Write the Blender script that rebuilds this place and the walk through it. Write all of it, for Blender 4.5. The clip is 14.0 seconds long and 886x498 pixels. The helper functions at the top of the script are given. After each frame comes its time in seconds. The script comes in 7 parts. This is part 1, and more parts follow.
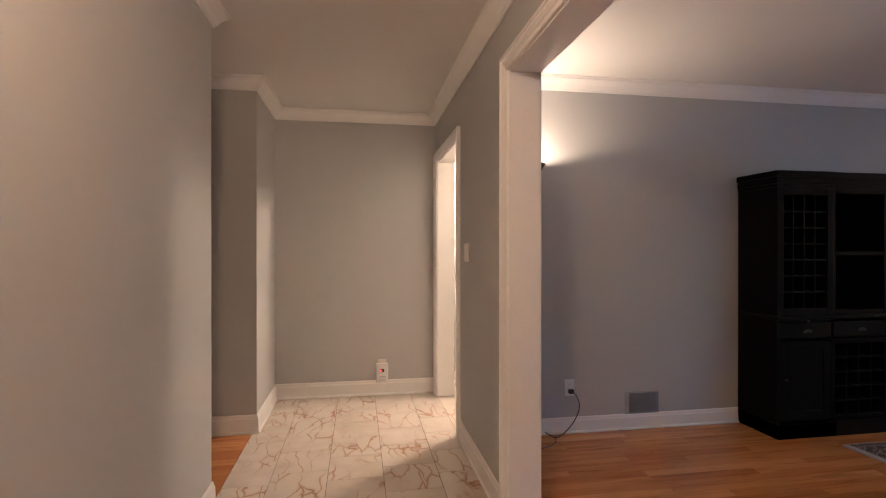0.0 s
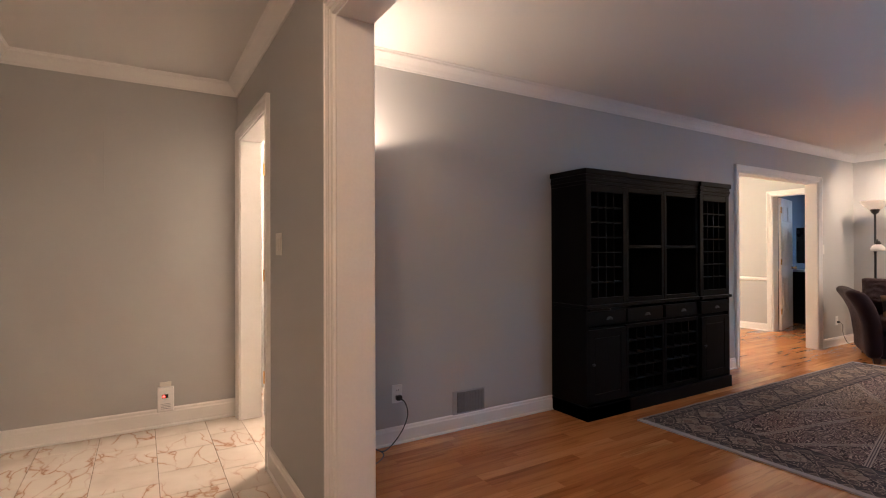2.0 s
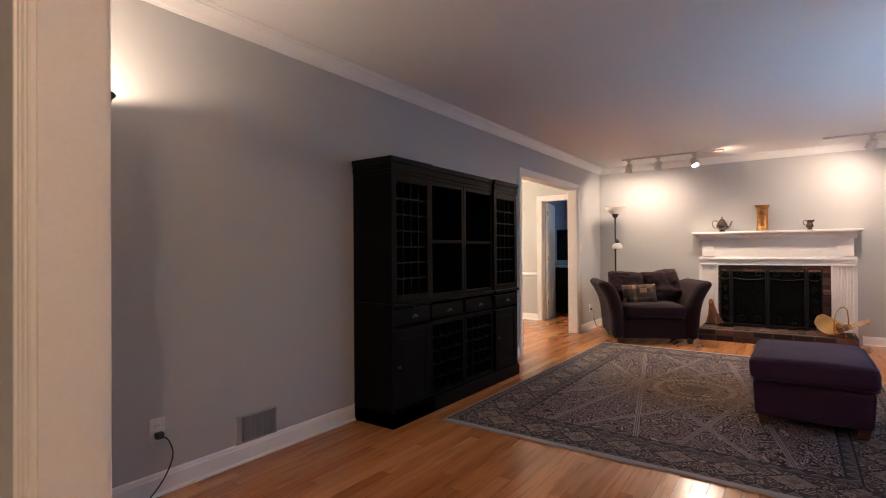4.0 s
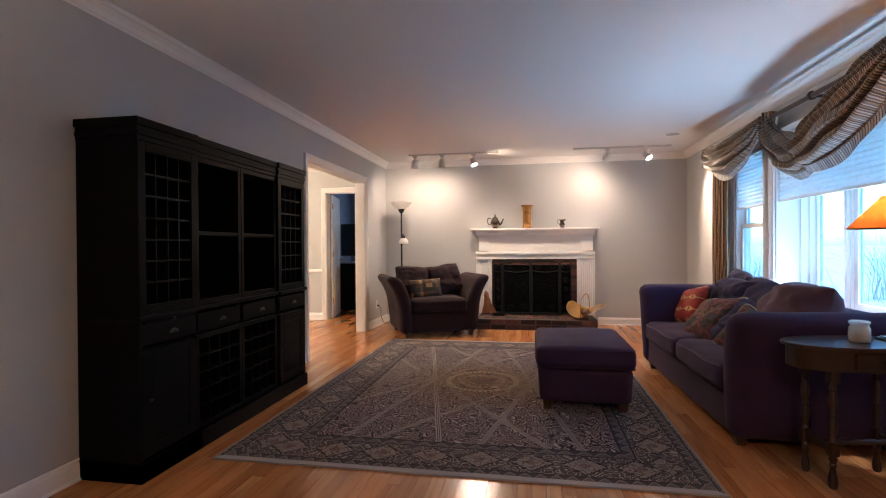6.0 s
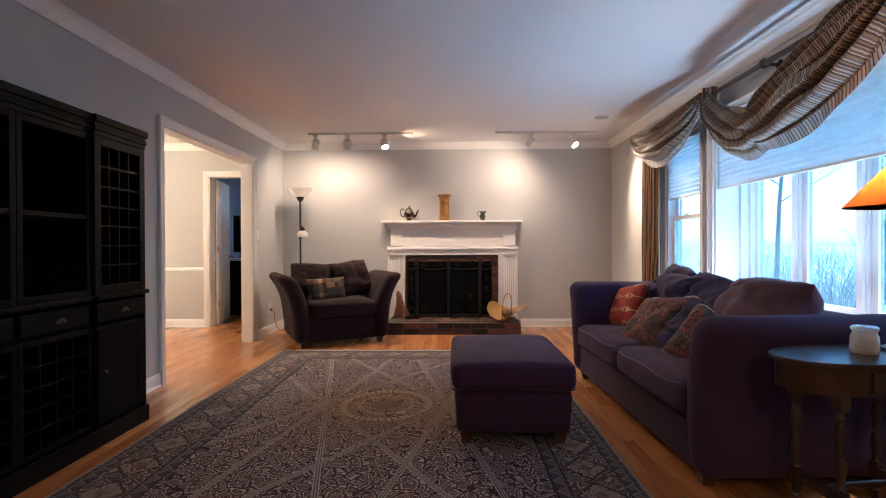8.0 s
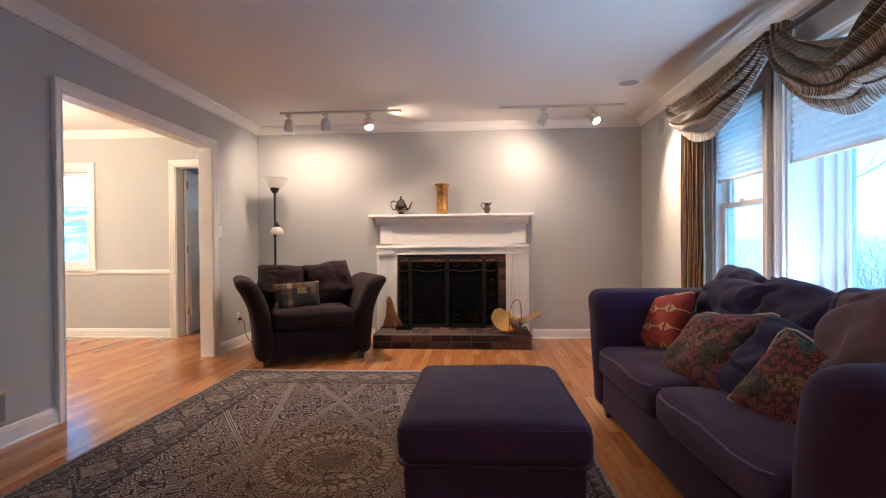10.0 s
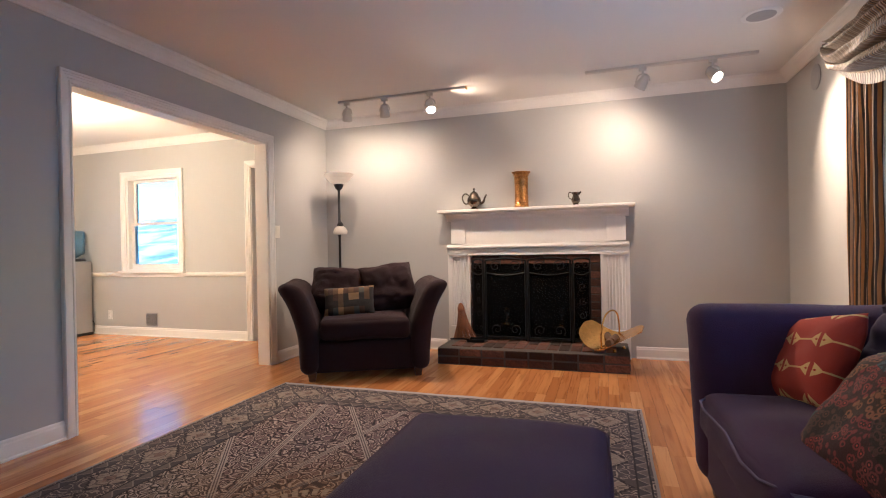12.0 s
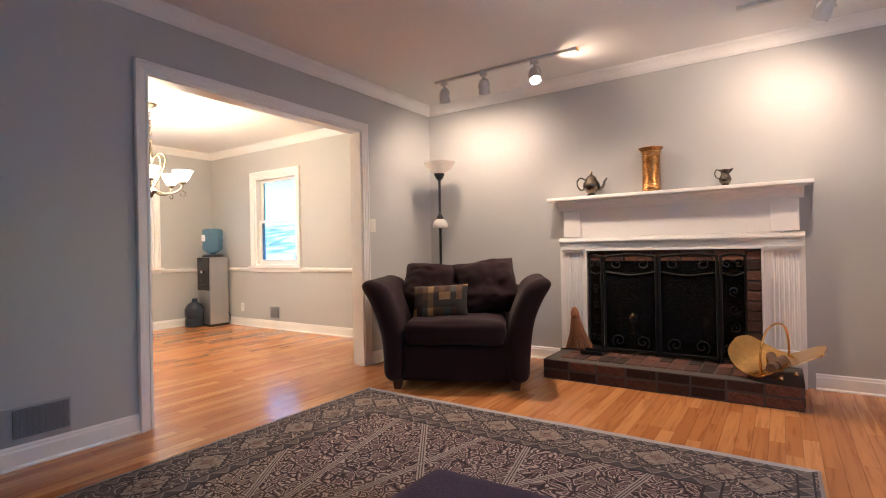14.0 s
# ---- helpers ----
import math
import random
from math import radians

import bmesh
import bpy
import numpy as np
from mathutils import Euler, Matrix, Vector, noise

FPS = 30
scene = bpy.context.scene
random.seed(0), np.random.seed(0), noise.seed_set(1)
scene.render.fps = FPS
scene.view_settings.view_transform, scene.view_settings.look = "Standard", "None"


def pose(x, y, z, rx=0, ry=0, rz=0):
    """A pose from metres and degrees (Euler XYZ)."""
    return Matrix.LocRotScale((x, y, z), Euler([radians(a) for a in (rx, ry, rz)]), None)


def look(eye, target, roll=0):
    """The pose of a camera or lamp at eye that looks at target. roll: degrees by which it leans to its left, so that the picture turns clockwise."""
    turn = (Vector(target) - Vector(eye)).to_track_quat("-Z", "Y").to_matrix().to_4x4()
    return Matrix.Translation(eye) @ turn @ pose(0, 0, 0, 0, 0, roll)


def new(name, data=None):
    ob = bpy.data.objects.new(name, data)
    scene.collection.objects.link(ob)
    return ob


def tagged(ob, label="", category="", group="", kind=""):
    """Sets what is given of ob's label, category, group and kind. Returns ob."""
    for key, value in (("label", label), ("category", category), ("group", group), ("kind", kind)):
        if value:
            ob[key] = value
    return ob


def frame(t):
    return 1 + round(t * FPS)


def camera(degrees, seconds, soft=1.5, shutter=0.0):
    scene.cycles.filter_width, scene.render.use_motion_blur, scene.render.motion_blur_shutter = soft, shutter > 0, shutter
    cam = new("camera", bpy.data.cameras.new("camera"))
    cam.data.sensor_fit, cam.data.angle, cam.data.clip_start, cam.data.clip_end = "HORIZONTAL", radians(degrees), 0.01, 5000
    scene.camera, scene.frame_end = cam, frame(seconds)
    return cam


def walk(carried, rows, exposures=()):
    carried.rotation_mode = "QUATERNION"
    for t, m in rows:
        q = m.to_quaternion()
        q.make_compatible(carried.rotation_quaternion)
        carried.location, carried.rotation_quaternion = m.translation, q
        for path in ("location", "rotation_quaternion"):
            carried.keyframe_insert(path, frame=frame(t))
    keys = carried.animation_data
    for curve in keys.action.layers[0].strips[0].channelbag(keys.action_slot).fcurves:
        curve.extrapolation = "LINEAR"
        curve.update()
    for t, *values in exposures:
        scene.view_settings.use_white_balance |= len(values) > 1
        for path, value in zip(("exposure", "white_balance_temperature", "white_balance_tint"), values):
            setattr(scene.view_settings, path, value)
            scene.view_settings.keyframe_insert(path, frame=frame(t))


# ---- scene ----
cam = camera(83.1, 14.0, 1.1)
PATH = [
    (0, (0.119, 0.074, 1.289), (0.453, 2.046, 1.285), 0.0),
    (0.5, (0.128, 0.175, 1.257), (0.629, 2.111, 1.264), -0.1),
    (1, (0.152, 0.279, 1.253), (0.818, 2.165, 1.251), -0.1),
    (1.5, (0.174, 0.392, 1.245), (1.019, 2.205, 1.243), -0.1),
    (2, (0.18, 0.488, 1.218), (1.214, 2.201, 1.228), -0.2),
    (2.5, (0.218, 0.572, 1.205), (1.409, 2.179, 1.212), -0.2),
    (3, (0.272, 0.665, 1.182), (1.616, 2.147, 1.195), -0.4),
    (3.5, (0.324, 0.741, 1.179), (1.817, 2.072, 1.189), -0.3),
    (4, (0.391, 0.828, 1.168), (2.025, 1.981, 1.181), -0.4),
    (6.5, (0.897, 1.124, 1.159), (2.887, 1.327, 1.149), -0.2),
    (7, (1.091, 1.086, 1.106), (3.089, 1.185, 1.102), -0.1),
    (7.5, (1.335, 1.113, 1.099), (3.335, 1.156, 1.09), -0.3),
    (8, (1.609, 1.083, 1.092), (3.608, 1.12, 1.078), -0.2),
    (10.5, (2.803, 0.721, 1.059), (4.791, 0.939, 1.045), -0.8),
    (11, (3.02, 0.626, 1.047), (4.987, 0.988, 1.039), -0.9),
    (11.5, (3.226, 0.538, 1.038), (5.168, 1.018, 1.034), -1.0),
    (12, (3.424, 0.427, 1.048), (5.326, 1.044, 1.043), -1.1),
    (12.5, (3.607, 0.36, 1.042), (5.46, 1.112, 1.039), -1.0),
    (13, (3.761, 0.333, 1.024), (5.559, 1.208, 1.024), -1.1),
    (13.5, (3.923, 0.337, 1.009), (5.65, 1.346, 1.009), -1.1),
    (14, (4.087, 0.351, 0.997), (5.743, 1.472, 1.001), -1.1),
]
walk(cam, [(t, look(eye, target, roll)) for t, eye, target, roll in PATH], exposures=((0.0, 3.50, 5200, 8), (14.0, 3.36, 5200, 8)))

# ---------------------------------------------------------------- world and light
CEIL = 2.47
world = bpy.data.worlds.new("world")
scene.world = world
world.use_nodes = True
wn = world.node_tree.nodes
sky = wn.new("ShaderNodeTexSky")
sky.sky_type = "NISHITA"
sky.sun_disc = False
sky.sun_elevation, sky.sun_rotation = radians(62), radians(191)
sky.air_density, sky.dust_density, sky.ozone_density = 1.4, 1.0, 2.5
wn["Background"].inputs["Strength"].default_value = 0.15
world.node_tree.links.new(sky.outputs[0], wn["Background"].inputs["Color"])


def lamp(name, kind, place, power, colour, size=0.05, target=None, spot=60, blend=0.5):
    data = bpy.data.lights.new(name, kind)
    data.energy, data.color = power, colour
    if kind == "SUN":
        data.angle = size
    elif kind == "AREA":
        data.shape, data.size, data.size_y = "RECTANGLE", *size
    else:
        data.shadow_soft_size = size
    if kind == "SPOT":
        data.spot_size, data.spot_blend = radians(spot), blend
    ob = new(name, data)
    ob.matrix_world = look(place, target) if target else pose(*place)
    return ob


WARM, AMBER, SOFT = (1.0, 0.645, 0.385), (1.0, 0.46, 0.15), (1.0, 0.645, 0.38)
lamp("sun", "SUN", (-2, -10, 20), 1.5, (1.0, 0.97, 0.93), radians(12), (0, 0, 0))
lamp("hall_lamp", "POINT", (-0.12, 0.50, 2.35), 4.8, (1.0, 0.58, 0.31), 0.10)
lamp("side_room_lamp", "POINT", (1.75, 4.35, 2.25), 15, WARM, 0.10)
lamp("uplight_lamp", "SPOT", (1.165, 3.19, 1.815), 3.2, WARM, 0.05, (1.165, 3.19, 3.0), 174, 0.25)
# added fill low in the bay, aimed up, for daylight bounced onto the ceiling
lamp("bay_ceiling_fill", "AREA", (4.78, -1.06, 0.66), 2.6, (0.66, 0.83, 1.0), (1.8, 0.13), (4.78, 0.5, 2.47))
lamp("table_lamp_bulb", "POINT", (3.54, -0.665, 1.32), 2.6, AMBER, 0.03)
# heads on the tracks: place along the track, aim, power, cone
SPOTS = ((2.75, (8.33, 3.10, 1.20), 3.8, 156), (2.36, (8.33, 2.55, 1.15), 3.8, 156), (1.91, (6.6, 1.15, 0.0), 14.5, 164),
         (0.12, (8.33, 0.90, 1.10), 5.8, 168), (-0.38, (6.93, -1.0, 1.35), 24, 92))
# added spot without a fitting, for the splash on the ceiling by the rail
lamp("track_ceiling_splash", "SPOT", (7.74, 1.80, 2.335), 1.5, SOFT, 0.015, (7.82, 1.15, 2.47), 112, 1.0)
lamp("chandelier_lamp", "POINT", (6.52, 5.40, 1.86), 19, (1.0, 0.68, 0.37), 0.16)

# ---------------------------------------------------------------- materials


def material(name, colour, rough=0.5, metal=0.0, vary=0.08, scale=6.0, bump=0.0, bump_scale=60.0, spec=0.5, sheen=0.0, per_object=0.0):
    """A surface with broad and fine variation of its colour and a fine relief."""
    m = bpy.data.materials.new(name)
    m.use_nodes = True
    nt = m.node_tree
    n, l = nt.nodes, nt.links
    b = n["Principled BSDF"]
    b.inputs["Metallic"].default_value = metal
    b.inputs["Specular IOR Level"].default_value = spec
    if sheen:
        b.inputs["Sheen Weight"].default_value = sheen
        b.inputs["Sheen Roughness"].default_value = 0.4
    tc = n.new("ShaderNodeTexCoord")
    big, fine = n.new("ShaderNodeTexNoise"), n.new("ShaderNodeTexNoise")
    big.inputs["Scale"].default_value, fine.inputs["Scale"].default_value = scale, bump_scale
    big.inputs["Detail"].default_value = 5
    l.new(tc.outputs["Object"], big.inputs["Vector"])
    l.new(tc.outputs["Object"], fine.inputs["Vector"])
    add = n.new("ShaderNodeMath")
    l.new(big.outputs["Fac"], add.inputs[0])
    l.new(fine.outputs["Fac"], add.inputs[1])
    rng = n.new("ShaderNodeMapRange")
    rng.inputs["From Min"].default_value, rng.inputs["From Max"].default_value = 0.6, 1.4
    rng.inputs["To Min"].default_value, rng.inputs["To Max"].default_value = 1 - vary, 1 + vary
    l.new(add.outputs[0], rng.inputs["Value"])
    val = rng.outputs[0]
    if per_object:
        info = n.new("ShaderNodeObjectInfo")
        r2 = n.new("ShaderNodeMapRange")
        r2.inputs["To Min"].default_value, r2.inputs["To Max"].default_value = 1 - per_object, 1 + per_object
        l.new(info.outputs["Random"], r2.inputs["Value"])
        mul = n.new("ShaderNodeMath")
        mul.operation = "MULTIPLY"
        l.new(val, mul.inputs[0])
        l.new(r2.outputs[0], mul.inputs[1])
        val = mul.outputs[0]
    mix = n.new("ShaderNodeVectorMath")
    mix.operation = "SCALE"
    mix.inputs[0].default_value = colour
    l.new(val, mix.inputs["Scale"])
    l.new(mix.outputs[0], b.inputs["Base Color"])
    rr = n.new("ShaderNodeMapRange")
    rr.inputs["From Min"].default_value, rr.inputs["From Max"].default_value = 0.3, 0.7
    rr.inputs["To Min"].default_value, rr.inputs["To Max"].default_value = max(0.02, rough * 0.88), min(1, rough * 1.12)
    l.new(big.outputs["Fac"], rr.inputs["Value"])
    l.new(rr.outputs[0], b.inputs["Roughness"])
    if bump:
        bp = n.new("ShaderNodeBump")
        bp.inputs["Strength"].default_value, bp.inputs["Distance"].default_value = bump, 0.003
        l.new(fine.outputs["Fac"], bp.inputs["Height"])
        l.new(bp.outputs[0], b.inputs["Normal"])
    return m


def nodes_of(m):
    return m.node_tree.nodes, m.node_tree.links, m.node_tree.nodes["Principled BSDF"]


def ramp(n, stops, mode="LINEAR"):
    r = n.new("ShaderNodeValToRGB")
    r.color_ramp.interpolation = mode
    e = r.color_ramp.elements
    while len(e) < len(stops):
        e.new(0.5)
    for el, (p, c) in zip(e, stops):
        el.position, el.color = p, (*c, 1)
    return r


WALL = material("wall_paint", (0.464, 0.468, 0.466), 0.62, vary=0.025, scale=1.2, bump=0.12, bump_scale=260)
CEILING = material("ceiling_paint", (0.74, 0.73, 0.71), 0.8, vary=0.02, scale=0.8, bump=0.1, bump_scale=200)
TRIM = material("white_trim_paint", (0.80, 0.79, 0.77), 0.38, vary=0.03, scale=3, bump=0.05, bump_scale=90)
OUTSIDE = material("outer_siding", (0.5, 0.5, 0.48), 0.8)
BLACKWOOD = material("black_stained_wood", (0.0035, 0.0035, 0.004), 0.5, vary=0.35, scale=5, bump=0.1, bump_scale=70, spec=0.08)
BLACKIN = material("black_cabinet_inside", (0.003, 0.003, 0.003), 0.8, vary=0.3, scale=5, spec=0.1)
PURPLE = material("purple_upholstery", (0.046, 0.0222, 0.054), 0.9, vary=0.28, scale=7, bump=0.6, bump_scale=300, spec=0.2, sheen=0.08)
MAROON = material("dark_plum_upholstery", (0.020, 0.0092, 0.012), 0.9, vary=0.3, scale=7, bump=0.4, bump_scale=420, spec=0.2, sheen=0.05)
DARKWOOD = material("dark_turned_wood", (0.042, 0.018, 0.009), 0.33, vary=0.45, scale=9, bump=0.1, bump_scale=80)
FOOTWOOD = material("brown_wooden_foot", (0.07, 0.028, 0.012), 0.45, vary=0.3, scale=9)
IRON = material("black_wrought_iron", (0.006, 0.006, 0.006), 0.5, spec=0.25, vary=0.3, bump=0.25, bump_scale=120)
BLACKMETAL = material("black_lamp_metal", (0.012, 0.012, 0.013), 0.4, vary=0.2)
NICKEL = material("brushed_nickel", (0.62, 0.6, 0.57), 0.28, metal=1, vary=0.1)
SILVER = material("tarnished_silver", (0.13, 0.105, 0.085), 0.24, metal=1, vary=0.4, scale=14)
BRASS = material("polished_brass", (0.83, 0.52, 0.17), 0.22, metal=1, vary=0.22, scale=10, bump=0.15, bump_scale=60)
EMBOSSED = material("embossed_brass", (0.42, 0.21, 0.065), 0.32, metal=1, vary=0.7, scale=26, bump=1.0, bump_scale=75)
ANTIQUE = material("antique_bronze_finish", (0.13, 0.105, 0.07), 0.4, metal=0.8, vary=0.3, scale=14)
PULL = material("dark_pewter_pull", (0.10, 0.095, 0.09), 0.4, metal=1, vary=0.2)
LOUVRE = material("dark_grey_louvre", (0.24, 0.245, 0.26), 0.5, vary=0.08)
PLASTIC = material("ivory_plastic", (0.72, 0.70, 0.64), 0.35, vary=0.03)
WHITEPLASTIC = material("white_plastic", (0.78, 0.78, 0.77), 0.35, vary=0.03)
GREYMETAL = material("grey_painted_grille", (0.36, 0.37, 0.39), 0.45, vary=0.08)
BLACKPLASTIC = material("black_plastic", (0.012, 0.012, 0.013), 0.3, vary=0.1)
STEEL = material("brushed_steel", (0.55, 0.55, 0.54), 0.33, metal=1, vary=0.06, scale=3)
MORTAR = material("grey_mortar", (0.080, 0.070, 0.062), 0.95, vary=0.25, scale=14, bump=0.5, bump_scale=150)
SOOT = material("sooty_firebrick", (0.022, 0.019, 0.017), 0.95, vary=0.4, scale=9, bump=0.4, bump_scale=60)
STRAW = material("broom_straw", (0.22, 0.085, 0.035), 0.8, vary=0.4, scale=40, bump=0.5, bump_scale=160)
BARK = material("log_bark", (0.13, 0.075, 0.045), 0.9, vary=0.4, scale=18, bump=0.8, bump_scale=60)
GROUND = material("frosty_winter_lawn", (0.62, 0.63, 0.63), 0.95, vary=0.25, scale=0.6, bump=0.6, bump_scale=14)
TREEBARK = material("grey_tree_bark", (0.20, 0.18, 0.16), 0.95, vary=0.35, scale=6, bump=0.8, bump_scale=30)
TWIGS = material("dry_twigs", (0.48, 0.43, 0.36), 0.95, vary=0.35, scale=2)
LEAFGREEN = material("evergreen_needles", (0.09, 0.15, 0.10), 0.85, vary=0.4, scale=3)
STONE = material("field_stone", (0.27, 0.26, 0.25), 0.9, vary=0.3, scale=6, bump=0.7, bump_scale=30, per_object=0.3)

# bricks: brown to black clinker, each one its own tone
BRICK = material("clinker_brick", (0.092, 0.038, 0.025), 0.85, vary=0.55, scale=22, bump=1.0, bump_scale=70, per_object=0.85)


def make_oak():
    m = material("varnished_oak_strip", (0.40, 0.165, 0.05), 0.24)
    n, l, b = nodes_of(m)
    tc, info, geo = n.new("ShaderNodeTexCoord"), n.new("ShaderNodeObjectInfo"), n.new("ShaderNodeNewGeometry")
    mp = n.new("ShaderNodeMapping")
    mp.inputs["Scale"].default_value = (2.2, 34, 34)
    l.new(geo.outputs["Position"], mp.inputs["Vector"])
    off = n.new("ShaderNodeVectorMath")
    both = n.new("ShaderNodeMath")
    l.new(info.outputs["Random"], both.inputs[0])
    l.new(geo.outputs["Random Per Island"], both.inputs[1])
    sc = n.new("ShaderNodeVectorMath")
    sc.operation = "SCALE"
    sc.inputs[0].default_value = (37, 91, 53)
    l.new(both.outputs[0], sc.inputs["Scale"])
    l.new(mp.outputs[0], off.inputs[0])
    l.new(sc.outputs[0], off.inputs[1])
    g = n.new("ShaderNodeTexNoise")
    g.inputs["Scale"].default_value, g.inputs["Detail"].default_value, g.inputs["Distortion"].default_value = 1.0, 6, 0.8
    l.new(off.outputs[0], g.inputs["Vector"])
    frac = n.new("ShaderNodeMath")
    frac.operation = "FRACT"
    k = n.new("ShaderNodeMath")
    k.operation = "MULTIPLY"
    k.inputs[1].default_value = 7.31
    l.new(both.outputs[0], k.inputs[0])
    l.new(k.outputs[0], frac.inputs[0])
    tone = ramp(n, ((0.0, (0.38, 0.150, 0.045)), (0.25, (0.44, 0.180, 0.056)), (0.7, (0.52, 0.225, 0.074)), (1.0, (0.60, 0.29, 0.105))))
    l.new(frac.outputs[0], tone.inputs["Fac"])
    grain = ramp(n, ((0.30, (0.62, 0.55, 0.48)), (0.50, (1, 1, 1)), (0.75, (1.08, 1.06, 1.02))))
    l.new(g.outputs["Fac"], grain.inputs["Fac"])
    mix = n.new("ShaderNodeMix")
    mix.data_type, mix.blend_type = "RGBA", "MULTIPLY"
    mix.inputs["Factor"].default_value = 0.8
    l.new(tone.outputs["Color"], mix.inputs["A"])
    l.new(grain.outputs["Color"], mix.inputs["B"])
    wear = n.new("ShaderNodeTexNoise")
    wear.inputs["Scale"].default_value, wear.inputs["Detail"].default_value = 1.3, 3
    l.new(geo.outputs["Position"], wear.inputs["Vector"])
    l.new(mix.outputs["Result"], b.inputs["Base Color"])
    rr = n.new("ShaderNodeMapRange")
    rr.inputs["To Min"].default_value, rr.inputs["To Max"].default_value = 0.16, 0.25
    l.new(wear.outputs["Fac"], rr.inputs["Value"])
    l.new(rr.outputs[0], b.inputs["Roughness"])
    bp = n.new("ShaderNodeBump")
    bp.inputs["Strength"].default_value, bp.inputs["Distance"].default_value = 0.12, 0.002
    l.new(g.outputs["Fac"], bp.inputs["Height"])
    l.new(bp.outputs[0], b.inputs["Normal"])
    return m


OAK = make_oak()


def make_marble():
    m = material("veined_cream_marble", (0.72, 0.66, 0.58), 0.2)
    n, l, b = nodes_of(m)
    geo, info = n.new("ShaderNodeNewGeometry"), n.new("ShaderNodeObjectInfo")
    sc, off = n.new("ShaderNodeVectorMath"), n.new("ShaderNodeVectorMath")
    sc.operation = "SCALE"
    sc.inputs[0].default_value = (41, 67, 29)
    l.new(info.outputs["Random"], sc.inputs["Scale"])
    l.new(geo.outputs["Position"], off.inputs[0])
    l.new(sc.outputs[0], off.inputs[1])
    warp = n.new("ShaderNodeTexNoise")
    warp.inputs["Scale"].default_value, warp.inputs["Detail"].default_value = 3.5, 6
    l.new(off.outputs[0], warp.inputs["Vector"])
    wv = n.new("ShaderNodeVectorMath")
    wv.operation = "MULTIPLY_ADD"
    wv.inputs[1].default_value = (0.20, 0.20, 0.20)
    l.new(warp.outputs["Color"], wv.inputs[0])
    l.new(off.outputs[0], wv.inputs[2])
    vor = n.new("ShaderNodeTexVoronoi")
    vor.feature = "DISTANCE_TO_EDGE"
    vor.inputs["Scale"].default_value = 7.0
    lay_ = n.new("ShaderNodeMapping")
    lay_.inputs["Rotation"].default_value, lay_.inputs["Scale"].default_value = (0, 0, 0.7), (1.5, 0.42, 1)
    l.new(wv.outputs[0], lay_.inputs["Vector"])
    l.new(lay_.outputs[0], vor.inputs["Vector"])
    vein = ramp(n, ((0.0, (0.34, 0.19, 0.12)), (0.012, (0.46, 0.32, 0.23)), (0.04, (0.62, 0.53, 0.45)), (0.12, (0.66, 0.60, 0.53))))
    l.new(vor.outputs["Distance"], vein.inputs["Fac"])
    gate = n.new("ShaderNodeTexNoise")
    gate.inputs["Scale"].default_value = 3.0
    l.new(off.outputs[0], gate.inputs["Vector"])
    gr = ramp(n, ((0.46, (0, 0, 0)), (0.58, (1, 1, 1))))
    l.new(gate.outputs["Fac"], gr.inputs["Fac"])
    cloud = ramp(n, ((0.35, (0.56, 0.49, 0.42)), (0.65, (0.69, 0.63, 0.57))))
    l.new(warp.outputs["Fac"], cloud.inputs["Fac"])
    mix = n.new("ShaderNodeMix")
    mix.data_type = "RGBA"
    l.new(gr.outputs["Color"], mix.inputs["Factor"])
    l.new(cloud.outputs["Color"], mix.inputs["A"])
    l.new(vein.outputs["Color"], mix.inputs["B"])
    l.new(mix.outputs["Result"], b.inputs["Base Color"])
    return m


MARBLE = make_marble()


# the tint stands in for a lower exposure of the bright view outside
def tinted_pane(name, tint=(0.46, 0.58, 0.64)):
    m = bpy.data.materials.new(name)
    m.use_nodes = True
    n, l = m.node_tree.nodes, m.node_tree.links
    out = n["Material Output"]
    n.remove(n["Principled BSDF"])
    tr, gl, mx = n.new("ShaderNodeBsdfTransparent"), n.new("ShaderNodeBsdfGlossy"), n.new("ShaderNodeMixShader")
    tr.inputs["Color"].default_value = (*tint, 1)
    gl.inputs["Roughness"].default_value = 0.02
    mx.inputs[0].default_value = 0.045
    l.new(tr.outputs[0], mx.inputs[1])
    l.new(gl.outputs[0], mx.inputs[2])
    l.new(mx.outputs[0], out.inputs["Surface"])
    return m


PANE = tinted_pane("tinted_window_glass")


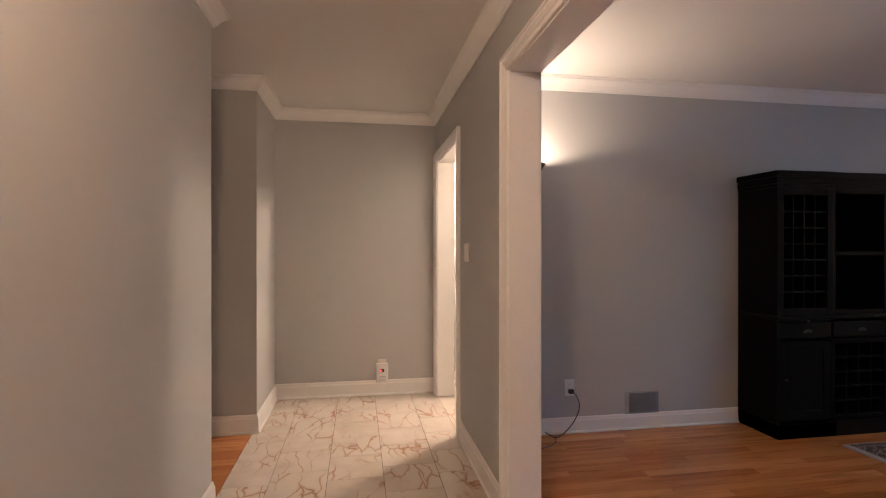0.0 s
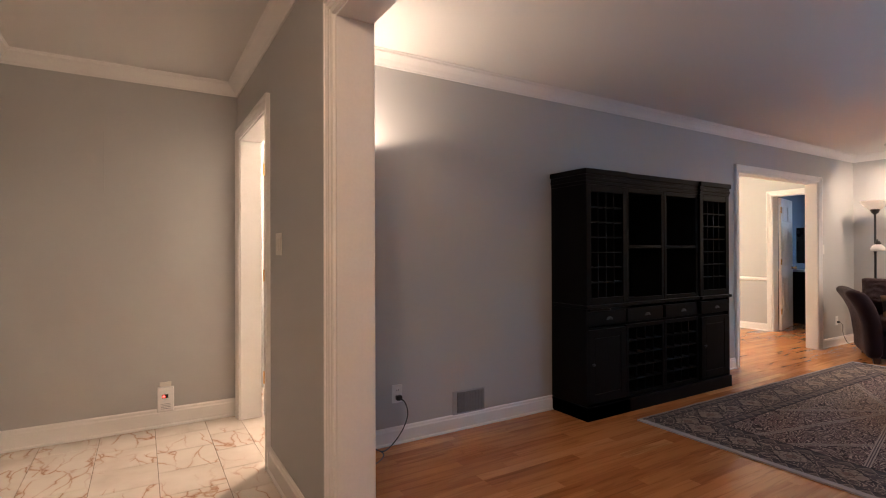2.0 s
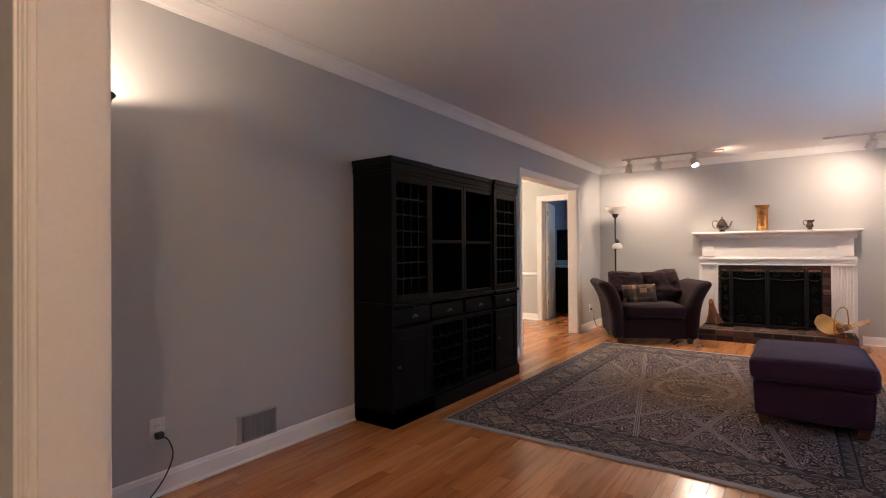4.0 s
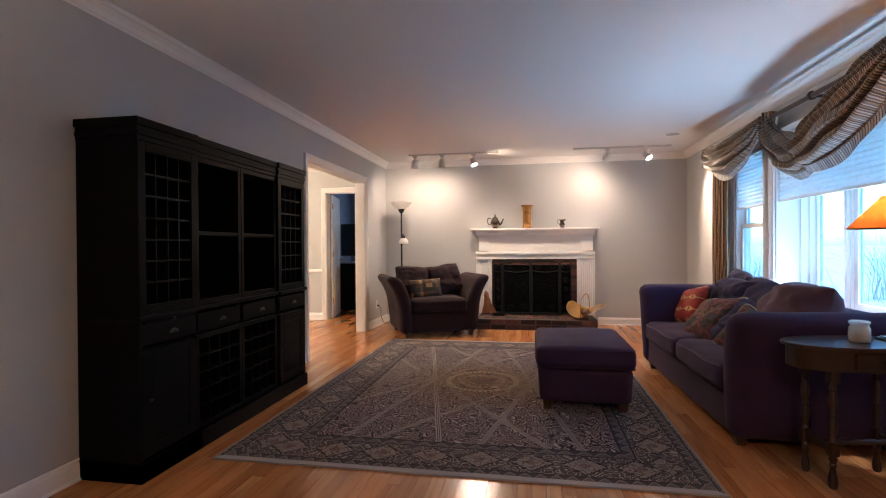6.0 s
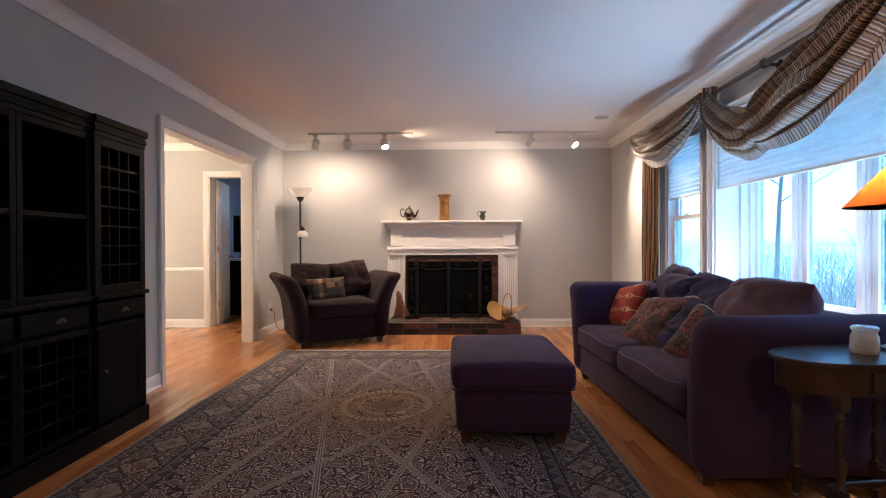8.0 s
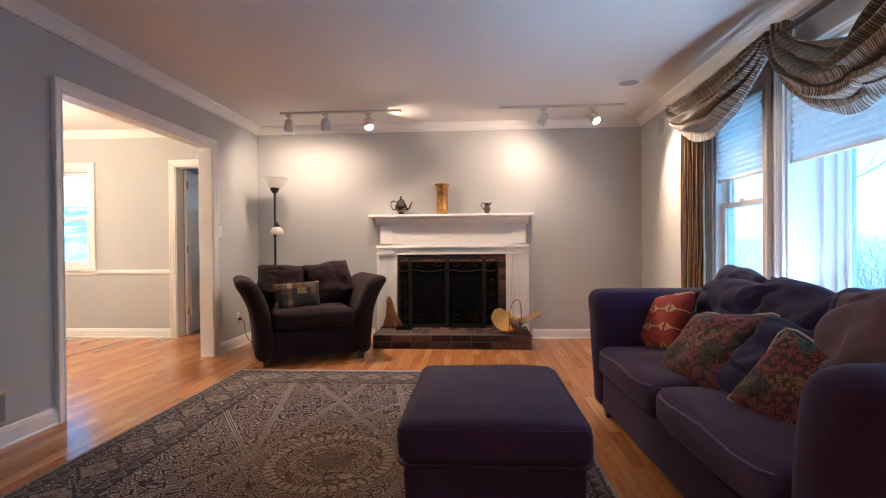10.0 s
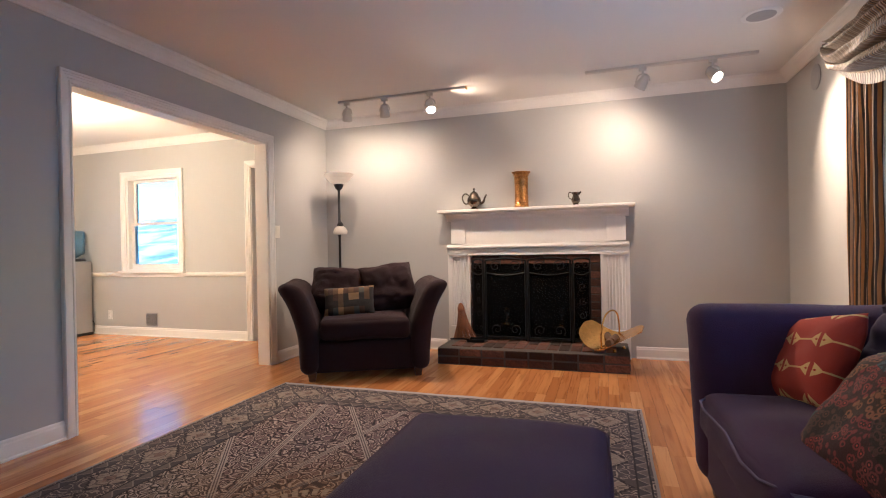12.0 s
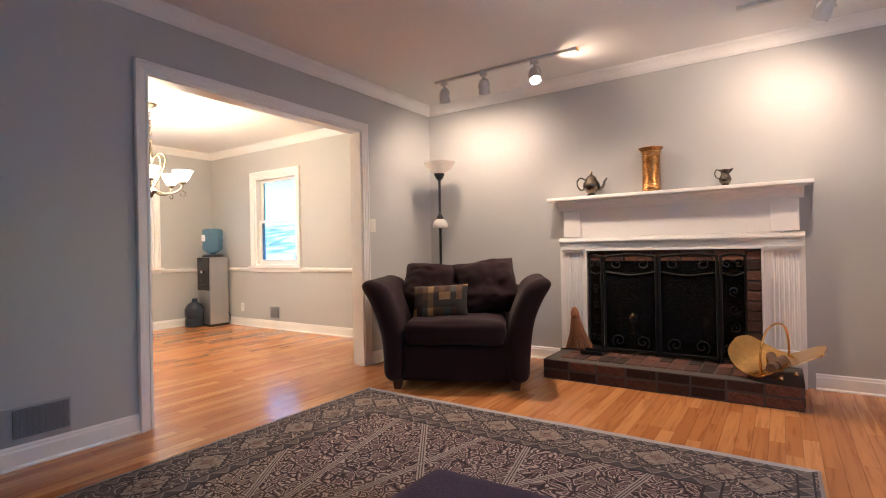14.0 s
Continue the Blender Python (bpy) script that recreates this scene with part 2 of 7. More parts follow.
def translucent(name, colour, through_part, glow=0.0, glow_colour=(1, 1, 1)):
    m = bpy.data.materials.new(name)
    m.use_nodes = True
    n, l = m.node_tree.nodes, m.node_tree.links
    out = n["Material Output"]
    n.remove(n["Principled BSDF"])
    di, tl, mx = n.new("ShaderNodeBsdfDiffuse"), n.new("ShaderNodeBsdfTranslucent"), n.new("ShaderNodeMixShader")
    tc, nz, rp = n.new("ShaderNodeTexCoord"), n.new("ShaderNodeTexNoise"), n.new("ShaderNodeMapRange")
    nz.inputs["Scale"].default_value = 30
    l.new(tc.outputs["Object"], nz.inputs["Vector"])
    rp.inputs["To Min"].default_value, rp.inputs["To Max"].default_value = 0.9, 1.08
    l.new(nz.outputs["Fac"], rp.inputs["Value"])
    sc = n.new("ShaderNodeVectorMath")
    sc.operation = "SCALE"
    sc.inputs[0].default_value = colour
    l.new(rp.outputs[0], sc.inputs["Scale"])
    l.new(sc.outputs[0], di.inputs["Color"])
    l.new(sc.outputs[0], tl.inputs["Color"])
    mx.inputs[0].default_value = through_part
    l.new(di.outputs[0], mx.inputs[1])
    l.new(tl.outputs[0], mx.inputs[2])
    surf = mx.outputs[0]
    if glow:
        em, ad = n.new("ShaderNodeEmission"), n.new("ShaderNodeAddShader")
        em.inputs["Color"].default_value, em.inputs["Strength"].default_value = (*glow_colour, 1), glow
        l.new(surf, ad.inputs[0])
        l.new(em.outputs[0], ad.inputs[1])
        surf = ad.outputs[0]
    l.new(surf, out.inputs["Surface"])
    return m


BLIND = translucent("pleated_shade_fabric", (0.80, 0.83, 0.84), 0.42)
FROST = translucent("frosted_glass_bowl", (0.88, 0.86, 0.83), 0.5)
LAMPSHADE = translucent("orange_lampshade", (0.85, 0.42, 0.10), 0.6)
LITGLASS = translucent("lit_opal_glass", (0.85, 0.82, 0.76), 0.4, 0.9, (1.0, 0.80, 0.56))
BULB = translucent("glowing_bulb", (0.9, 0.9, 0.9), 0.2, 3.2, (1.0, 0.82, 0.60))


def make_rug():
    m = material("woven_rug", (0.2, 0.18, 0.17), 0.95, spec=0.15)
    n, l, b = nodes_of(m)
    tc = n.new("ShaderNodeTexCoord")
    sep = n.new("ShaderNodeSeparateXYZ")
    l.new(tc.outputs["Object"], sep.inputs[0])

    def op(kind, a, c=None, d=None):
        q = n.new("ShaderNodeMath")
        q.operation = kind
        for i, v in enumerate((a, c, d)):
            if v is None:
                continue
            if isinstance(v, (int, float)):
                q.inputs[i].default_value = v
            else:
                l.new(v, q.inputs[i])
        return q.outputs[0]

    def mixc(f, a, c):
        q = n.new("ShaderNodeMix")
        q.data_type = "RGBA"
        for key, v in (("Factor", f), ("A", a), ("B", c)):
            if isinstance(v, tuple):
                q.inputs[key].default_value = (*v, 1)
            elif isinstance(v, (int, float)):
                q.inputs[key].default_value = v
            else:
                l.new(v, q.inputs[key])
        return q.outputs["Result"]

    x, y = sep.outputs[0], sep.outputs[1]
    ax, ay = op("ABSOLUTE", x), op("ABSOLUTE", y)
    d = op("MINIMUM", op("SUBTRACT", RUG_X / 2, ax), op("SUBTRACT", RUG_Y / 2, ay))
    # curling floral figure
    nz = n.new("ShaderNodeTexNoise")
    nz.inputs["Scale"].default_value = 8
    l.new(tc.outputs["Object"], nz.inputs["Vector"])
    wv = n.new("ShaderNodeVectorMath")
    wv.operation = "MULTIPLY_ADD"
    wv.inputs[1].default_value = (0.10, 0.10, 0)
    l.new(nz.outputs["Color"], wv.inputs[0])
    l.new(tc.outputs["Object"], wv.inputs[2])
    v1, v2 = n.new("ShaderNodeTexVoronoi"), n.new("ShaderNodeTexVoronoi")
    v1.feature = "DISTANCE_TO_EDGE"
    v1.inputs["Scale"].default_value, v2.inputs["Scale"].default_value = 19, 27
    l.new(wv.outputs[0], v1.inputs["Vector"])
    l.new(wv.outputs[0], v2.inputs["Vector"])
    curl = op("LESS_THAN", op("ABSOLUTE", op("SUBTRACT", v1.outputs["Distance"], 0.14)), 0.040)
    edge = op("LESS_THAN", op("ABSOLUTE", op("SUBTRACT", v1.outputs["Distance"], 0.205)), 0.025)
    vine = op("LESS_THAN", v1.outputs["Distance"], 0.04)
    dot = op("LESS_THAN", v2.outputs["Distance"], 0.17)
    ring = op("LESS_THAN", op("ABSOLUTE", op("SUBTRACT", v2.outputs["Distance"], 0.30)), 0.06)

    # light double lines that cross over the field, the same in all four quarters
    def side(start, slope):
        return op("DIVIDE", op("SUBTRACT", ay, op("MULTIPLY_ADD", ax, slope, start)), math.hypot(1, slope))

    rows = [side(0.41, 0.21), side(0.41, -0.21), side(0.42, 0.68), side(0.42, -0.68), side(-0.42, 0.68)]
    near, cell = 9.0, 0.0
    for row, weight in zip(rows, (0.37, 0.61, 0.23, 0.47, 0.13)):
        near = op("MINIMUM", op("ABSOLUTE", row), near)
        cell = op("MULTIPLY_ADD", op("GREATER_THAN", row, 0.0), weight, cell)
    line = op("LESS_THAN", near, 0.016)
    core = op("LESS_THAN", op("ABSOLUTE", op("SUBTRACT", near, 0.006)), 0.003)
    ground = ramp(n, ((0.0, (0.110, 0.072, 0.078)), (0.22, (0.095, 0.060, 0.058)), (0.42, (0.125, 0.080, 0.084)), (0.60, (0.034, 0.032, 0.044)), (0.74, (0.160, 0.120, 0.100)), (0.88, (0.045, 0.040, 0.052))), "CONSTANT")
    l.new(op("FRACT", cell), ground.inputs["Fac"])
    col = mixc(op("MULTIPLY", curl, 0.9), ground.outputs["Color"], (0.40, 0.32, 0.28))
    col = mixc(op("MULTIPLY", edge, 0.9), col, (0.016, 0.012, 0.017))
    col = mixc(vine, col, (0.014, 0.011, 0.016))
    col = mixc(op("MULTIPLY", dot, 0.85), col, (0.44, 0.35, 0.30))
    col = mixc(op("MULTIPLY", ring, 0.9), col, (0.018, 0.011, 0.015))
    col = mixc(op("MULTIPLY", line, 0.9), col, (0.34, 0.29, 0.26))
    col = mixc(core, col, (0.07, 0.055, 0.06))
    # round medallion with a pale beaded ring in a golden brown halo
    rr = op("SQRT", op("ADD", op("POWER", op("DIVIDE", x, 0.30), 2), op("POWER", op("DIVIDE", y, 0.29), 2)))
    halo = op("MAXIMUM", op("SUBTRACT", 1.0, op("MULTIPLY", rr, 0.36)), 0.0)
    glow = mixc(op("MULTIPLY", op("MAXIMUM", curl, dot), 0.6), (0.115, 0.058, 0.026), (0.33, 0.21, 0.11))
    glow = mixc(op("MULTIPLY", op("MAXIMUM", vine, ring), 0.8), glow, (0.030, 0.018, 0.014))
    col = mixc(op("MINIMUM", op("MULTIPLY", halo, 1.35), 0.85), col, glow)
    bead = op("GREATER_THAN", op("SINE", op("MULTIPLY", op("ARCTAN2", y, x), 44)), -0.3)
    col = mixc(op("MULTIPLY", op("LESS_THAN", op("ABSOLUTE", op("SUBTRACT", rr, 1.0)), 0.085), op("MULTIPLY", bead, 0.75)), col, (0.27, 0.20, 0.13))
    col = mixc(op("MULTIPLY", op("LESS_THAN", op("ABSOLUTE", op("SUBTRACT", rr, 0.62)), 0.05), op("MULTIPLY", bead, 0.6)), col, (0.24, 0.18, 0.12))
    col = mixc(op("MULTIPLY", op("LESS_THAN", rr, 0.36), 0.6), col, (0.07, 0.04, 0.03))
    # border: diamonds on a pale band between dark guard stripes
    end = op("LESS_THAN", op("SUBTRACT", RUG_X / 2, ax), op("SUBTRACT", RUG_Y / 2, ay))
    run = op("ADD", op("MULTIPLY", end, y), op("MULTIPLY", op("SUBTRACT", 1.0, end), x))
    step = op("DIVIDE", run, 0.275)
    across = op("DIVIDE", op("ABSOLUTE", op("SUBTRACT", d, 0.215)), 0.125)
    dia = op("ADD", op("MULTIPLY", op("ABSOLUTE", op("SUBTRACT", op("FRACT", step), 0.5)), 2.0), across)
    odd = op("LESS_THAN", op("FRACT", op("MULTIPLY", op("FLOOR", step), 0.5)), 0.25)
    speck = op("LESS_THAN", v2.outputs["Distance"], 0.22)
    pale = mixc(op("MULTIPLY", op("MAXIMUM", speck, vine), op("MULTIPLY_ADD", odd, 0.35, 0.6)), (0.26, 0.21, 0.175), (0.035, 0.026, 0.03))
    pale = mixc(op("LESS_THAN", dia, 0.28), pale, mixc(ring, (0.16, 0.10, 0.085), (0.03, 0.022, 0.026)))
    band = mixc(op("MULTIPLY", op("MAXIMUM", curl, dot), 0.75), (0.060, 0.048, 0.052), (0.36, 0.29, 0.24))
    band = mixc(op("MULTIPLY", edge, 0.8), band, (0.026, 0.022, 0.030))
    band = mixc(op("MULTIPLY", op("LESS_THAN", dia, 0.80), 0.75), band, pale)
    saw = op("MULTIPLY", op("SINE", op("MULTIPLY", op("SUBTRACT", run, op("MULTIPLY", d, 0.4)), 210)), 0.05)
    band = mixc(op("LESS_THAN", op("ABSOLUTE", op("SUBTRACT", op("ADD", dia, saw), 0.86)), 0.055), band, (0.020, 0.017, 0.024))

    def guard(mid, half, pitch):
        zig = op("MULTIPLY", op("ABSOLUTE", op("SUBTRACT", op("FRACT", op("MULTIPLY", run, pitch)), 0.5)), 4 * half)
        off = op("SUBTRACT", op("SUBTRACT", d, mid - half), zig)
        tone = mixc(op("MULTIPLY", op("LESS_THAN", off, 0.0), op("SUBTRACT", 1.0, op("MULTIPLY", dot, 0.9))), (0.045, 0.038, 0.046), (0.105, 0.085, 0.080))
        tone = mixc(op("LESS_THAN", op("ABSOLUTE", off), 0.005), tone, (0.20, 0.165, 0.15))
        return op("LESS_THAN", op("ABSOLUTE", op("SUBTRACT", d, mid)), half), tone

    for mid, half, pitch in ((0.058, 0.026, 13.0), (0.372, 0.030, 10.0)):
        on, tone = guard(mid, half, pitch)
        band = mixc(on, band, tone)
    for at, half in ((0.030, 0.004), (0.087, 0.004), (0.340, 0.005), (0.404, 0.006)):
        band = mixc(op("LESS_THAN", op("ABSOLUTE", op("SUBTRACT", d, at)), half), band, (0.020, 0.018, 0.024))
    col = mixc(op("LESS_THAN", d, 0.410), col, band)
    col = mixc(op("LESS_THAN", d, 0.014), col, (0.24, 0.20, 0.18))
    col = mixc(op("MULTIPLY", op("LESS_THAN", d, 0.040), end), col, (0.34, 0.32, 0.33))
    # worn patches
    wn2 = n.new("ShaderNodeTexNoise")
    wn2.inputs["Scale"].default_value, wn2.inputs["Detail"].default_value = 1.6, 4
    l.new(tc.outputs["Object"], wn2.inputs["Vector"])
    wr = n.new("ShaderNodeMapRange")
    wr.inputs["From Min"].default_value, wr.inputs["From Max"].default_value = 0.3, 0.7
    wr.inputs["To Min"].default_value, wr.inputs["To Max"].default_value = 0.0, 0.08
    l.new(wn2.outputs["Fac"], wr.inputs["Value"])
    col = mixc(wr.outputs[0], col, (0.19, 0.165, 0.15))
    dk = n.new("ShaderNodeGamma")
    dk.inputs["Gamma"].default_value = 0.92
    l.new(col, dk.inputs["Color"])
    l.new(dk.outputs[0], b.inputs["Base Color"])
    f = n.new("ShaderNodeTexNoise")
    f.inputs["Scale"].default_value = 300
    l.new(tc.outputs["Object"], f.inputs["Vector"])
    bp = n.new("ShaderNodeBump")
    bp.inputs["Strength"].default_value, bp.inputs["Distance"].default_value = 0.5, 0.003
    l.new(f.outputs["Fac"], bp.inputs["Height"])
    l.new(bp.outputs[0], b.inputs["Normal"])
    return m


RUG_X, RUG_Y = 3.56, 2.62
RUG = make_rug()

# ---------------------------------------------------------------- building helpers


def part(name, bm, mat, parent=None, label="", smooth=False, m=None):
    """Links a bmesh as one mesh object, under a thing or a part."""
    me = bpy.data.meshes.new(name)
    if smooth:
        for f in bm.faces:
            f.smooth = True
    bmesh.ops.recalc_face_normals(bm, faces=bm.faces)
    bm.to_mesh(me)
    bm.free()
    me.materials.append(mat)
    if smooth:
        me.set_sharp_from_angle(angle=radians(40))
    ob = new(name, me)
    if parent:
        ob.parent = parent
    if m:
        ob.matrix_basis = m
    if label:
        ob["label"] = label
    return ob


def thing(name, m, label, category, group="", kind=""):
    ob = new(name)
    ob.matrix_basis = m
    ob.empty_display_size = 0.1
    return tagged(ob, label, category, group, kind)


def box(bm, x0, x1, y0, y1, z0, z1, bevel=0.0, seg=2, m=None):
    t = Matrix.Translation(((x0 + x1) / 2, (y0 + y1) / 2, (z0 + z1) / 2)) @ Matrix.Diagonal((abs(x1 - x0), abs(y1 - y0), abs(z1 - z0), 1))
    made = bmesh.ops.create_cube(bm, size=1, matrix=(m or Matrix()) @ t)["verts"]
    if bevel:
        edges = {e for v in made for e in v.link_edges}
        bmesh.ops.bevel(bm, geom=list(edges), offset=bevel, segments=seg, profile=0.5, affect="EDGES", clamp_overlap=True)
    return bm


def boxes(rows, bevel=0.0, seg=2):
    bm = bmesh.new()
    for r in rows:
        box(bm, *r, bevel=bevel, seg=seg)
    return bm


def lathe(bm, profile, seg=24, m=None, sx=1.0, sy=1.0):
    """Turns a profile of (radius, height) about the z axis."""
    m = m or Matrix()
    rings = []
    for r, z in profile:
        r = max(r, 1e-4)
        rings.append([bm.verts.new(m @ Vector((r * sx * math.cos(2 * math.pi * i / seg), r * sy * math.sin(2 * math.pi * i / seg), z))) for i in range(seg)])
    for a, b in zip(rings, rings[1:]):
        for i in range(seg):
            bm.faces.new((a[i], a[(i + 1) % seg], b[(i + 1) % seg], b[i]))
    if profile[0][0] > 1e-3:
        bm.faces.new(rings[0][::-1])
    if profile[-1][0] > 1e-3:
        bm.faces.new(rings[-1])
    return bm


def smooth_line(points, steps=6):
    """A Catmull-Rom line through the points."""
    p = [Vector(q) for q in points]
    p = [2 * p[0] - p[1], *p, 2 * p[-1] - p[-2]]
    out = []
    for i in range(1, len(p) - 2):
        for k in range(steps):
            t = k / steps
            a, b, c, d = p[i - 1], p[i], p[i + 1], p[i + 2]
            out.append(0.5 * (2 * b + (c - a) * t + (2 * a - 5 * b + 4 * c - d) * t * t + (3 * b - a - 3 * c + d) * t ** 3))
    out.append(p[-2])
    return out


def tube(bm, points, radius, seg=8, smooth_steps=0, taper=1.0):
    pts = smooth_line(points, smooth_steps) if smooth_steps else [Vector(q) for q in points]
    rings = []
    up = Vector((0.013, 0.021, 1))
    for i, p in enumerate(pts):
        d = (pts[min(i + 1, len(pts) - 1)] - pts[max(i - 1, 0)]).normalized()
        side = d.cross(up)
        if side.length < 0.05:
            side = d.cross(Vector((1, 0.02, 0)))
        side.normalize()
        other = d.cross(side)
        r = radius * (1 + (taper - 1) * i / max(1, len(pts) - 1))
        rings.append([bm.verts.new(p + r * (math.cos(2 * math.pi * k / seg) * side + math.sin(2 * math.pi * k / seg) * other)) for k in range(seg)])
    for a, b in zip(rings, rings[1:]):
        for k in range(seg):
            bm.faces.new((a[k], a[(k + 1) % seg], b[(k + 1) % seg], b[k]))
    bm.faces.new(rings[0][::-1])
    bm.faces.new(rings[-1])
    return bm


def soft(bm, sx, sy, sz, r, centre=(0, 0, 0), n=12, puff=0.0, wrinkle=0.0, freq=5.0, seed=0.0, shape=None, m=None):
    """A padded block: round edges, a swelling top and shallow creases."""
    half = Vector((sx / 2, sy / 2, sz / 2))
    r = min(r, min(half) * 0.98)
    ids = {}

    def vert(i, j, k):
        if (i, j, k) not in ids:
            u = [math.sin(math.pi / 2 * (2 * a / n - 1)) for a in (i, j, k)]
            p = Vector((u[0] * half.x, u[1] * half.y, u[2] * half.z))
            inner = Vector([max(-half[a] + r, min(half[a] - r, p[a])) for a in range(3)])
            d = p - inner
            if d.length > 1e-6:
                p = inner + d.normalized() * r
            if puff:
                p.z += puff * (1 - u[0] ** 2) * (1 - u[1] ** 2) * (1 if u[2] > 0 else -0.3)
                p.y += 0.5 * puff * (1 - u[0] ** 2) * (1 - u[2] ** 2) * u[1]
            if wrinkle:
                q = Vector((p.x * freq + seed, p.y * freq, p.z * freq))
                p += wrinkle * Vector((noise.noise(q), noise.noise(q + Vector((9, 3, 1))), noise.noise(q + Vector((2, 7, 5)))))
            if shape:
                p = shape(p)
            p = p + Vector(centre)
            ids[(i, j, k)] = bm.verts.new(m @ p if m else p)
        return ids[(i, j, k)]

    for a in range(n):
        for b in range(n):
            for q in (lambda s, t: (s, t, 0), lambda s, t: (s, t, n), lambda s, t: (s, 0, t), lambda s, t: (s, n, t), lambda s, t: (0, s, t), lambda s, t: (n, s, t)):
                bm.faces.new([vert(*q(*c)) for c in ((a, b), (a + 1, b), (a + 1, b + 1), (a, b + 1))])
    return bm


def cushion(bm, w, h, t, n=20, pinch=0.09, wrinkle=0.012, freq=6.0, seed=0.0, sag=0.0):
    """A loose cushion lying in the xy plane: thin seam all round, swollen middle, drawn-out corners."""
    grids = []
    for side in (1, -1):
        g = []
        for i in range(n + 1):
            row = []
            for j in range(n + 1):
                if side < 0 and (i in (0, n) or j in (0, n)):
                    row.append(grids[0][i][j])
                    continue
                u, v = math.sin(math.pi / 2 * (2 * i / n - 1)), math.sin(math.pi / 2 * (2 * j / n - 1))
                z = side * t / 2 * max(0.0, (1 - u ** 4) * (1 - v ** 4)) ** 0.55
                p = Vector((u * w / 2 * (1 - pinch * (1 - v * v)), v * h / 2 * (1 - pinch * (1 - u * u)), z))
                q = p * freq + Vector((seed, seed * 1.7, side * 3))
                p.z += wrinkle * noise.noise(q) * (1 - u ** 6) * (1 - v ** 6) + 0.4 * wrinkle * noise.noise(q * 2.7)
                crease = (1 - min(1.0, 3.2 * abs(noise.noise(q * 0.55 + Vector((u * 0.8, v * 1.6, 8)))))) ** 2
                p.z -= side * 0.55 * wrinkle * crease * (1 - u ** 6) * (1 - v ** 6)
                p.x += wrinkle * 0.6 * noise.noise(q + Vector((5, 1, 1)))
                p.y += wrinkle * 0.6 * noise.noise(q + Vector((1, 5, 1))) - sag * (u * u) * max(0.0, v)
                row.append(bm.verts.new(p))
            g.append(row)
        grids.append(g)
        for i in range(n):
            for j in range(n):
                bm.faces.new((g[i][j], g[i + 1][j], g[i + 1][j + 1], g[i][j + 1]))
    return bm


def moulding(bm, profile, p0, p1, normal, m0=0, m1=0):
    """Sweeps a profile of (out from the wall, height) along a wall; m0, m1: 1 runs the end on, -1 cuts it back, by the offset."""
    p0, p1, nrm = Vector((*p0, 0)), Vector((*p1, 0)), Vector((*normal, 0))
    d = (p1 - p0).normalized()
    a = [bm.verts.new(p0 + nrm * o - d * o * m0 + Vector((0, 0, z))) for o, z in profile]
    b = [bm.verts.new(p1 + nrm * o + d * o * m1 + Vector((0, 0, z))) for o, z in profile]
    k = len(profile)
    for i in range(k):
        bm.faces.new((a[i], a[(i + 1) % k], b[(i + 1) % k], b[i]))
    bm.faces.new(a[::-1])
    bm.faces.new(b)
    return bm


CROWN = [(0, CEIL - 0.088), (0.010, CEIL - 0.088), (0.014, CEIL - 0.078), (0.020, CEIL - 0.074), (0.034, CEIL - 0.050), (0.052, CEIL - 0.030), (0.066, CEIL - 0.020), (0.068, CEIL - 0.010), (0.074, CEIL - 0.004), (0.074, CEIL + 0.01), (0, CEIL + 0.01)]
BASE = [(0, 0.0), (0.024, 0.0), (0.024, 0.008), (0.016, 0.016), (0.014, 0.082), (0.010, 0.090), (0.009, 0.100), (0.004, 0.108), (0, 0.108)]
RAIL = [(0, 0.755), (0.012, 0.757), (0.022, 0.768), (0.024, 0.790), (0.016, 0.802), (0.008, 0.808), (0, 0.81)]


def structure(name, bm, mat, label, category, smooth=False):
    return tagged(part(name, bm, mat, smooth=smooth), label, category, "", "structure")

# ---------------------------------------------------------------- the shell


HX0, HX1 = -0.60, 0.80          # hall's side walls
LX0, LX1 = 0.94, 8.33           # living room, west and east
LY0, LY1 = -1.05, 3.37          # living room, south and north
TOP = CEIL + 0.02

structure("wall_west", boxes([(HX1, LX0, 2.28, 3.46, 0, TOP), (HX1, LX0, 3.46, 4.37, 2.04, TOP), (HX1, LX0, 4.37, 4.64, 0, TOP), (HX1, LX0, -0.35, 2.28, 2.096, TOP), (HX1, LX0, -1.9, -0.35, 0, TOP)]), WALL, "grey painted wall between hall and living room", "wall")
structure("wall_north", boxes([(LX0, 5.525, LY1, 3.49, 0, TOP), (5.525, 7.30, LY1, 3.49, 2.045, TOP), (7.30, 8.47, LY1, 3.49, 0, TOP)]), WALL, "grey painted wall with a wide cased doorway", "wall")
structure("wall_east", boxes([(LX1, 8.47, LY0 - 0.14, 0.56, 0, TOP), (LX1, 8.47, 0.56, 1.63, 0.90, TOP), (LX1, 8.47, 1.63, LY1, 0, TOP)]), WALL, "grey painted fireplace wall", "wall")
WX = (3.40, 5.72, 5.93, 6.62)   # picture window and side window in the south wall
SILL, HEAD = 0.60, 2.10
structure("wall_south", boxes([(LX0, WX[0], LY0 - 0.14, LY0, 0, TOP), (WX[0], WX[3], LY0 - 0.14, LY0, 0, SILL), (WX[0], WX[3], LY0 - 0.14, LY0, HEAD, TOP), (WX[1], WX[2], LY0 - 0.14, LY0, SILL, HEAD), (WX[3], LX1, LY0 - 0.14, LY0, 0, TOP)]), WALL, "grey painted window wall", "wall")
structure("wall_hall_side", boxes([(HX0 - 0.12, HX0, -1.9, 2.71, 0, TOP), (-3.2, HX0 - 0.12, 2.59, 2.71, 0, TOP)]), WALL, "grey painted hall wall ending at a passage", "wall")
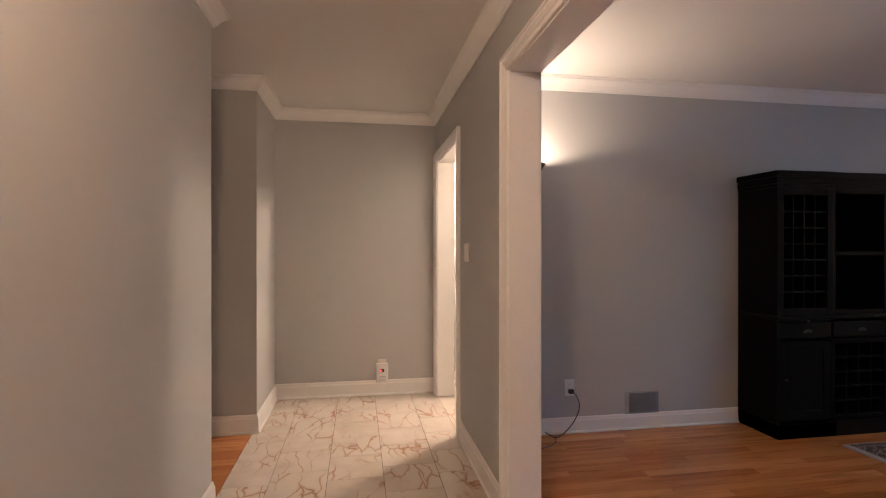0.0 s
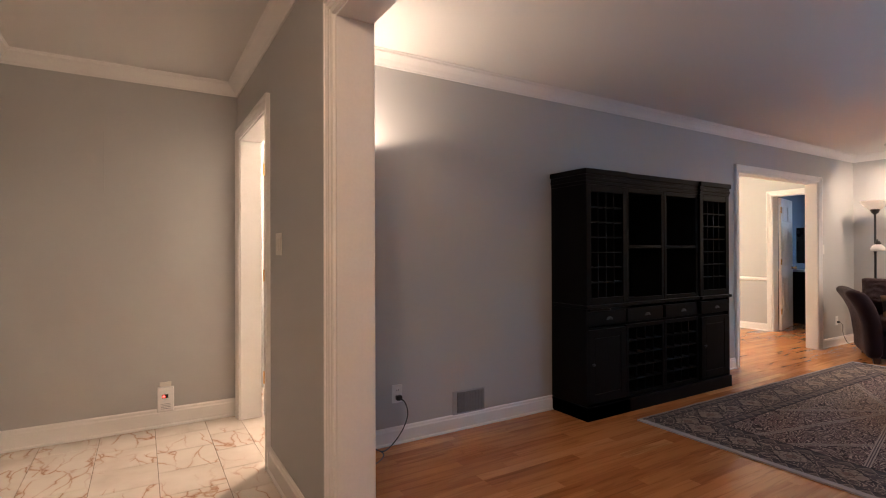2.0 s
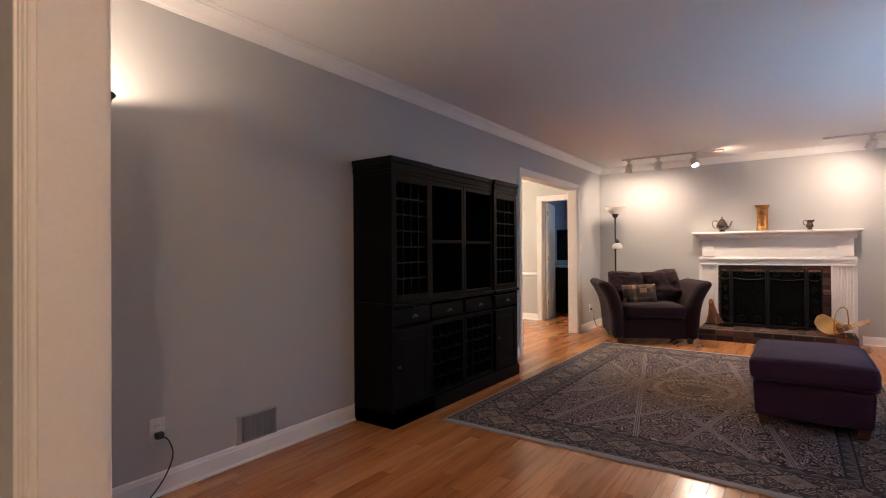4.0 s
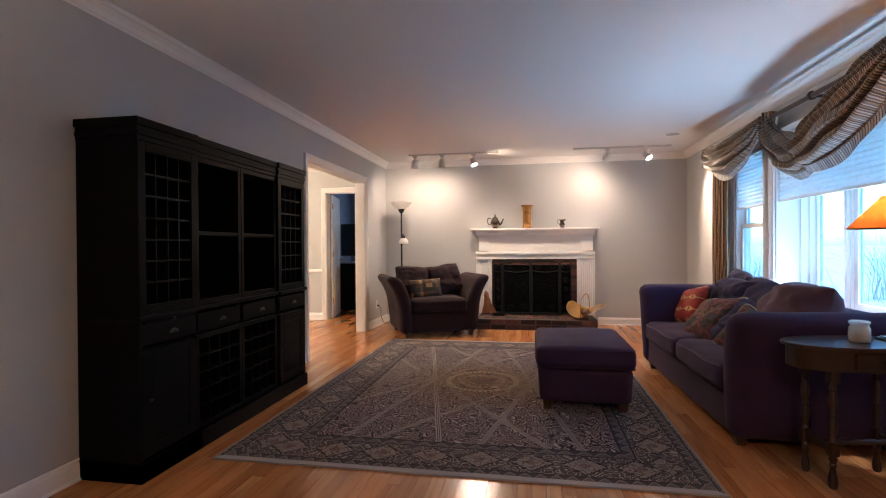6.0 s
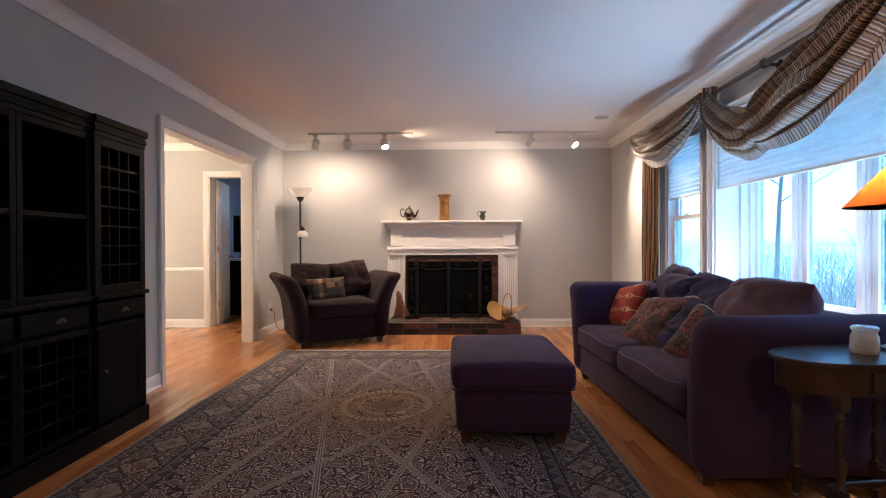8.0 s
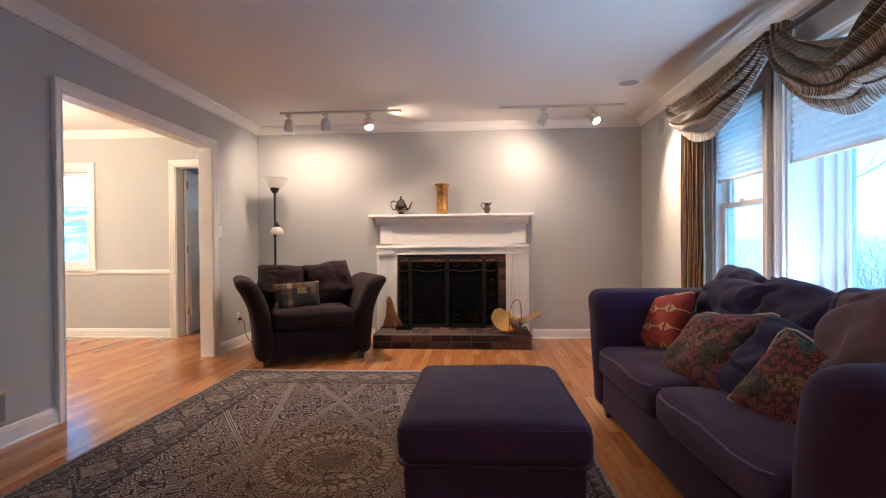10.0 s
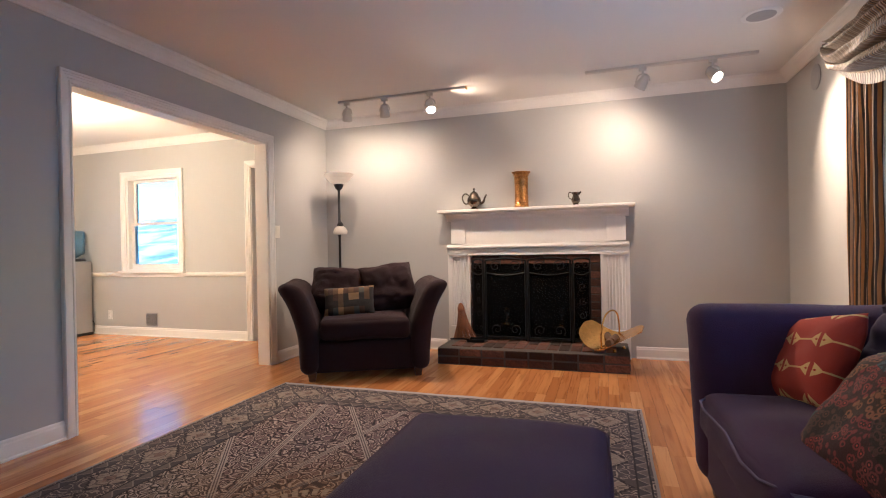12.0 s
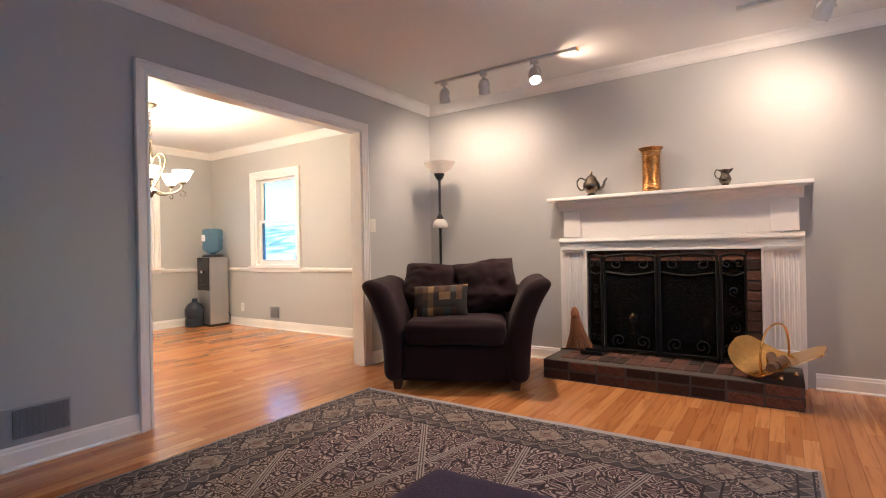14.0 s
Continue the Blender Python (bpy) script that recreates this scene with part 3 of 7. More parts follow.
structure("wall_hall_end", boxes([(-3.2, -0.58, 3.725, 3.865, 0, TOP), (-0.72, -0.58, 3.865, 4.64, 0, TOP), (-0.58, HX1, 4.505, 4.64, 0, TOP)]), WALL, "grey painted hall end wall with a jog", "wall")
structure("wall_hall_back", boxes([(-3.34, LX0, -2.02, -1.9, 0, TOP), (-3.34, -3.2, -1.9, 3.865, 0, TOP), (LX0, LX0 + 0.12, -1.9, LY0 - 0.14, 0, TOP)]), WALL, "grey painted wall closing the entry", "wall")
structure("wall_side_room", boxes([(LX0, 2.6, 5.2, 5.32, 0, TOP), (2.6, 2.72, 3.49, 5.32, 0, TOP), (HX1, LX0, 4.64, 5.32, 0, TOP)]), WALL, "pale wall of the lit side room", "wall")
# dining room
DX0, DX1, DY0, DY1 = 4.15, 8.30, 3.49, 7.32
structure("wall_dining_west", boxes([(DX0 - 0.12, DX0, DY0, DY1 + 0.14, 0, TOP)]), WALL, "grey painted dining room wall", "wall")
NWX = (6.55, 7.47)
structure("wall_dining_north", boxes([(DX0, NWX[0], DY1, DY1 + 0.14, 0, TOP), (NWX[0], NWX[1], DY1, DY1 + 0.14, 0, 0.83), (NWX[0], NWX[1], DY1, DY1 + 0.14, 2.02, TOP), (NWX[1], DX1 + 0.14, DY1, DY1 + 0.14, 0, TOP)]), WALL, "grey painted dining room wall with a window", "wall")
EWY = (5.43, 6.29)
EDY = (3.60, 4.36)
structure("wall_dining_east", boxes([(DX1, DX1 + 0.14, DY0, EDY[0], 0, TOP), (DX1, DX1 + 0.14, EDY[0], EDY[1], 2.035, TOP), (DX1, DX1 + 0.14, EDY[1], EWY[0], 0, TOP), (DX1, DX1 + 0.14, EWY[0], EWY[1], 0, 0.83), (DX1, DX1 + 0.14, EWY[0], EWY[1], 2.02, TOP), (DX1, DX1 + 0.14, EWY[1], DY1, 0, TOP)]), WALL, "grey painted dining room wall with a window and a door", "wall")
# den walls: darker and bluer than the grey of the other rooms
DARKWALL = material("den_wall_slate", (0.22, 0.26, 0.32), 0.7, vary=0.05)
# unseen gap in the east wall, added to let daylight into the den
structure("wall_den", boxes([(8.47, 11.3, 3.20, 3.32, 0, TOP), (11.3, 11.42, 4.0, 5.2, 0, TOP), (11.3, 11.42, 3.2, 4.0, 0, 0.9), (11.3, 11.42, 3.2, 4.0, 2.0, TOP), (8.44, 11.42, 5.08, 5.2, 0, TOP)]), DARKWALL, "dark blue-grey den wall with an added opening", "wall")
structure("ceiling", boxes([(-3.34, 11.42, -2.02, DY1 + 0.14, CEIL, CEIL + 0.14)]), CEILING, "plain off-white painted ceiling", "ceiling")
structure("roof", boxes([(-3.6, 11.7, -1.85, DY1 + 0.5, CEIL + 0.15, CEIL + 0.4)]), OUTSIDE, "plain roof slab over the house", "roof")
structure("floor", boxes([(-3.34, 11.42, -2.02, DY1 + 0.14, -0.12, -0.012)]), MORTAR, "dark subfloor under boards and tiles", "floor")
structure("ground", boxes([(-400, 400, -400, 400, -0.9, -0.45)]), GROUND, "dull winter lawn reaching the horizon", "ground")
structure("foundation", boxes([(-3.3, 11.4, -1.15, DY1 + 0.1, -0.5, -0.121)]), STONE, "grey house foundation", "foundation")

bm = bmesh.new()
for p0, p1, nr, a, b in (
        ((LX0, LY1), (LX1, LY1), (0, -1), -1, -1), ((LX1, LY0), (LX1, LY1), (-1, 0), -1, -1), ((LX0, LY0), (LX1, LY0), (0, 1), -1, -1), ((LX0, LY0), (LX0, LY1), (1, 0), -1, -1)):
    moulding(bm, CROWN, p0, p1, nr, a, b)
structure("crown_moulding_living", bm, TRIM, "white crown moulding round the living room", "moulding")
bm = bmesh.new()
for p0, p1, nr, a, b in (
        ((HX1, -1.9), (HX1, 4.505), (-1, 0), -1, -1), ((-0.58, 4.505), (HX1, 4.505), (0, -1), -1, -1), ((-0.58, 3.725), (-0.58, 4.505), (1, 0), 1, -1),
        ((-3.2, 3.725), (-0.58, 3.725), (0, -1), -1, 1), ((HX0, -1.9), (HX0, 2.71), (1, 0), -1, 1), ((-3.2, 2.71), (HX0, 2.71), (0, 1), -1, 1)):
    moulding(bm, CROWN, p0, p1, nr, a, b)
structure("crown_moulding_hall", bm, TRIM, "white crown moulding round the hall", "moulding")
bm = bmesh.new()
for p0, p1, nr in (((DX0, DY1), (DX1, DY1), (0, -1)), ((DX1, DY0), (DX1, DY1), (-1, 0)), ((DX0, DY0), (DX0, DY1), (1, 0)), ((DX0, DY0), (DX1, DY0), (0, 1))):
    moulding(bm, CROWN, p0, p1, nr, -1, -1)
structure("crown_moulding_dining", bm, TRIM, "white crown moulding round the dining room", "moulding")
bm = bmesh.new()
for p0, p1, nr, a, b in (
        ((LX0, LY1), (5.452, LY1), (0, -1), -1, 0), ((7.372, LY1), (LX1, LY1), (0, -1), 0, -1), ((LX1, 1.99), (LX1, LY1), (-1, 0), 0, -1), ((LX1, LY0), (LX1, 0.17), (-1, 0), -1, 0),
        ((LX0, LY0), (LX1, LY0), (0, 1), -1, -1), ((LX0, 2.352), (LX0, LY1), (1, 0), 0, -1)):
    moulding(bm, BASE, p0, p1, nr, a, b)
structure("baseboard_living", bm, TRIM, "white baseboard round the living room", "baseboard")
bm = bmesh.new()
TALL = [(o, z * 1.2) for o, z in BASE]
for p0, p1, nr, a, b in (
        ((HX1, 2.352), (HX1, 3.388), (-1, 0), 0, 0), ((-0.58, 4.505), (HX1, 4.505), (0, -1), -1, -1), ((-0.58, 3.725), (-0.58, 4.505), (1, 0), 1, -1),
        ((-3.2, 3.725), (-0.58, 3.725), (0, -1), -1, 1), ((HX0, -1.9), (HX0, 2.71), (1, 0), -1, 1), ((-3.2, 2.71), (HX0, 2.71), (0, 1), -1, 1)):
    moulding(bm, TALL, p0, p1, nr, a, b)
structure("baseboard_hall", bm, TRIM, "white moulded baseboard round the hall", "baseboard")
bm = bmesh.new()
for p0, p1, nr, a, b in (((DX0, DY1), (DX1, DY1), (0, -1), -1, -1), ((DX1, 4.432), (DX1, DY1), (-1, 0), 0, -1), ((DX0, DY0), (DX0, DY1), (1, 0), -1, -1)):
    moulding(bm, BASE, p0, p1, nr, a, b)
structure("baseboard_dining", bm, TRIM, "white baseboard round the dining room", "baseboard")
bm = bmesh.new()
for p0, p1, nr, a, b in (((DX0, DY1), (DX1, DY1), (0, -1), -1, -1), ((DX1, 4.432), (DX1, DY1), (-1, 0), 0, -1), ((DX0, DY0), (DX0, DY1), (1, 0), -1, -1)):
    moulding(bm, RAIL, p0, p1, nr, a, b)
structure("chair_rail", bm, TRIM, "white chair rail round the dining room", "trim")


def casing(name, axis, wall, out, a0, a1, top, label, width=0.07, foot=0.0):
    """White casing round an opening on one face of a wall: axis 'x' or 'y' is the way along the wall; out is +1 or -1."""
    k = width / 0.07
    profile = [(0.0, 0.0), (0.0, 0.012), (0.003 * k, 0.016), (0.011 * k, 0.016), (0.014 * k, 0.012), (0.024 * k, 0.013), (0.026 * k, 0.017), (0.040 * k, 0.019), (0.042 * k, 0.022), (0.053 * k, 0.023), (0.055 * k, 0.028), (0.066 * k, 0.028), (0.07 * k, 0.022), (0.07 * k, 0.0)]
    bm = bmesh.new()

    def at(along, o, z):
        return bm.verts.new((along, wall + out * o, z) if axis == "x" else (wall + out * o, along, z))

    rings = [[at(a0 - w, o, foot) for w, o in profile], [at(a0 - w, o, top + w) for w, o in profile], [at(a1 + w, o, top + w) for w, o in profile], [at(a1 + w, o, foot) for w, o in profile]]
    for r0, r1 in zip(rings, rings[1:]):
        for q in range(len(profile)):
            bm.faces.new((r0[q], r0[(q + 1) % len(profile)], r1[(q + 1) % len(profile)], r1[q]))
    bm.faces.new(rings[0])
    bm.faces.new(rings[-1])
    return structure(name, bm, TRIM, label, "trim")


def jamb(name, axis, w0, w1, a0, a1, top, label, th=0.012):
    """The white lining of an opening."""
    w0, w1 = w0 - 0.002, w1 + 0.002
    bm = bmesh.new()
    for c0, c1, z0, z1 in ((a0, a0 + th, 0, top - th), (a1 - th, a1, 0, top - th), (a0, a1, top - th, top)):
        if axis == "x":
            box(bm, c0, c1, w0, w1, z0, z1)
        else:
            box(bm, w0, w1, c0, c1, z0, z1)
    return structure(name, bm, TRIM, label, "trim")


casing("trim_living_opening_hall", "y", HX1, -1, -0.35, 2.28, 2.102, "white moulded casing of the living room opening", 0.074)
casing("trim_living_opening", "y", LX0, 1, -0.35, 2.28, 2.102, "white moulded casing of the living room opening", 0.074)
jamb("trim_living_jamb", "y", HX1, LX0, -0.352, 2.282, 2.106, "white painted lining of the living room opening")
casing("trim_hall_door", "y", HX1, -1, 3.46, 4.37, 2.04, "white moulded door casing in the hall", 0.072)
jamb("trim_hall_jamb", "y", HX1, LX0, 3.458, 4.372, 2.042, "white painted door lining in the hall")
casing("trim_dining_doorway", "x", LY1, -1, 5.525, 7.30, 2.045, "white casing of the dining room doorway", 0.072)
casing("trim_dining_doorway_back", "x", DY0, 1, 5.525, 7.30, 2.045, "white casing of the dining room doorway", 0.072)
jamb("trim_dining_jamb", "x", LY1, DY0, 5.523, 7.302, 2.047, "white painted lining of the dining room doorway")
casing("trim_den_door", "y", DX1, -1, EDY[0], EDY[1], 2.035, "white casing of the den door", 0.072)
jamb("trim_den_jamb", "y", DX1, DX1 + 0.14, EDY[0] - 0.002, EDY[1] + 0.002, 2.037, "white painted lining of the den door")

# ---------------------------------------------------------------- windows and doors


def double_hung(name, axis, wall, out, a0, a1, z0, z1, label, depth=0.14, shade_to=None):
    """A white double-hung window in an opening: axis is the way along the wall, out the way to the outside."""
    w = thing(name, Matrix(), label, "window", kind="structure")

    def b(bm, c0, c1, d0, d1, h0, h1):
        lo, hi = sorted((wall + out * d0, wall + out * d1))
        return box(bm, c0, c1, lo, hi, h0, h1) if axis == "x" else box(bm, lo, hi, c0, c1, h0, h1)

    zm = (z0 + z1) / 2
    fr = bmesh.new()
    for c0, c1, h0, h1 in ((a0, a0 + 0.03, z0, z1), (a1 - 0.03, a1, z0, z1), (a0 + 0.03, a1 - 0.03, z1 - 0.03, z1), (a0 + 0.03, a1 - 0.03, z0, z0 + 0.02)):
        b(fr, c0, c1, 0.0, depth, h0, h1)
    part("window_frame", fr, TRIM, w)
    for nm, d0, h0, h1, low in (("lower_sash", 0.045, z0 + 0.022, zm + 0.018, 0.06), ("upper_sash", 0.083, zm - 0.018, z1 - 0.032, 0.036)):
        bm, c0, c1 = bmesh.new(), a0 + 0.032, a1 - 0.032
        for p0, p1, q0, q1 in ((c0, c0 + 0.042, h0, h1), (c1 - 0.042, c1, h0, h1), (c0 + 0.042, c1 - 0.042, h0, h0 + low), (c0 + 0.042, c1 - 0.042, h1 - 0.036, h1)):
            b(bm, p0, p1, d0, d0 + 0.034, q0, q1)
        sash = part(nm, bm, TRIM, w)
        pane = part("pane", b(bmesh.new(), c0 + 0.042, c1 - 0.042, d0 + 0.014, d0 + 0.018, h0 + low, h1 - 0.036), PANE, sash)
        pane.visible_shadow = False
    part("window_sill", b(bmesh.new(), a0 - 0.10, a1 + 0.10, -0.055, 0.044, z0 - 0.028, z0 - 0.001), TRIM, w)
    part("apron", b(bmesh.new(), a0 - 0.075, a1 + 0.075, -0.018, -0.001, z0 - 0.082, z0 - 0.029), TRIM, w)
    lock = b(bmesh.new(), (a0 + a1) / 2 - 0.03, (a0 + a1) / 2 + 0.03, 0.03, 0.046, zm + 0.019, zm + 0.032)
    part("sash_lock", lock, NICKEL, w)
    return w


def pleated_shade(name, x0, x1, y, z0, z1, label):
    """A cellular shade: a zigzag sheet with a bottom rail."""
    s = thing(name, Matrix(), label, "window shade")
    bm = bmesh.new()
    k = int((z1 - z0) / 0.019)
    cols = [[bm.verts.new((x, y + (0.007 if i % 2 else -0.007) + 0.0006 * noise.noise(Vector((x * 9, i * 0.7, 0))), z1 - (z1 - z0) * i / k)) for i in range(k + 1)] for x in (x0, (x0 + x1) / 2, x1)]
    for a, b in zip(cols, cols[1:]):
        for i in range(k):
            bm.faces.new((a[i], b[i], b[i + 1], a[i + 1]))
    part("pleats", bm, BLIND, s)
    part("bottom_rail", box(bmesh.new(), x0, x1, y - 0.011, y + 0.011, z0 - 0.018, z0, 0.003), WHITEPLASTIC, s)
    part("head_rail", box(bmesh.new(), x0, x1, y - 0.02, y + 0.02, z1, z1 + 0.035, 0.003), WHITEPLASTIC, s)
    return s


# south wall: side window, and a shallow bay of tall casements
double_hung("window_1", "x", LY0, -1, WX[2], WX[3], SILL, HEAD, "white double-hung window beside the bay")
casing("trim_window_side", "x", LY0, 1, WX[2], WX[3], HEAD, "white casing of the side window", 0.07, foot=SILL)
casing("trim_window_bay", "x", LY0, 1, WX[0], WX[1], HEAD, "white casing of the picture window", 0.07, foot=SILL)
pleated_shade("side_window_shade", WX[2] + 0.035, WX[3] - 0.035, LY0 - 0.018, 1.545, HEAD - 0.04, "white pleated shade half lowered in the side window")
pleated_shade("bay_window_shade", WX[0] + 0.04, WX[1] - 0.02, LY0 - 0.03, 1.555, HEAD - 0.04, "white pleated shade half lowered over the picture window")
BAYY = -1.36
bay = thing("window_2", Matrix(), "white picture window of tall narrow casements", "window", kind="structure")
part("window_seat", boxes([(WX[0], WX[1], BAYY - 0.06, LY0 + 0.05, SILL - 0.03, SILL)]), TRIM, bay)
part("window_frame", boxes([(WX[0] - 0.02, WX[0] + 0.02, BAYY - 0.06, LY0 - 0.002, SILL, HEAD), (WX[1] - 0.02, WX[1] + 0.02, BAYY - 0.06, LY0 - 0.002, SILL, HEAD), (WX[0], WX[1], BAYY - 0.06, LY0 - 0.14, HEAD - 0.02, HEAD + 0.02), (WX[0], WX[1], BAYY - 0.03, BAYY + 0.02, SILL, SILL + 0.05), (WX[0], WX[1], BAYY - 0.03, BAYY + 0.02, HEAD - 0.07, HEAD - 0.02)]), TRIM, bay)
edges = [5.70, 5.155, 4.585, 4.015, 3.42]
for i, (xb, xa) in enumerate(zip(edges, edges[1:])):
    bm = bmesh.new()
    for x in (xa + 0.034, xb - 0.034 - 0.045):
        box(bm, x, x + 0.045, BAYY - 0.022, BAYY + 0.012, SILL + 0.05, HEAD - 0.07)
    for z in (SILL + 0.05, HEAD - 0.12):
        box(bm, xa + 0.079, xb - 0.079, BAYY - 0.022, BAYY + 0.012, z, z + 0.05)
    sash = part("casement", bm, TRIM, bay)
    part("pane", boxes([(xa + 0.079, xb - 0.079, BAYY - 0.006, BAYY - 0.002, SILL + 0.10, HEAD - 0.12)]), PANE, sash).visible_shadow = False
    bm = bmesh.new()
    for dx, dy in ((0.032, 0.035), (0.018, 0.055)):
        box(bm, xa - dx if i < len(edges) - 2 else xa, xa + dx, BAYY - 0.03, BAYY + dy, SILL + 0.001, HEAD - 0.021)
    part("mullion", bm, TRIM, bay)
bm = bmesh.new()
for dx, dy in ((0.075, 0.02), (0.055, 0.06), (0.03, 0.12)):
    box(bm, WX[1] - 0.02 - dx, WX[1] - 0.021, BAYY - 0.03, BAYY + dy, SILL + 0.001, HEAD - 0.021)
part("jamb_moulding", bm, TRIM, bay)
part("bay_roof", boxes([(WX[0] - 0.1, WX[1] + 0.1, BAYY - 0.12, LY0 - 0.141, HEAD + 0.021, HEAD + 0.10)]), OUTSIDE, bay)
part("bay_base", boxes([(WX[0] - 0.02, WX[1] + 0.02, BAYY - 0.06, LY0 - 0.141, -0.46, SILL - 0.031)]), OUTSIDE, bay)

double_hung("window_3", "y", DX1, 1, EWY[0], EWY[1], 0.83, 2.02, "white double-hung dining room window with a snowy view")
casing("trim_window_dining_east", "y", DX1, -1, EWY[0], EWY[1], 2.02, "white casing of the dining room window", 0.075, foot=0.83)
double_hung("window_4", "x", DY1, 1, NWX[0], NWX[1], 0.83, 2.02, "white double-hung window in the north wall")
casing("trim_window_dining_north", "x", DY1, -1, NWX[0], NWX[1], 2.02, "white casing of the north window", 0.075, foot=0.83)


def panel_door(name, m, w, h, label, mat):
    d = thing(name, m, label, "door", kind="structure")
    part("slab", box(bmesh.new(), 0, w, -0.017, 0.017, 0.008, h, 0.002), mat, d)
    for x0, x1 in ((0.10, w / 2 - 0.04), (w / 2 + 0.04, w - 0.10)):
        for z0, z1 in ((0.22, 0.80), (0.98, 1.55), (1.66, h - 0.12)):
            for s in (1, -1):
                part("panel", box(bmesh.new(), x0, x1, s * 0.017, s * 0.024, z0, z1, 0.006), mat, d)
    for z in (0.25, 1.0, 1.78):
        part("hinge", lathe(bmesh.new(), [(0.008, 0), (0.008, 0.09)], 10, Matrix.Translation((-0.006, -0.02, z))), BRASS, d)
    for s in (1, -1):
        knob = lathe(bmesh.new(), [(0.026, 0), (0.026, 0.006), (0.01, 0.012), (0.01, 0.03), (0.024, 0.04), (0.028, 0.052), (0.02, 0.066), (0.0, 0.07)], 16, pose(w - 0.06, s * 0.017, 0.94, -90 * s))
        part("knob", knob, BRASS, d, smooth=True)
    return d


panel_door("door_1", pose(DX1 + 0.145, EDY[1] - 0.035, 0, 0, 0, 13), 0.74, 2.01, "white panelled den door standing open", TRIM)
panel_door("door_2", pose(LX0 + 0.02, 4.345, 0, 0, 0, 4), 0.86, 2.02, "white panelled door open into the side room", TRIM)

# den: low dark cabinet with a pale top, dark screen above
den = thing("low_cabinet", pose(9.75, 4.45, 0), "dark low cabinet with a pale top in the den", "cabinet")
part("body", box(bmesh.new(), -0.25, 0.25, -0.7, 0.55, 0, 0.86, 0.006), BLACKWOOD, den)
part("top", box(bmesh.new(), -0.28, 0.28, -0.73, 0.58, 0.861, 0.89, 0.006), material("pale_stone_top", (0.4, 0.45, 0.52), 0.3), den)
tv = thing("television", pose(10.05, 4.35, 0.89), "black flat television on the low cabinet", "television")
part("screen", box(bmesh.new(), -0.02, 0.02, -0.55, 0.45, 0.10, 0.72, 0.006), BLACKPLASTIC, tv)
part("stand", boxes([(-0.09, 0.09, -0.25, 0.15, 0, 0.012), (-0.012, 0.012, -0.08, -0.02, 0.0125, 0.12)]), BLACKPLASTIC, tv)

# ---------------------------------------------------------------- hall fittings


def plate(name, m, label, category, w=0.072, h=0.116, mat=PLASTIC):
    """A wall plate facing local -y, centred on the origin."""
    p = thing(name, m, label, category)
    part("cover", box(bmesh.new(), -w / 2, w / 2, -0.006, 0, -h / 2, h / 2, 0.003), mat, p)
    return p


def switch(m, gangs, label, mat=PLASTIC):
    p = plate("light_switch", m, label, "light switch", 0.072 + 0.046 * (gangs - 1), 0.116, mat)
    for g in range(gangs):
        x = (g - (gangs - 1) / 2) * 0.046
        part("rocker", box(bmesh.new(), x - 0.017, x + 0.017, -0.010, -0.0062, -0.033, 0.033, 0.002), mat, p)
    return p


def outlet(m, label, mat=WHITEPLASTIC):
    p = plate("wall_outlet", m, label, "outlet", mat=mat)
    for z in (-0.021, 0.021):
        s = part("socket", lathe(bmesh.new(), [(0.0165, 0), (0.0165, 0.0025), (0.015, 0.0035)], 16, pose(0, -0.0062, z, 90)), mat, p)
        for x in (-0.0065, 0.0065):
            part("slot", boxes([(x - 0.0012, x + 0.0012, -0.0104, -0.0099, z - 0.002, z + 0.007)]), BLACKPLASTIC, s)
    return p


switch(pose(HX1, 3.177, 1.259, 0, 0, -90), 2, "white double rocker switch on the hall wall")
dev = thing("plug_in_alarm", pose(0.325, 4.505, 0.205), "white plug-in alarm with a small red display", "alarm")
part("body", box(bmesh.new(), -0.052, 0.052, -0.036, -0.006, -0.095, 0.075, 0.006), WHITEPLASTIC, dev)
part("back_plate", box(bmesh.new(), -0.036, 0.036, -0.006, 0, 0.02, 0.105, 0.002), PLASTIC, dev)
part("display", boxes([(-0.022, 0.016, -0.0375, -0.0361, 0.0, 0.026)]), BLACKPLASTIC, dev)
REDLED = translucent("red_led", (0.6, 0.02, 0.02), 0.2, 1.2, (1.0, 0.04, 0.02))
part("indicator", boxes([(-0.018, -0.004, -0.0385, -0.0376, 0.007, 0.019)]), REDLED, dev)
for i in range(4):
    part("speaker_slot", boxes([(-0.03, 0.03, -0.0372, -0.0361, -0.075 + i * 0.011, -0.071 + i * 0.011)]), GREYMETAL, dev)
seam = thing("wall_seam", pose(-0.032, 4.505, 1.62), "faint painted-over panel seam in the hall wall", "wall seam")
part("upright", box(bmesh.new(), -0.003, 0.003, -0.003, 0, 0, 0.50, 0.001), WALL, seam)
part("crosspiece", box(bmesh.new(), 0.0035, 0.26, -0.003, 0, 0.494, 0.50, 0.001), WALL, seam)
dome = thing("hall_ceiling_light", pose(-0.12, 0.5, CEIL), "flush opal glass ceiling light in the hall", "ceiling light")
part("base", lathe(bmesh.new(), [(0.15, -0.03), (0.155, -0.012), (0.15, 0)], 32), BRASS, dome)
part("side_room_lamp_base", lathe(bmesh.new(), [(0.06, -0.03), (0.12, 0)], 24), NICKEL, thing("side_room_light", pose(1.75, 4.35, CEIL), "small round ceiling light in the side room", "ceiling light"))

# ---------------------------------------------------------------- living room: wall fittings


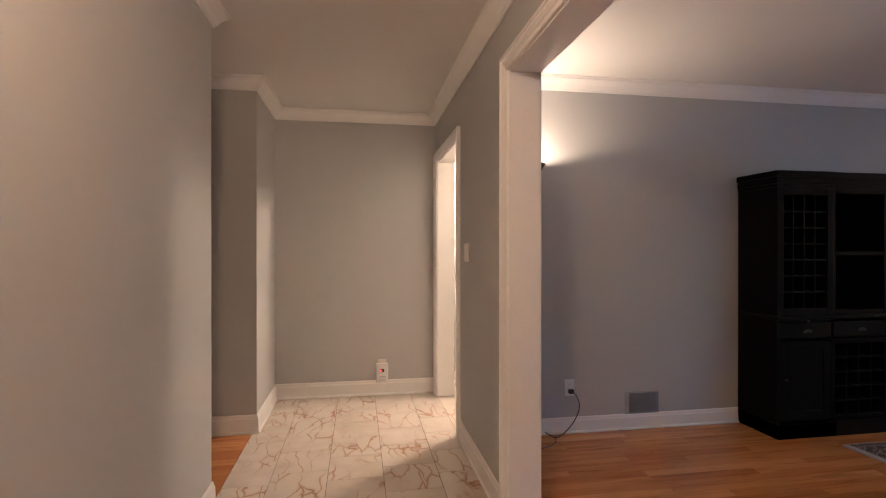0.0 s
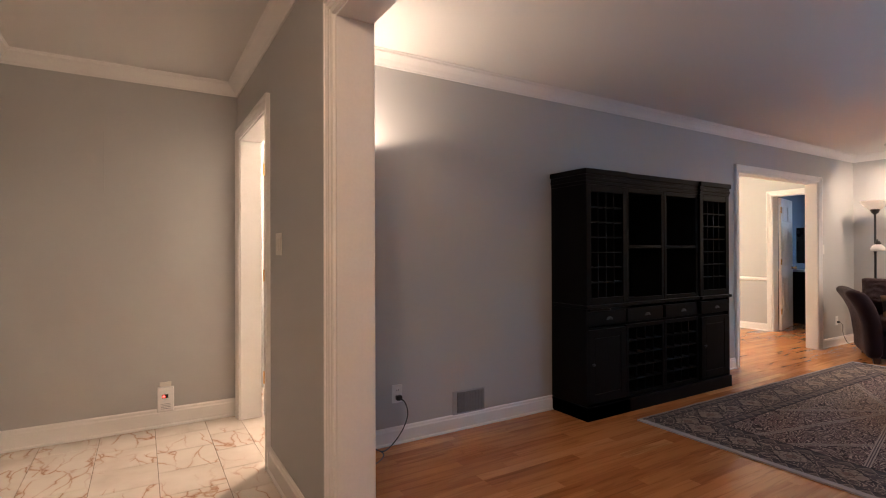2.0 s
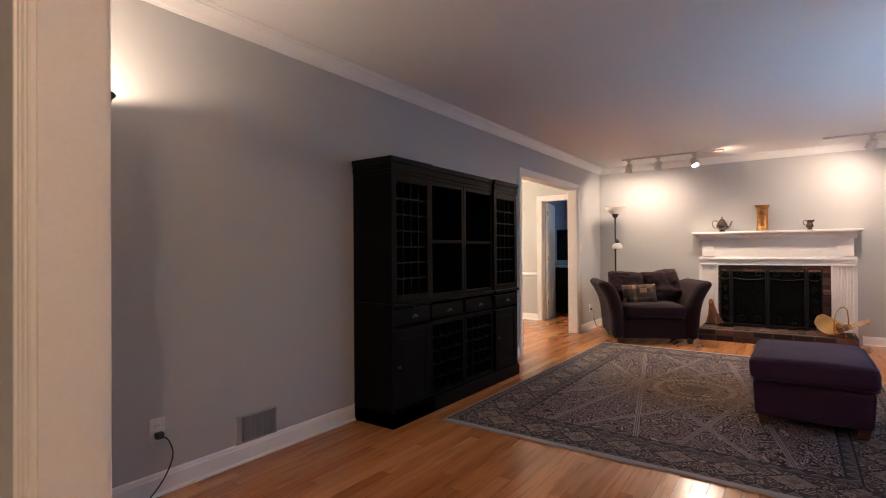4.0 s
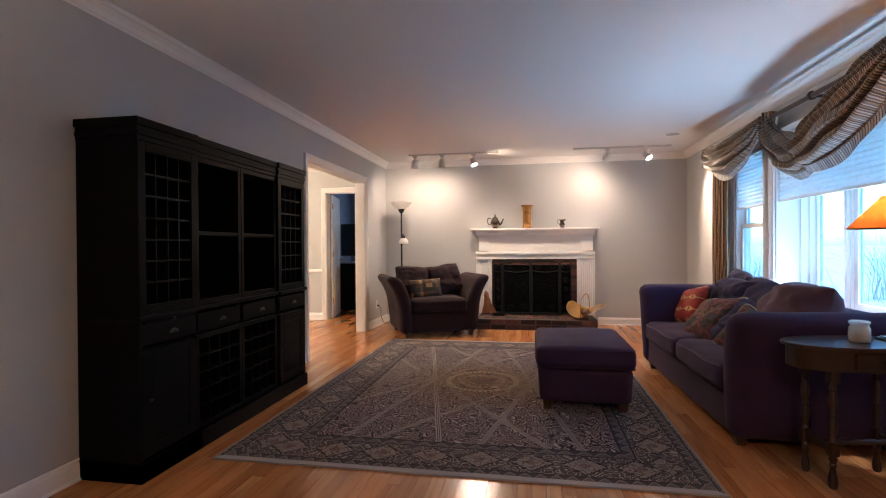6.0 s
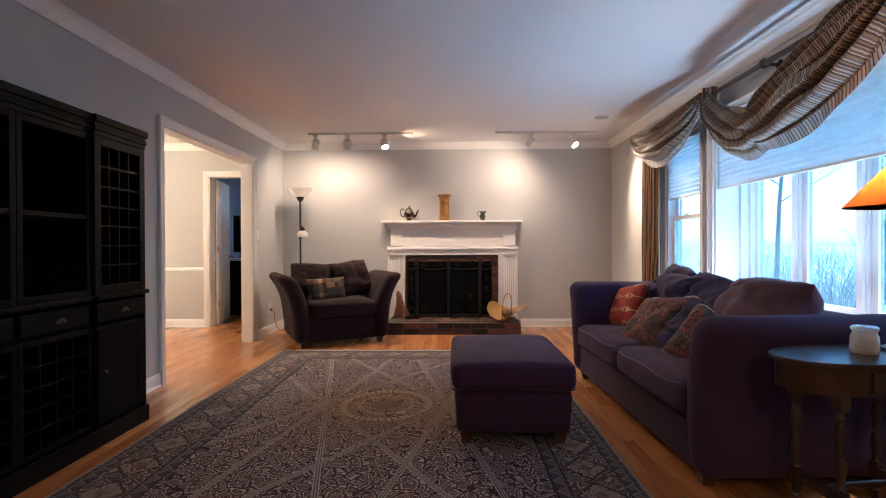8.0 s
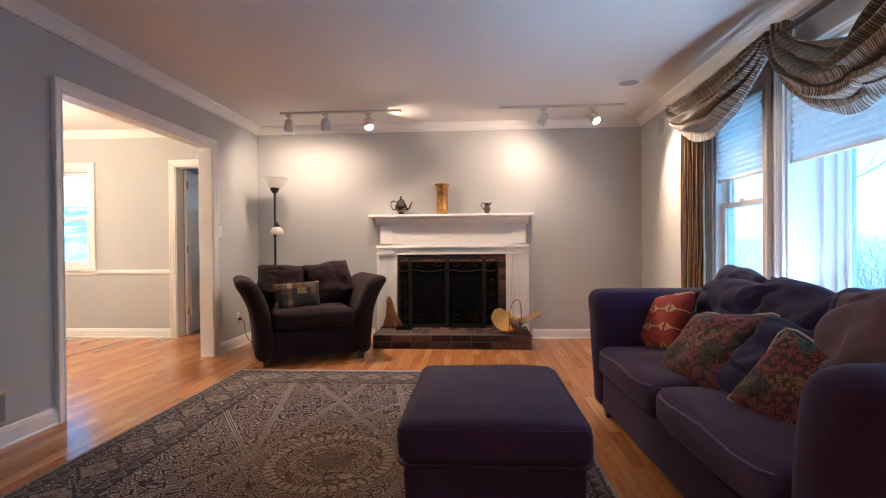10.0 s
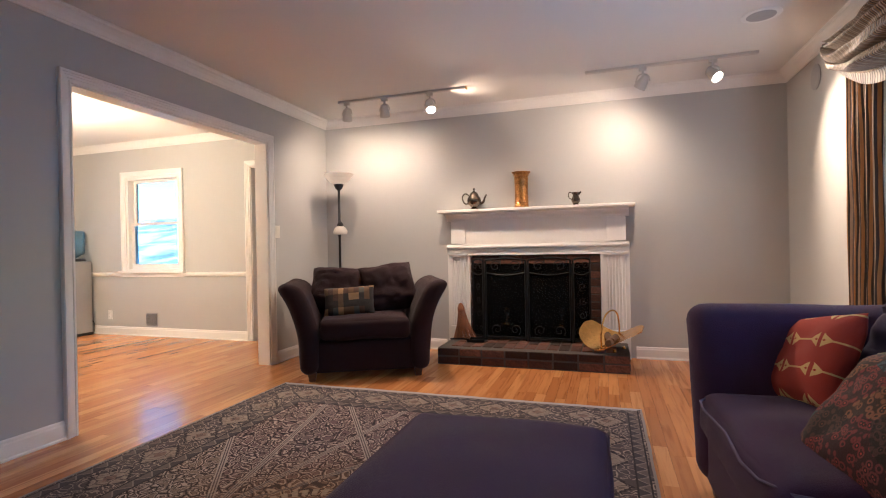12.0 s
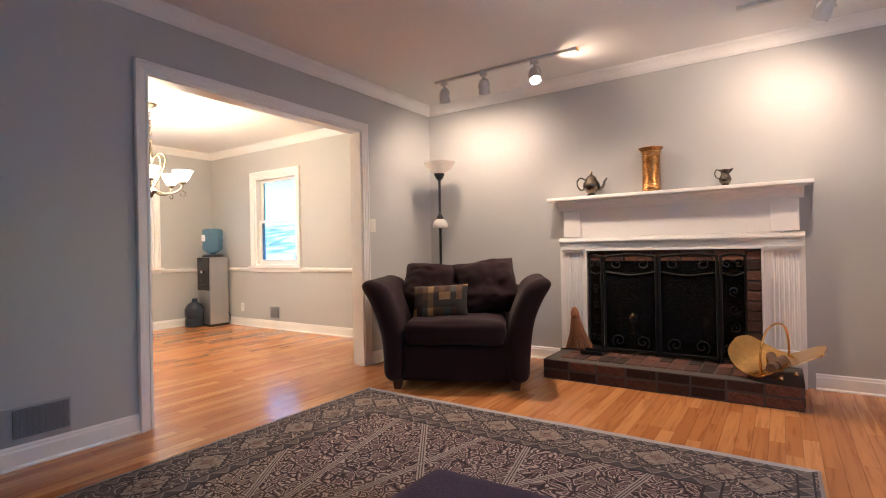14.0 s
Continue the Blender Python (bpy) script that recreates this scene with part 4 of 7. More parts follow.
def grille(m, w, h, label, mat, back_w=0.0, rows=22, cols=9):
    """A steel register facing local -y: a plate with a field of louvres."""
    v = thing("air_vent", m, label, "air vent")
    part("plate", box(bmesh.new(), -w / 2 - back_w, w / 2 + 0.012, -0.006, 0, -h / 2 - 0.03, h / 2 + 0.012, 0.002), mat, v)
    part("backing", boxes([(-w / 2, w / 2, -0.0075, -0.0062, -h / 2, h / 2)]), BLACKPLASTIC, v)
    for i in range(rows):
        z = -h / 2 + (i + 0.5) * h / rows
        bm = bmesh.new()
        box(bm, -w / 2, w / 2, -0.004, 0.004, -0.0012, 0.0012, m=pose(0, -0.012, z, 35))
        part("louvre", bm, LOUVRE, v)
    for i in range(1, cols):
        x = -w / 2 + i * w / cols
        part("divider", boxes([(x - 0.0015, x + 0.0015, -0.0185, -0.0165, -h / 2, h / 2)]), LOUVRE, v)
    return v


o1 = outlet(pose(1.573, LY1, 0.315), "white outlet with a black plug in it")
grille(pose(2.135, LY1, 0.185), 0.22, 0.135, "grey return-air grille above the baseboard", GREYMETAL, back_w=0.035)
grille(pose(5.005, LY1, 0.21), 0.225, 0.135, "grey return-air grille beside the doorway", GREYMETAL, back_w=0.045)
switch(pose(7.432, LY1, 1.228), 1, "ivory rocker switch beside the doorway", PLASTIC)
outlet(pose(7.80, LY1, 0.315), "white outlet behind the armchair")
outlet(pose(DX1, 6.60, 0.255, 0, 0, -90), "white outlet beside the water cooler")
grille(pose(DX1, 5.895, 0.215, 0, 0, -90), 0.17, 0.14, "grey floor-level vent in the dining room", GREYMETAL, rows=16, cols=2)


def torchiere(m, label, side_lamp, bowl_mat):
    t = thing("floor_lamp", m, label, "floor lamp")
    part("base", lathe(bmesh.new(), [(0.125, 0), (0.13, 0.012), (0.122, 0.026), (0.06, 0.04), (0.02, 0.055), (0.0, 0.056)], 32), BLACKMETAL, t, smooth=True)
    part("pole", lathe(bmesh.new(), [(0.0125, 0.045), (0.0125, 0.62), (0.016, 0.625), (0.016, 0.645), (0.0125, 0.65), (0.0125, 1.18), (0.016, 1.185), (0.016, 1.205), (0.0125, 1.21), (0.0125, 1.70)], 14), BLACKMETAL, t, smooth=True)
    part("socket", lathe(bmesh.new(), [(0.014, 1.66), (0.035, 1.68), (0.05, 1.715), (0.048, 1.735), (0.02, 1.74)], 20), BLACKMETAL, t, smooth=True)
    part("shade", lathe(bmesh.new(), [(0.045, 1.722), (0.085, 1.745), (0.125, 1.785), (0.148, 1.825), (0.152, 1.828), (0.146, 1.826), (0.122, 1.79), (0.082, 1.752), (0.04, 1.73)], 36), bowl_mat, t, smooth=True)
    if side_lamp:
        arm = bmesh.new()
        tube(arm, [(0, -0.005, 1.30), (0, -0.035, 1.33), (0, -0.07, 1.345), (0, -0.085, 1.325)], 0.008, 8, 5)
        part("arm", arm, BLACKMETAL, t, smooth=True)
        part("side_socket", lathe(bmesh.new(), [(0.03, 1.275), (0.034, 1.30), (0.018, 1.33), (0.0, 1.332)], 18, Matrix.Translation((0, -0.085, 0))), BLACKMETAL, t, smooth=True)
        part("side_shade", lathe(bmesh.new(), [(0.066, 1.205), (0.07, 1.21), (0.072, 1.235), (0.055, 1.27), (0.03, 1.287), (0.028, 1.283), (0.052, 1.264), (0.067, 1.235), (0.064, 1.21)], 28, Matrix.Translation((0, -0.085, 0))), bowl_mat, t, smooth=True)
    return t


torchiere(pose(1.165, 3.19, 0), "black uplighter floor lamp, lit, beside the opening", False, BLACKMETAL)
torchiere(pose(8.02, 3.04, 0, 0, 0, -55), "black floor lamp with white glass bowl and side shade", True, FROST)
cord = thing("lamp_cord", pose(0, 0, 0), "black lamp cord hanging from the outlet to the floor", "cord")
bm = bmesh.new()
tube(bm, [(1.575, LY1 - 0.04, 0.293), (1.60, LY1 - 0.06, 0.27), (1.625, LY1 - 0.05, 0.19), (1.59, LY1 - 0.05, 0.10), (1.52, LY1 - 0.06, 0.03), (1.44, LY1 - 0.09, 0.006), (1.38, LY1 - 0.07, 0.03), (1.36, LY1 - 0.11, 0.05), (1.41, LY1 - 0.15, 0.02), (1.37, LY1 - 0.20, 0.006), (1.27, LY1 - 0.27, 0.012)], 0.0035, 6, 6)
part("cable", bm, BLACKPLASTIC, cord, smooth=True)
part("plug", box(bmesh.new(), 1.556, 1.592, LY1 - 0.042, LY1 - 0.0112, 0.279, 0.309, 0.005), BLACKPLASTIC, cord)
cord2 = thing("lamp_cord", pose(0, 0, 0), "black cord from the outlet behind the armchair", "cord")
bm = bmesh.new()
tube(bm, [(7.80, LY1 - 0.03, 0.30), (7.82, LY1 - 0.06, 0.26), (7.86, LY1 - 0.05, 0.15), (7.92, LY1 - 0.08, 0.03), (7.97, LY1 - 0.16, 0.012), (8.0, LY1 - 0.24, 0.015)], 0.0035, 6, 6)
part("cable", bm, BLACKPLASTIC, cord2, smooth=True)
part("plug", box(bmesh.new(), 7.784, 7.816, LY1 - 0.038, LY1 - 0.0112, 0.288, 0.312, 0.004), BLACKPLASTIC, cord2)

# ---------------------------------------------------------------- the black wine cabinet


def wine_cabinet(m):
    """Local x runs along the wall, y = 0 at the back, the front faces -y."""
    c = thing("wine_cabinet", m, "large black wooden wine cabinet with lattice racks and drawers", "cabinet")
    W, T = 1.82, 0.445                        # full width, width of a tower
    D, DC = 0.352, 0.335                      # depth of towers and of the centre
    H, CT = 1.79, 0.80
    xs = ((0.0, T, D), (T, W - T, DC), (W - T, W, D))
    part("plinth", boxes([(-0.008 if i != 1 else x0, x1 + (0.008 if i != 1 else 0), -d - 0.016, 0, 0, 0.10) for i, (x0, x1, d) in enumerate(xs)], 0.004), BLACKWOOD, c)
    for x in (0, W - 0.022):
        part("side_panel", boxes([(x, x + 0.022, -D, 0, 0.101, 1.699)]), BLACKWOOD, c)
    part("back_panel", boxes([(0.022, W - 0.022, -0.014, -0.001, 0.10, 1.72)]), BLACKIN, c)
    for x in (T, W / 2, W - T):
        part("inner_wall", boxes([(x - 0.012, x + 0.012, -DC + 0.021, -0.0145, 0.101, 1.699)]), BLACKIN, c)
    part("counter", boxes([(-0.012 if i == 0 else x0, x1 + (0.012 if i == 2 else 0), -d - 0.02, -0.0145, CT, CT + 0.026) for i, (x0, x1, d) in enumerate(xs)], 0.005), BLACKWOOD, c)
    for z in (0.101, 0.655, 1.68):
        part("deck", boxes([(0.0225, W - 0.0225, -DC + 0.022, -0.015, z, z + 0.018)]), BLACKIN, c)
    for i, (x0, x1, d) in enumerate(xs):
        crown = bmesh.new()
        for z0, z1, o in ((1.700, 1.726, 0.004), (1.726, 1.750, 0.010), (1.750, 1.772, 0.006), (1.772, 1.812, 0.016)):
            box(crown, x0 - (o if i == 0 else 0), x1 + (o if i == 2 else 0), -d - o, 0.0, z0, z1, 0.003)
        part("cornice", crown, BLACKWOOD, c)

    def frame_rows(x0, x1, z0, z1, y, w, th=0.022):
        return [(x0, x0 + w, y - th, y, z0, z1), (x1 - w, x1, y - th, y, z0, z1), (x0 + w, x1 - w, y - th, y, z0, z0 + w), (x0 + w, x1 - w, y - th, y, z1 - w, z1)]

    # upper towers: lattice racks behind a face frame
    for x0, x1 in ((0.0, T), (W - T, W)):
        f = part("rack_frame", boxes(frame_rows(x0 + 0.002, x1 - 0.002, CT + 0.027, 1.699, -D + 0.02, 0.05), 0.003), BLACKWOOD, c)
        lat0, lat1, z0, z1 = x0 + 0.052, x1 - 0.052, CT + 0.077, 1.649
        for i in range(1, 4):
            x = lat0 + (lat1 - lat0) * i / 4
            part("upright_slat", boxes([(x - 0.004, x + 0.004, -D + 0.012, -D + 0.30, z0, z1)]), BLACKWOOD, f)
        for i in range(1, 7):
            z = z0 + (z1 - z0) * i / 7
            part("cross_slat", boxes([(lat0, lat1, -D + 0.008, -D + 0.30, z - 0.005, z + 0.005)]), BLACKWOOD, f)
    # upper centre: two open bays with a shelf each
    for x0, x1 in ((T, W / 2), (W / 2, W - T)):
        part("bay_frame", boxes(frame_rows(x0 + 0.002, x1 - 0.002, CT + 0.027, 1.699, -DC + 0.02, 0.032), 0.003), BLACKWOOD, c)
        part("shelf", boxes([(x0 + 0.034, x1 - 0.034, -DC + 0.0, -0.015, 1.238, 1.262)], 0.003), BLACKWOOD, c)
    # drawers
    for x0, x1, d in ((0.0, T, D), (T, W / 2, DC), (W / 2, W - T, DC), (W - T, W, D)):
        dr = part("drawer", box(bmesh.new(), x0 + 0.018, x1 - 0.018, -d, -d + 0.03, 0.675, 0.778, 0.004), BLACKWOOD, c)
        cx, zc = (x0 + x1) / 2, 0.722
        cup = bmesh.new()
        n = 10
        rim = []
        for i in range(n + 1):
            a = math.pi * i / n
            rim.append([cup.verts.new((cx + 0.036 * math.cos(a) * k, -d - 0.022 * (1 - (k - 0.55) ** 2) + 0.0 * k, zc - 0.008 + 0.024 * math.sin(a) * k)) for k in (1.0, 0.8, 0.5, 0.15)])
        for p, q in zip(rim, rim[1:]):
            for i in range(3):
                cup.faces.new((p[i], q[i], q[i + 1], p[i + 1]))
        bmesh.ops.solidify(cup, geom=cup.faces[:], thickness=0.002)
        part("cup_pull", cup, PULL, dr, "brushed metal cup pull", smooth=True)
    tray = part("pull_out_tray", box(bmesh.new(), 0.03, T - 0.03, -D - 0.004, -D + 0.02, 0.782, 0.798, 0.002), BLACKWOOD, c)
    part("tray_knob", lathe(bmesh.new(), [(0.004, 0), (0.004, 0.008), (0.009, 0.012), (0.009, 0.018), (0.0, 0.02)], 12, pose(T / 2, -D - 0.004, 0.79, 90)), PULL, tray, smooth=True)
    # lower towers: panelled doors
    for k, (x0, x1) in enumerate(((0.0, T), (W - T, W))):
        door = part("door", boxes(frame_rows(x0 + 0.02, x1 - 0.02, 0.115, 0.645, -D + 0.02, 0.062), 0.003), BLACKWOOD, c)
        part("panel", box(bmesh.new(), x0 + 0.083, x1 - 0.083, -D + 0.0, -D + 0.012, 0.178, 0.582, 0.005), BLACKWOOD, door)
        part("stop", boxes([(x0 + 0.022, x1 - 0.022, -D + 0.021, -D + 0.03, 0.10, 0.655)]), BLACKIN, door)
        part("knob", lathe(bmesh.new(), [(0.004, 0), (0.004, 0.010), (0.010, 0.014), (0.011, 0.020), (0.0, 0.025)], 14, pose(x0 + (0.055 if k == 0 else 0.055), -D - 0.002, 0.40, 90)), PULL, door, smooth=True)
    # lower centre: bottle racks
    for x0, x1 in ((T, W / 2), (W / 2, W - T)):
        f = part("rack_frame", boxes(frame_rows(x0 + 0.002, x1 - 0.002, 0.101, 0.654, -DC + 0.02, 0.028), 0.003), BLACKWOOD, c)
        a0, a1, z0, z1 = x0 + 0.03, x1 - 0.03, 0.129, 0.626
        for i in range(1, 4):
            x = a0 + (a1 - a0) * i / 4
            part("upright_slat", boxes([(x - 0.004, x + 0.004, -DC + 0.006, -DC + 0.28, z0, z1)]), BLACKWOOD, f)
        for i in range(1, 5):
            z = z0 + (z1 - z0) * i / 5
            part("cross_slat", boxes([(a0, a1, -DC + 0.002, -DC + 0.28, z - 0.005, z + 0.005)]), BLACKWOOD, f)
    return c


wine_cabinet(pose(2.90, LY1 - 0.002, 0))

# ---------------------------------------------------------------- rug, ottoman, sofa, armchair
r = thing("area_rug", pose(5.005, 1.535, 0.0), "faded grey and mauve oriental rug on the oak floor", "rug")
bm = bmesh.new()
NX, NY = 60, 44
vv = [[bm.verts.new((-RUG_X / 2 + RUG_X * i / NX + 0.006 * noise.noise(Vector((3, j * 0.23, 1))), -RUG_Y / 2 + RUG_Y * j / NY + 0.006 * noise.noise(Vector((i * 0.21, 7, 2))), 0.010 + 0.002 * noise.noise(Vector((i * 0.3, j * 0.3, 0))))) for j in range(NY + 1)] for i in range(NX + 1)]
for i in range(NX):
    for j in range(NY):
        bm.faces.new((vv[i][j], vv[i + 1][j], vv[i + 1][j + 1], vv[i][j + 1]))
rim = bmesh.ops.extrude_edge_only(bm, edges=[e for e in bm.edges if e.is_boundary])["geom"]
for v in [g for g in rim if isinstance(g, bmesh.types.BMVert)]:
    v.co.z = 0.0
part("woven_field", bm, RUG, r, smooth=True)


def wood_foot(parent, x, y, h=0.07, top=0.036, low=0.026, mat=None):
    bm = bmesh.new()
    lathe(bm, [(low * 1.3, 0), (top * 1.35, h)], 4, Matrix.Translation((x, y, 0)) @ pose(0, 0, 0, 0, 0, 45))
    return part("foot", bm, mat or FOOTWOOD, parent)


PIPING = material("faded_lilac_piping", (0.11, 0.08, 0.13), 0.85)


def piping(parent, pts, mat=PIPING, radius=0.0045, closed=False):
    bm = bmesh.new()
    tube(bm, pts, radius, 6, 4)
    return part("piping", bm, mat, parent, smooth=True)


ott = thing("ottoman", pose(4.69, 0.755, 0.018), "purple upholstered square ottoman standing on the rug", "ottoman")
part("base", soft(bmesh.new(), 0.80, 0.62, 0.235, 0.03, (0, 0, 0.175), 12, 0, 0.006, 4, shape=lambda p: Vector((p.x * (1 + 0.12 * (p.z + 0.1)), p.y * (1 + 0.12 * (p.z + 0.1)), p.z))), PURPLE, ott, smooth=True)
part("cushion", soft(bmesh.new(), 0.875, 0.665, 0.155, 0.05, (0, 0, 0.37), 22, 0.018, 0.008, 5, 3), PURPLE, ott, smooth=True)


def rounded_loop(hx, hy, r, z):
    pts = []
    for cx, cy, a0 in ((hx - r, hy - r, 0), (-hx + r, hy - r, 90), (-hx + r, -hy + r, 180), (hx - r, -hy + r, 270)):
        for k in range(5):
            a = radians(a0 + 22.5 * k)
            pts.append((cx + r * math.cos(a), cy + r * math.sin(a), z))
    return pts + pts[:1]


bm = bmesh.new()
tube(bm, rounded_loop(0.432, 0.327, 0.045, 0.425), 0.004, 6)
part("piping", bm, PURPLE, ott, smooth=True)
bm = bmesh.new()
tube(bm, rounded_loop(0.434, 0.329, 0.045, 0.305), 0.004, 6)
part("piping", bm, PURPLE, ott, smooth=True)
for x in (-0.345, 0.345):
    for y in (-0.255, 0.255):
        wood_foot(ott, x, y, 0.07)


def flared_arm(w, d, h, foot, flare, seed, front=0.0):
    """An arm that leans out and rolls over at its top; x is the way out, y the depth, z up."""
    def bend(p):
        t = max(0.0, (p.z + h / 2) / h)
        return Vector((p.x * (1 + 0.25 * t) + flare * t ** 3.2, p.y + front * (1 - t) ** 2, p.z - 0.05 * max(0.0, p.x) * t ** 6 * 4))
    return soft(bmesh.new(), w, d, h, w * 0.48, (0, 0, h / 2 + foot), 20, 0, 0.006, 5, seed, bend)


def sofa(m):
    """Local x along the sofa, the front faces -y, the back stands at y = +0.5."""
    s = thing("sofa", m, "purple upholstered two-seat sofa with rolled arms", "sofa")
    L, D = 2.16, 1.0
    part("base", soft(bmesh.new(), L - 0.30, D - 0.10, 0.24, 0.03, (0, 0.0, 0.17), 14, 0, 0.004, 4), PURPLE, s, smooth=True)
    part("backrest", soft(bmesh.new(), L - 0.22, 0.22, 0.68, 0.09, (0, D / 2 - 0.13, 0.40), 18, 0, 0.008, 4, 5, lambda p: Vector((p.x, p.y + 0.10 * (p.z + 0.3), p.z))), PURPLE, s, smooth=True)
    for sd in (-1, 1):
        arm = flared_arm(0.17, D - 0.02, 0.735, 0.05, 0.085, 3.0 * sd, 0.02)
        bmesh.ops.transform(arm, matrix=Matrix.Translation((sd * (L / 2 - 0.13), -0.01, 0)) @ Matrix.Diagonal((sd, 1, 1, 1)), verts=arm.verts)
        a = part("arm", arm, PURPLE, s, smooth=True)
    sw = (L - 0.42) / 2
    for i in (-1, 1):
        cu = part("seat_cushion", soft(bmesh.new(), sw - 0.004, 0.74, 0.17, 0.055, (i * sw / 2, -0.12, 0.365), 20, 0.030, 0.010, 5, i * 4.0), PURPLE, s, smooth=True)
        xa, xb = i * sw / 2 - sw / 2 + 0.02, i * sw / 2 + sw / 2 - 0.02
        piping(cu, [(xa, 0.2, 0.432), (xa, -0.44, 0.430), ((xa + xb) / 2, -0.492, 0.432), (xb, -0.44, 0.430), (xb, 0.2, 0.432)])
    for x in (-L / 2 + 0.17, L / 2 - 0.17):
        for y in (-0.40, 0.38):
            wood_foot(s, x, y, 0.075)
    return s


# the sofa's back is to the windows: local -y looks to the north
sofa(pose(4.83, -0.44, 0, 0, 0, 182))


def loose(name, m, w, h, t, mat, label, seed, wrinkle=0.016, pinch=0.09, sag=0.0, piped=None):
    c = thing(name, m, label, "cushion")
    part("cover", cushion(bmesh.new(), w, h, t, 30, pinch, wrinkle, 6.0, seed, sag), mat, c, smooth=True)
    if piped:
        k = 1 - pinch
        piping(c, [(-w / 2, -h / 2, 0), (0, -h / 2 * k, 0), (w / 2, -h / 2, 0), (w / 2 * k, 0, 0), (w / 2, h / 2, 0), (0, h / 2 * k, 0), (-w / 2, h / 2, 0), (-w / 2 * k, 0, 0), (-w / 2, -h / 2, 0)], piped, 0.004)
    return c


# mauve made lighter: lamp and window light are put into the colour
MAUVE = material("lamplit_mauve_upholstery", (0.10, 0.055, 0.072), 0.9, vary=0.3, scale=6, bump=0.4, bump_scale=420, spec=0.2, sheen=0.1)
NAVY = material("navy_purple_upholstery", (0.024, 0.017, 0.050), 0.88, vary=0.3, scale=6, bump=0.4, bump_scale=420, spec=0.2, sheen=0.06)
back = (
    (5.58, -0.68, 0.70, 104, 4, 172, 0.60, 0.50, 0.18, NAVY), (5.34, -0.52, 0.675, 114, -2, 184, 0.62, 0.46, 0.17, NAVY), (4.95, -0.60, 0.67, 114, 8, 180, 0.58, 0.50, 0.18, NAVY),
    (4.66, -0.60, 0.67, 112, -9, 172, 0.54, 0.48, 0.16, NAVY), (4.23, -0.52, 0.69, 114, -5, 176, 0.60, 0.50, 0.36, MAUVE), (4.56, -0.36, 0.58, 132, 10, 190, 0.50, 0.42, 0.14, NAVY))
for i, (x, y, z, rx, ry, rz, w, h, t, mt) in enumerate(back):
    loose("back_cushion", pose(x, y, z, 0, 0, rz) @ pose(0, 0, 0, 180 - rx, ry, 0), w, h, t, mt, "slouching purple back cushion on the sofa" if mt is NAVY else "mauve back cushion, paled by painted lamplight, leaning in the sofa corner", 3.1 * i + 1, 0.036, 0.08, 0.04)


def cell_fabric(name, stops, sx, sy, jitter=0.0, rough=0.85):
    """Patches of colour, each drawn by chance from the stops."""
    m = material(name, (0.3, 0.2, 0.1), rough, bump=0.4, bump_scale=300)
    n, l, b = nodes_of(m)
    tc, mp = n.new("ShaderNodeTexCoord"), n.new("ShaderNodeVectorMath")
    mp.operation = "MULTIPLY"
    mp.inputs[1].default_value = (sx, sy, 0)
    l.new(tc.outputs["Object"], mp.inputs[0])
    vec = mp.outputs[0]
    if jitter:
        v = n.new("ShaderNodeTexVoronoi")
        v.inputs["Randomness"].default_value = jitter
        v.inputs["Scale"].default_value = 1.0
        l.new(vec, v.inputs["Vector"])
        val = n.new("ShaderNodeSeparateColor")
        l.new(v.outputs["Color"], val.inputs[0])
        fac = val.outputs[0]
    else:
        fl, wn_ = n.new("ShaderNodeVectorMath"), n.new("ShaderNodeTexWhiteNoise")
        fl.operation = "FLOOR"
        l.new(vec, fl.inputs[0])
        l.new(fl.outputs[0], wn_.inputs["Vector"])
        fac = wn_.outputs["Value"]
    rp = ramp(n, stops, "CONSTANT")
    l.new(fac, rp.inputs["Fac"])
    l.new(rp.outputs["Color"], b.inputs["Base Color"])
    return m


def red_ikat():
    m = material("red_ikat_cotton", (0.3, 0.03, 0.02), 0.85, bump=0.4, bump_scale=300)
    n, l, b = nodes_of(m)
    tc, sep = n.new("ShaderNodeTexCoord"), n.new("ShaderNodeSeparateXYZ")
    l.new(tc.outputs["Object"], sep.inputs[0])

    def op(kind, a, c):
        q = n.new("ShaderNodeMath")
        q.operation = kind
        for i, v in enumerate((a, c)):
            if isinstance(v, (int, float)):
                q.inputs[i].default_value = v
            elif v is not None:
                l.new(v, q.inputs[i])
        return q.outputs[0]
    u = op("ABSOLUTE", op("SUBTRACT", op("FRACT", op("MULTIPLY", sep.outputs[1], 9.0), None), 0.5), None)
    v = op("ABSOLUTE", op("SUBTRACT", op("FRACT", op("MULTIPLY", sep.outputs[0], 6.2), None), 0.5), None)
    glass = op("MULTIPLY", op("LESS_THAN", u, op("MULTIPLY", op("SUBTRACT", v, 0.2), 0.95)), op("LESS_THAN", v, 0.455))
    hole = op("LESS_THAN", op("ADD", u, op("ABSOLUTE", op("SUBTRACT", v, 0.40), None)), 0.045)
    stem = op("MULTIPLY", op("LESS_THAN", u, 0.03), op("LESS_THAN", v, 0.4))
    on = op("MAXIMUM", op("MULTIPLY", glass, op("GREATER_THAN", v, 0.2)), stem)
    on = op("SUBTRACT", on, hole)
    mx = n.new("ShaderNodeMix")
    mx.data_type = "RGBA"
    l.new(on, mx.inputs["Factor"])
    mx.inputs["A"].default_value, mx.inputs["B"].default_value = (0.30, 0.030, 0.016, 1), (0.55, 0.36, 0.13, 1)
    l.new(mx.outputs["Result"], b.inputs["Base Color"])
    return m


IKAT = red_ikat()


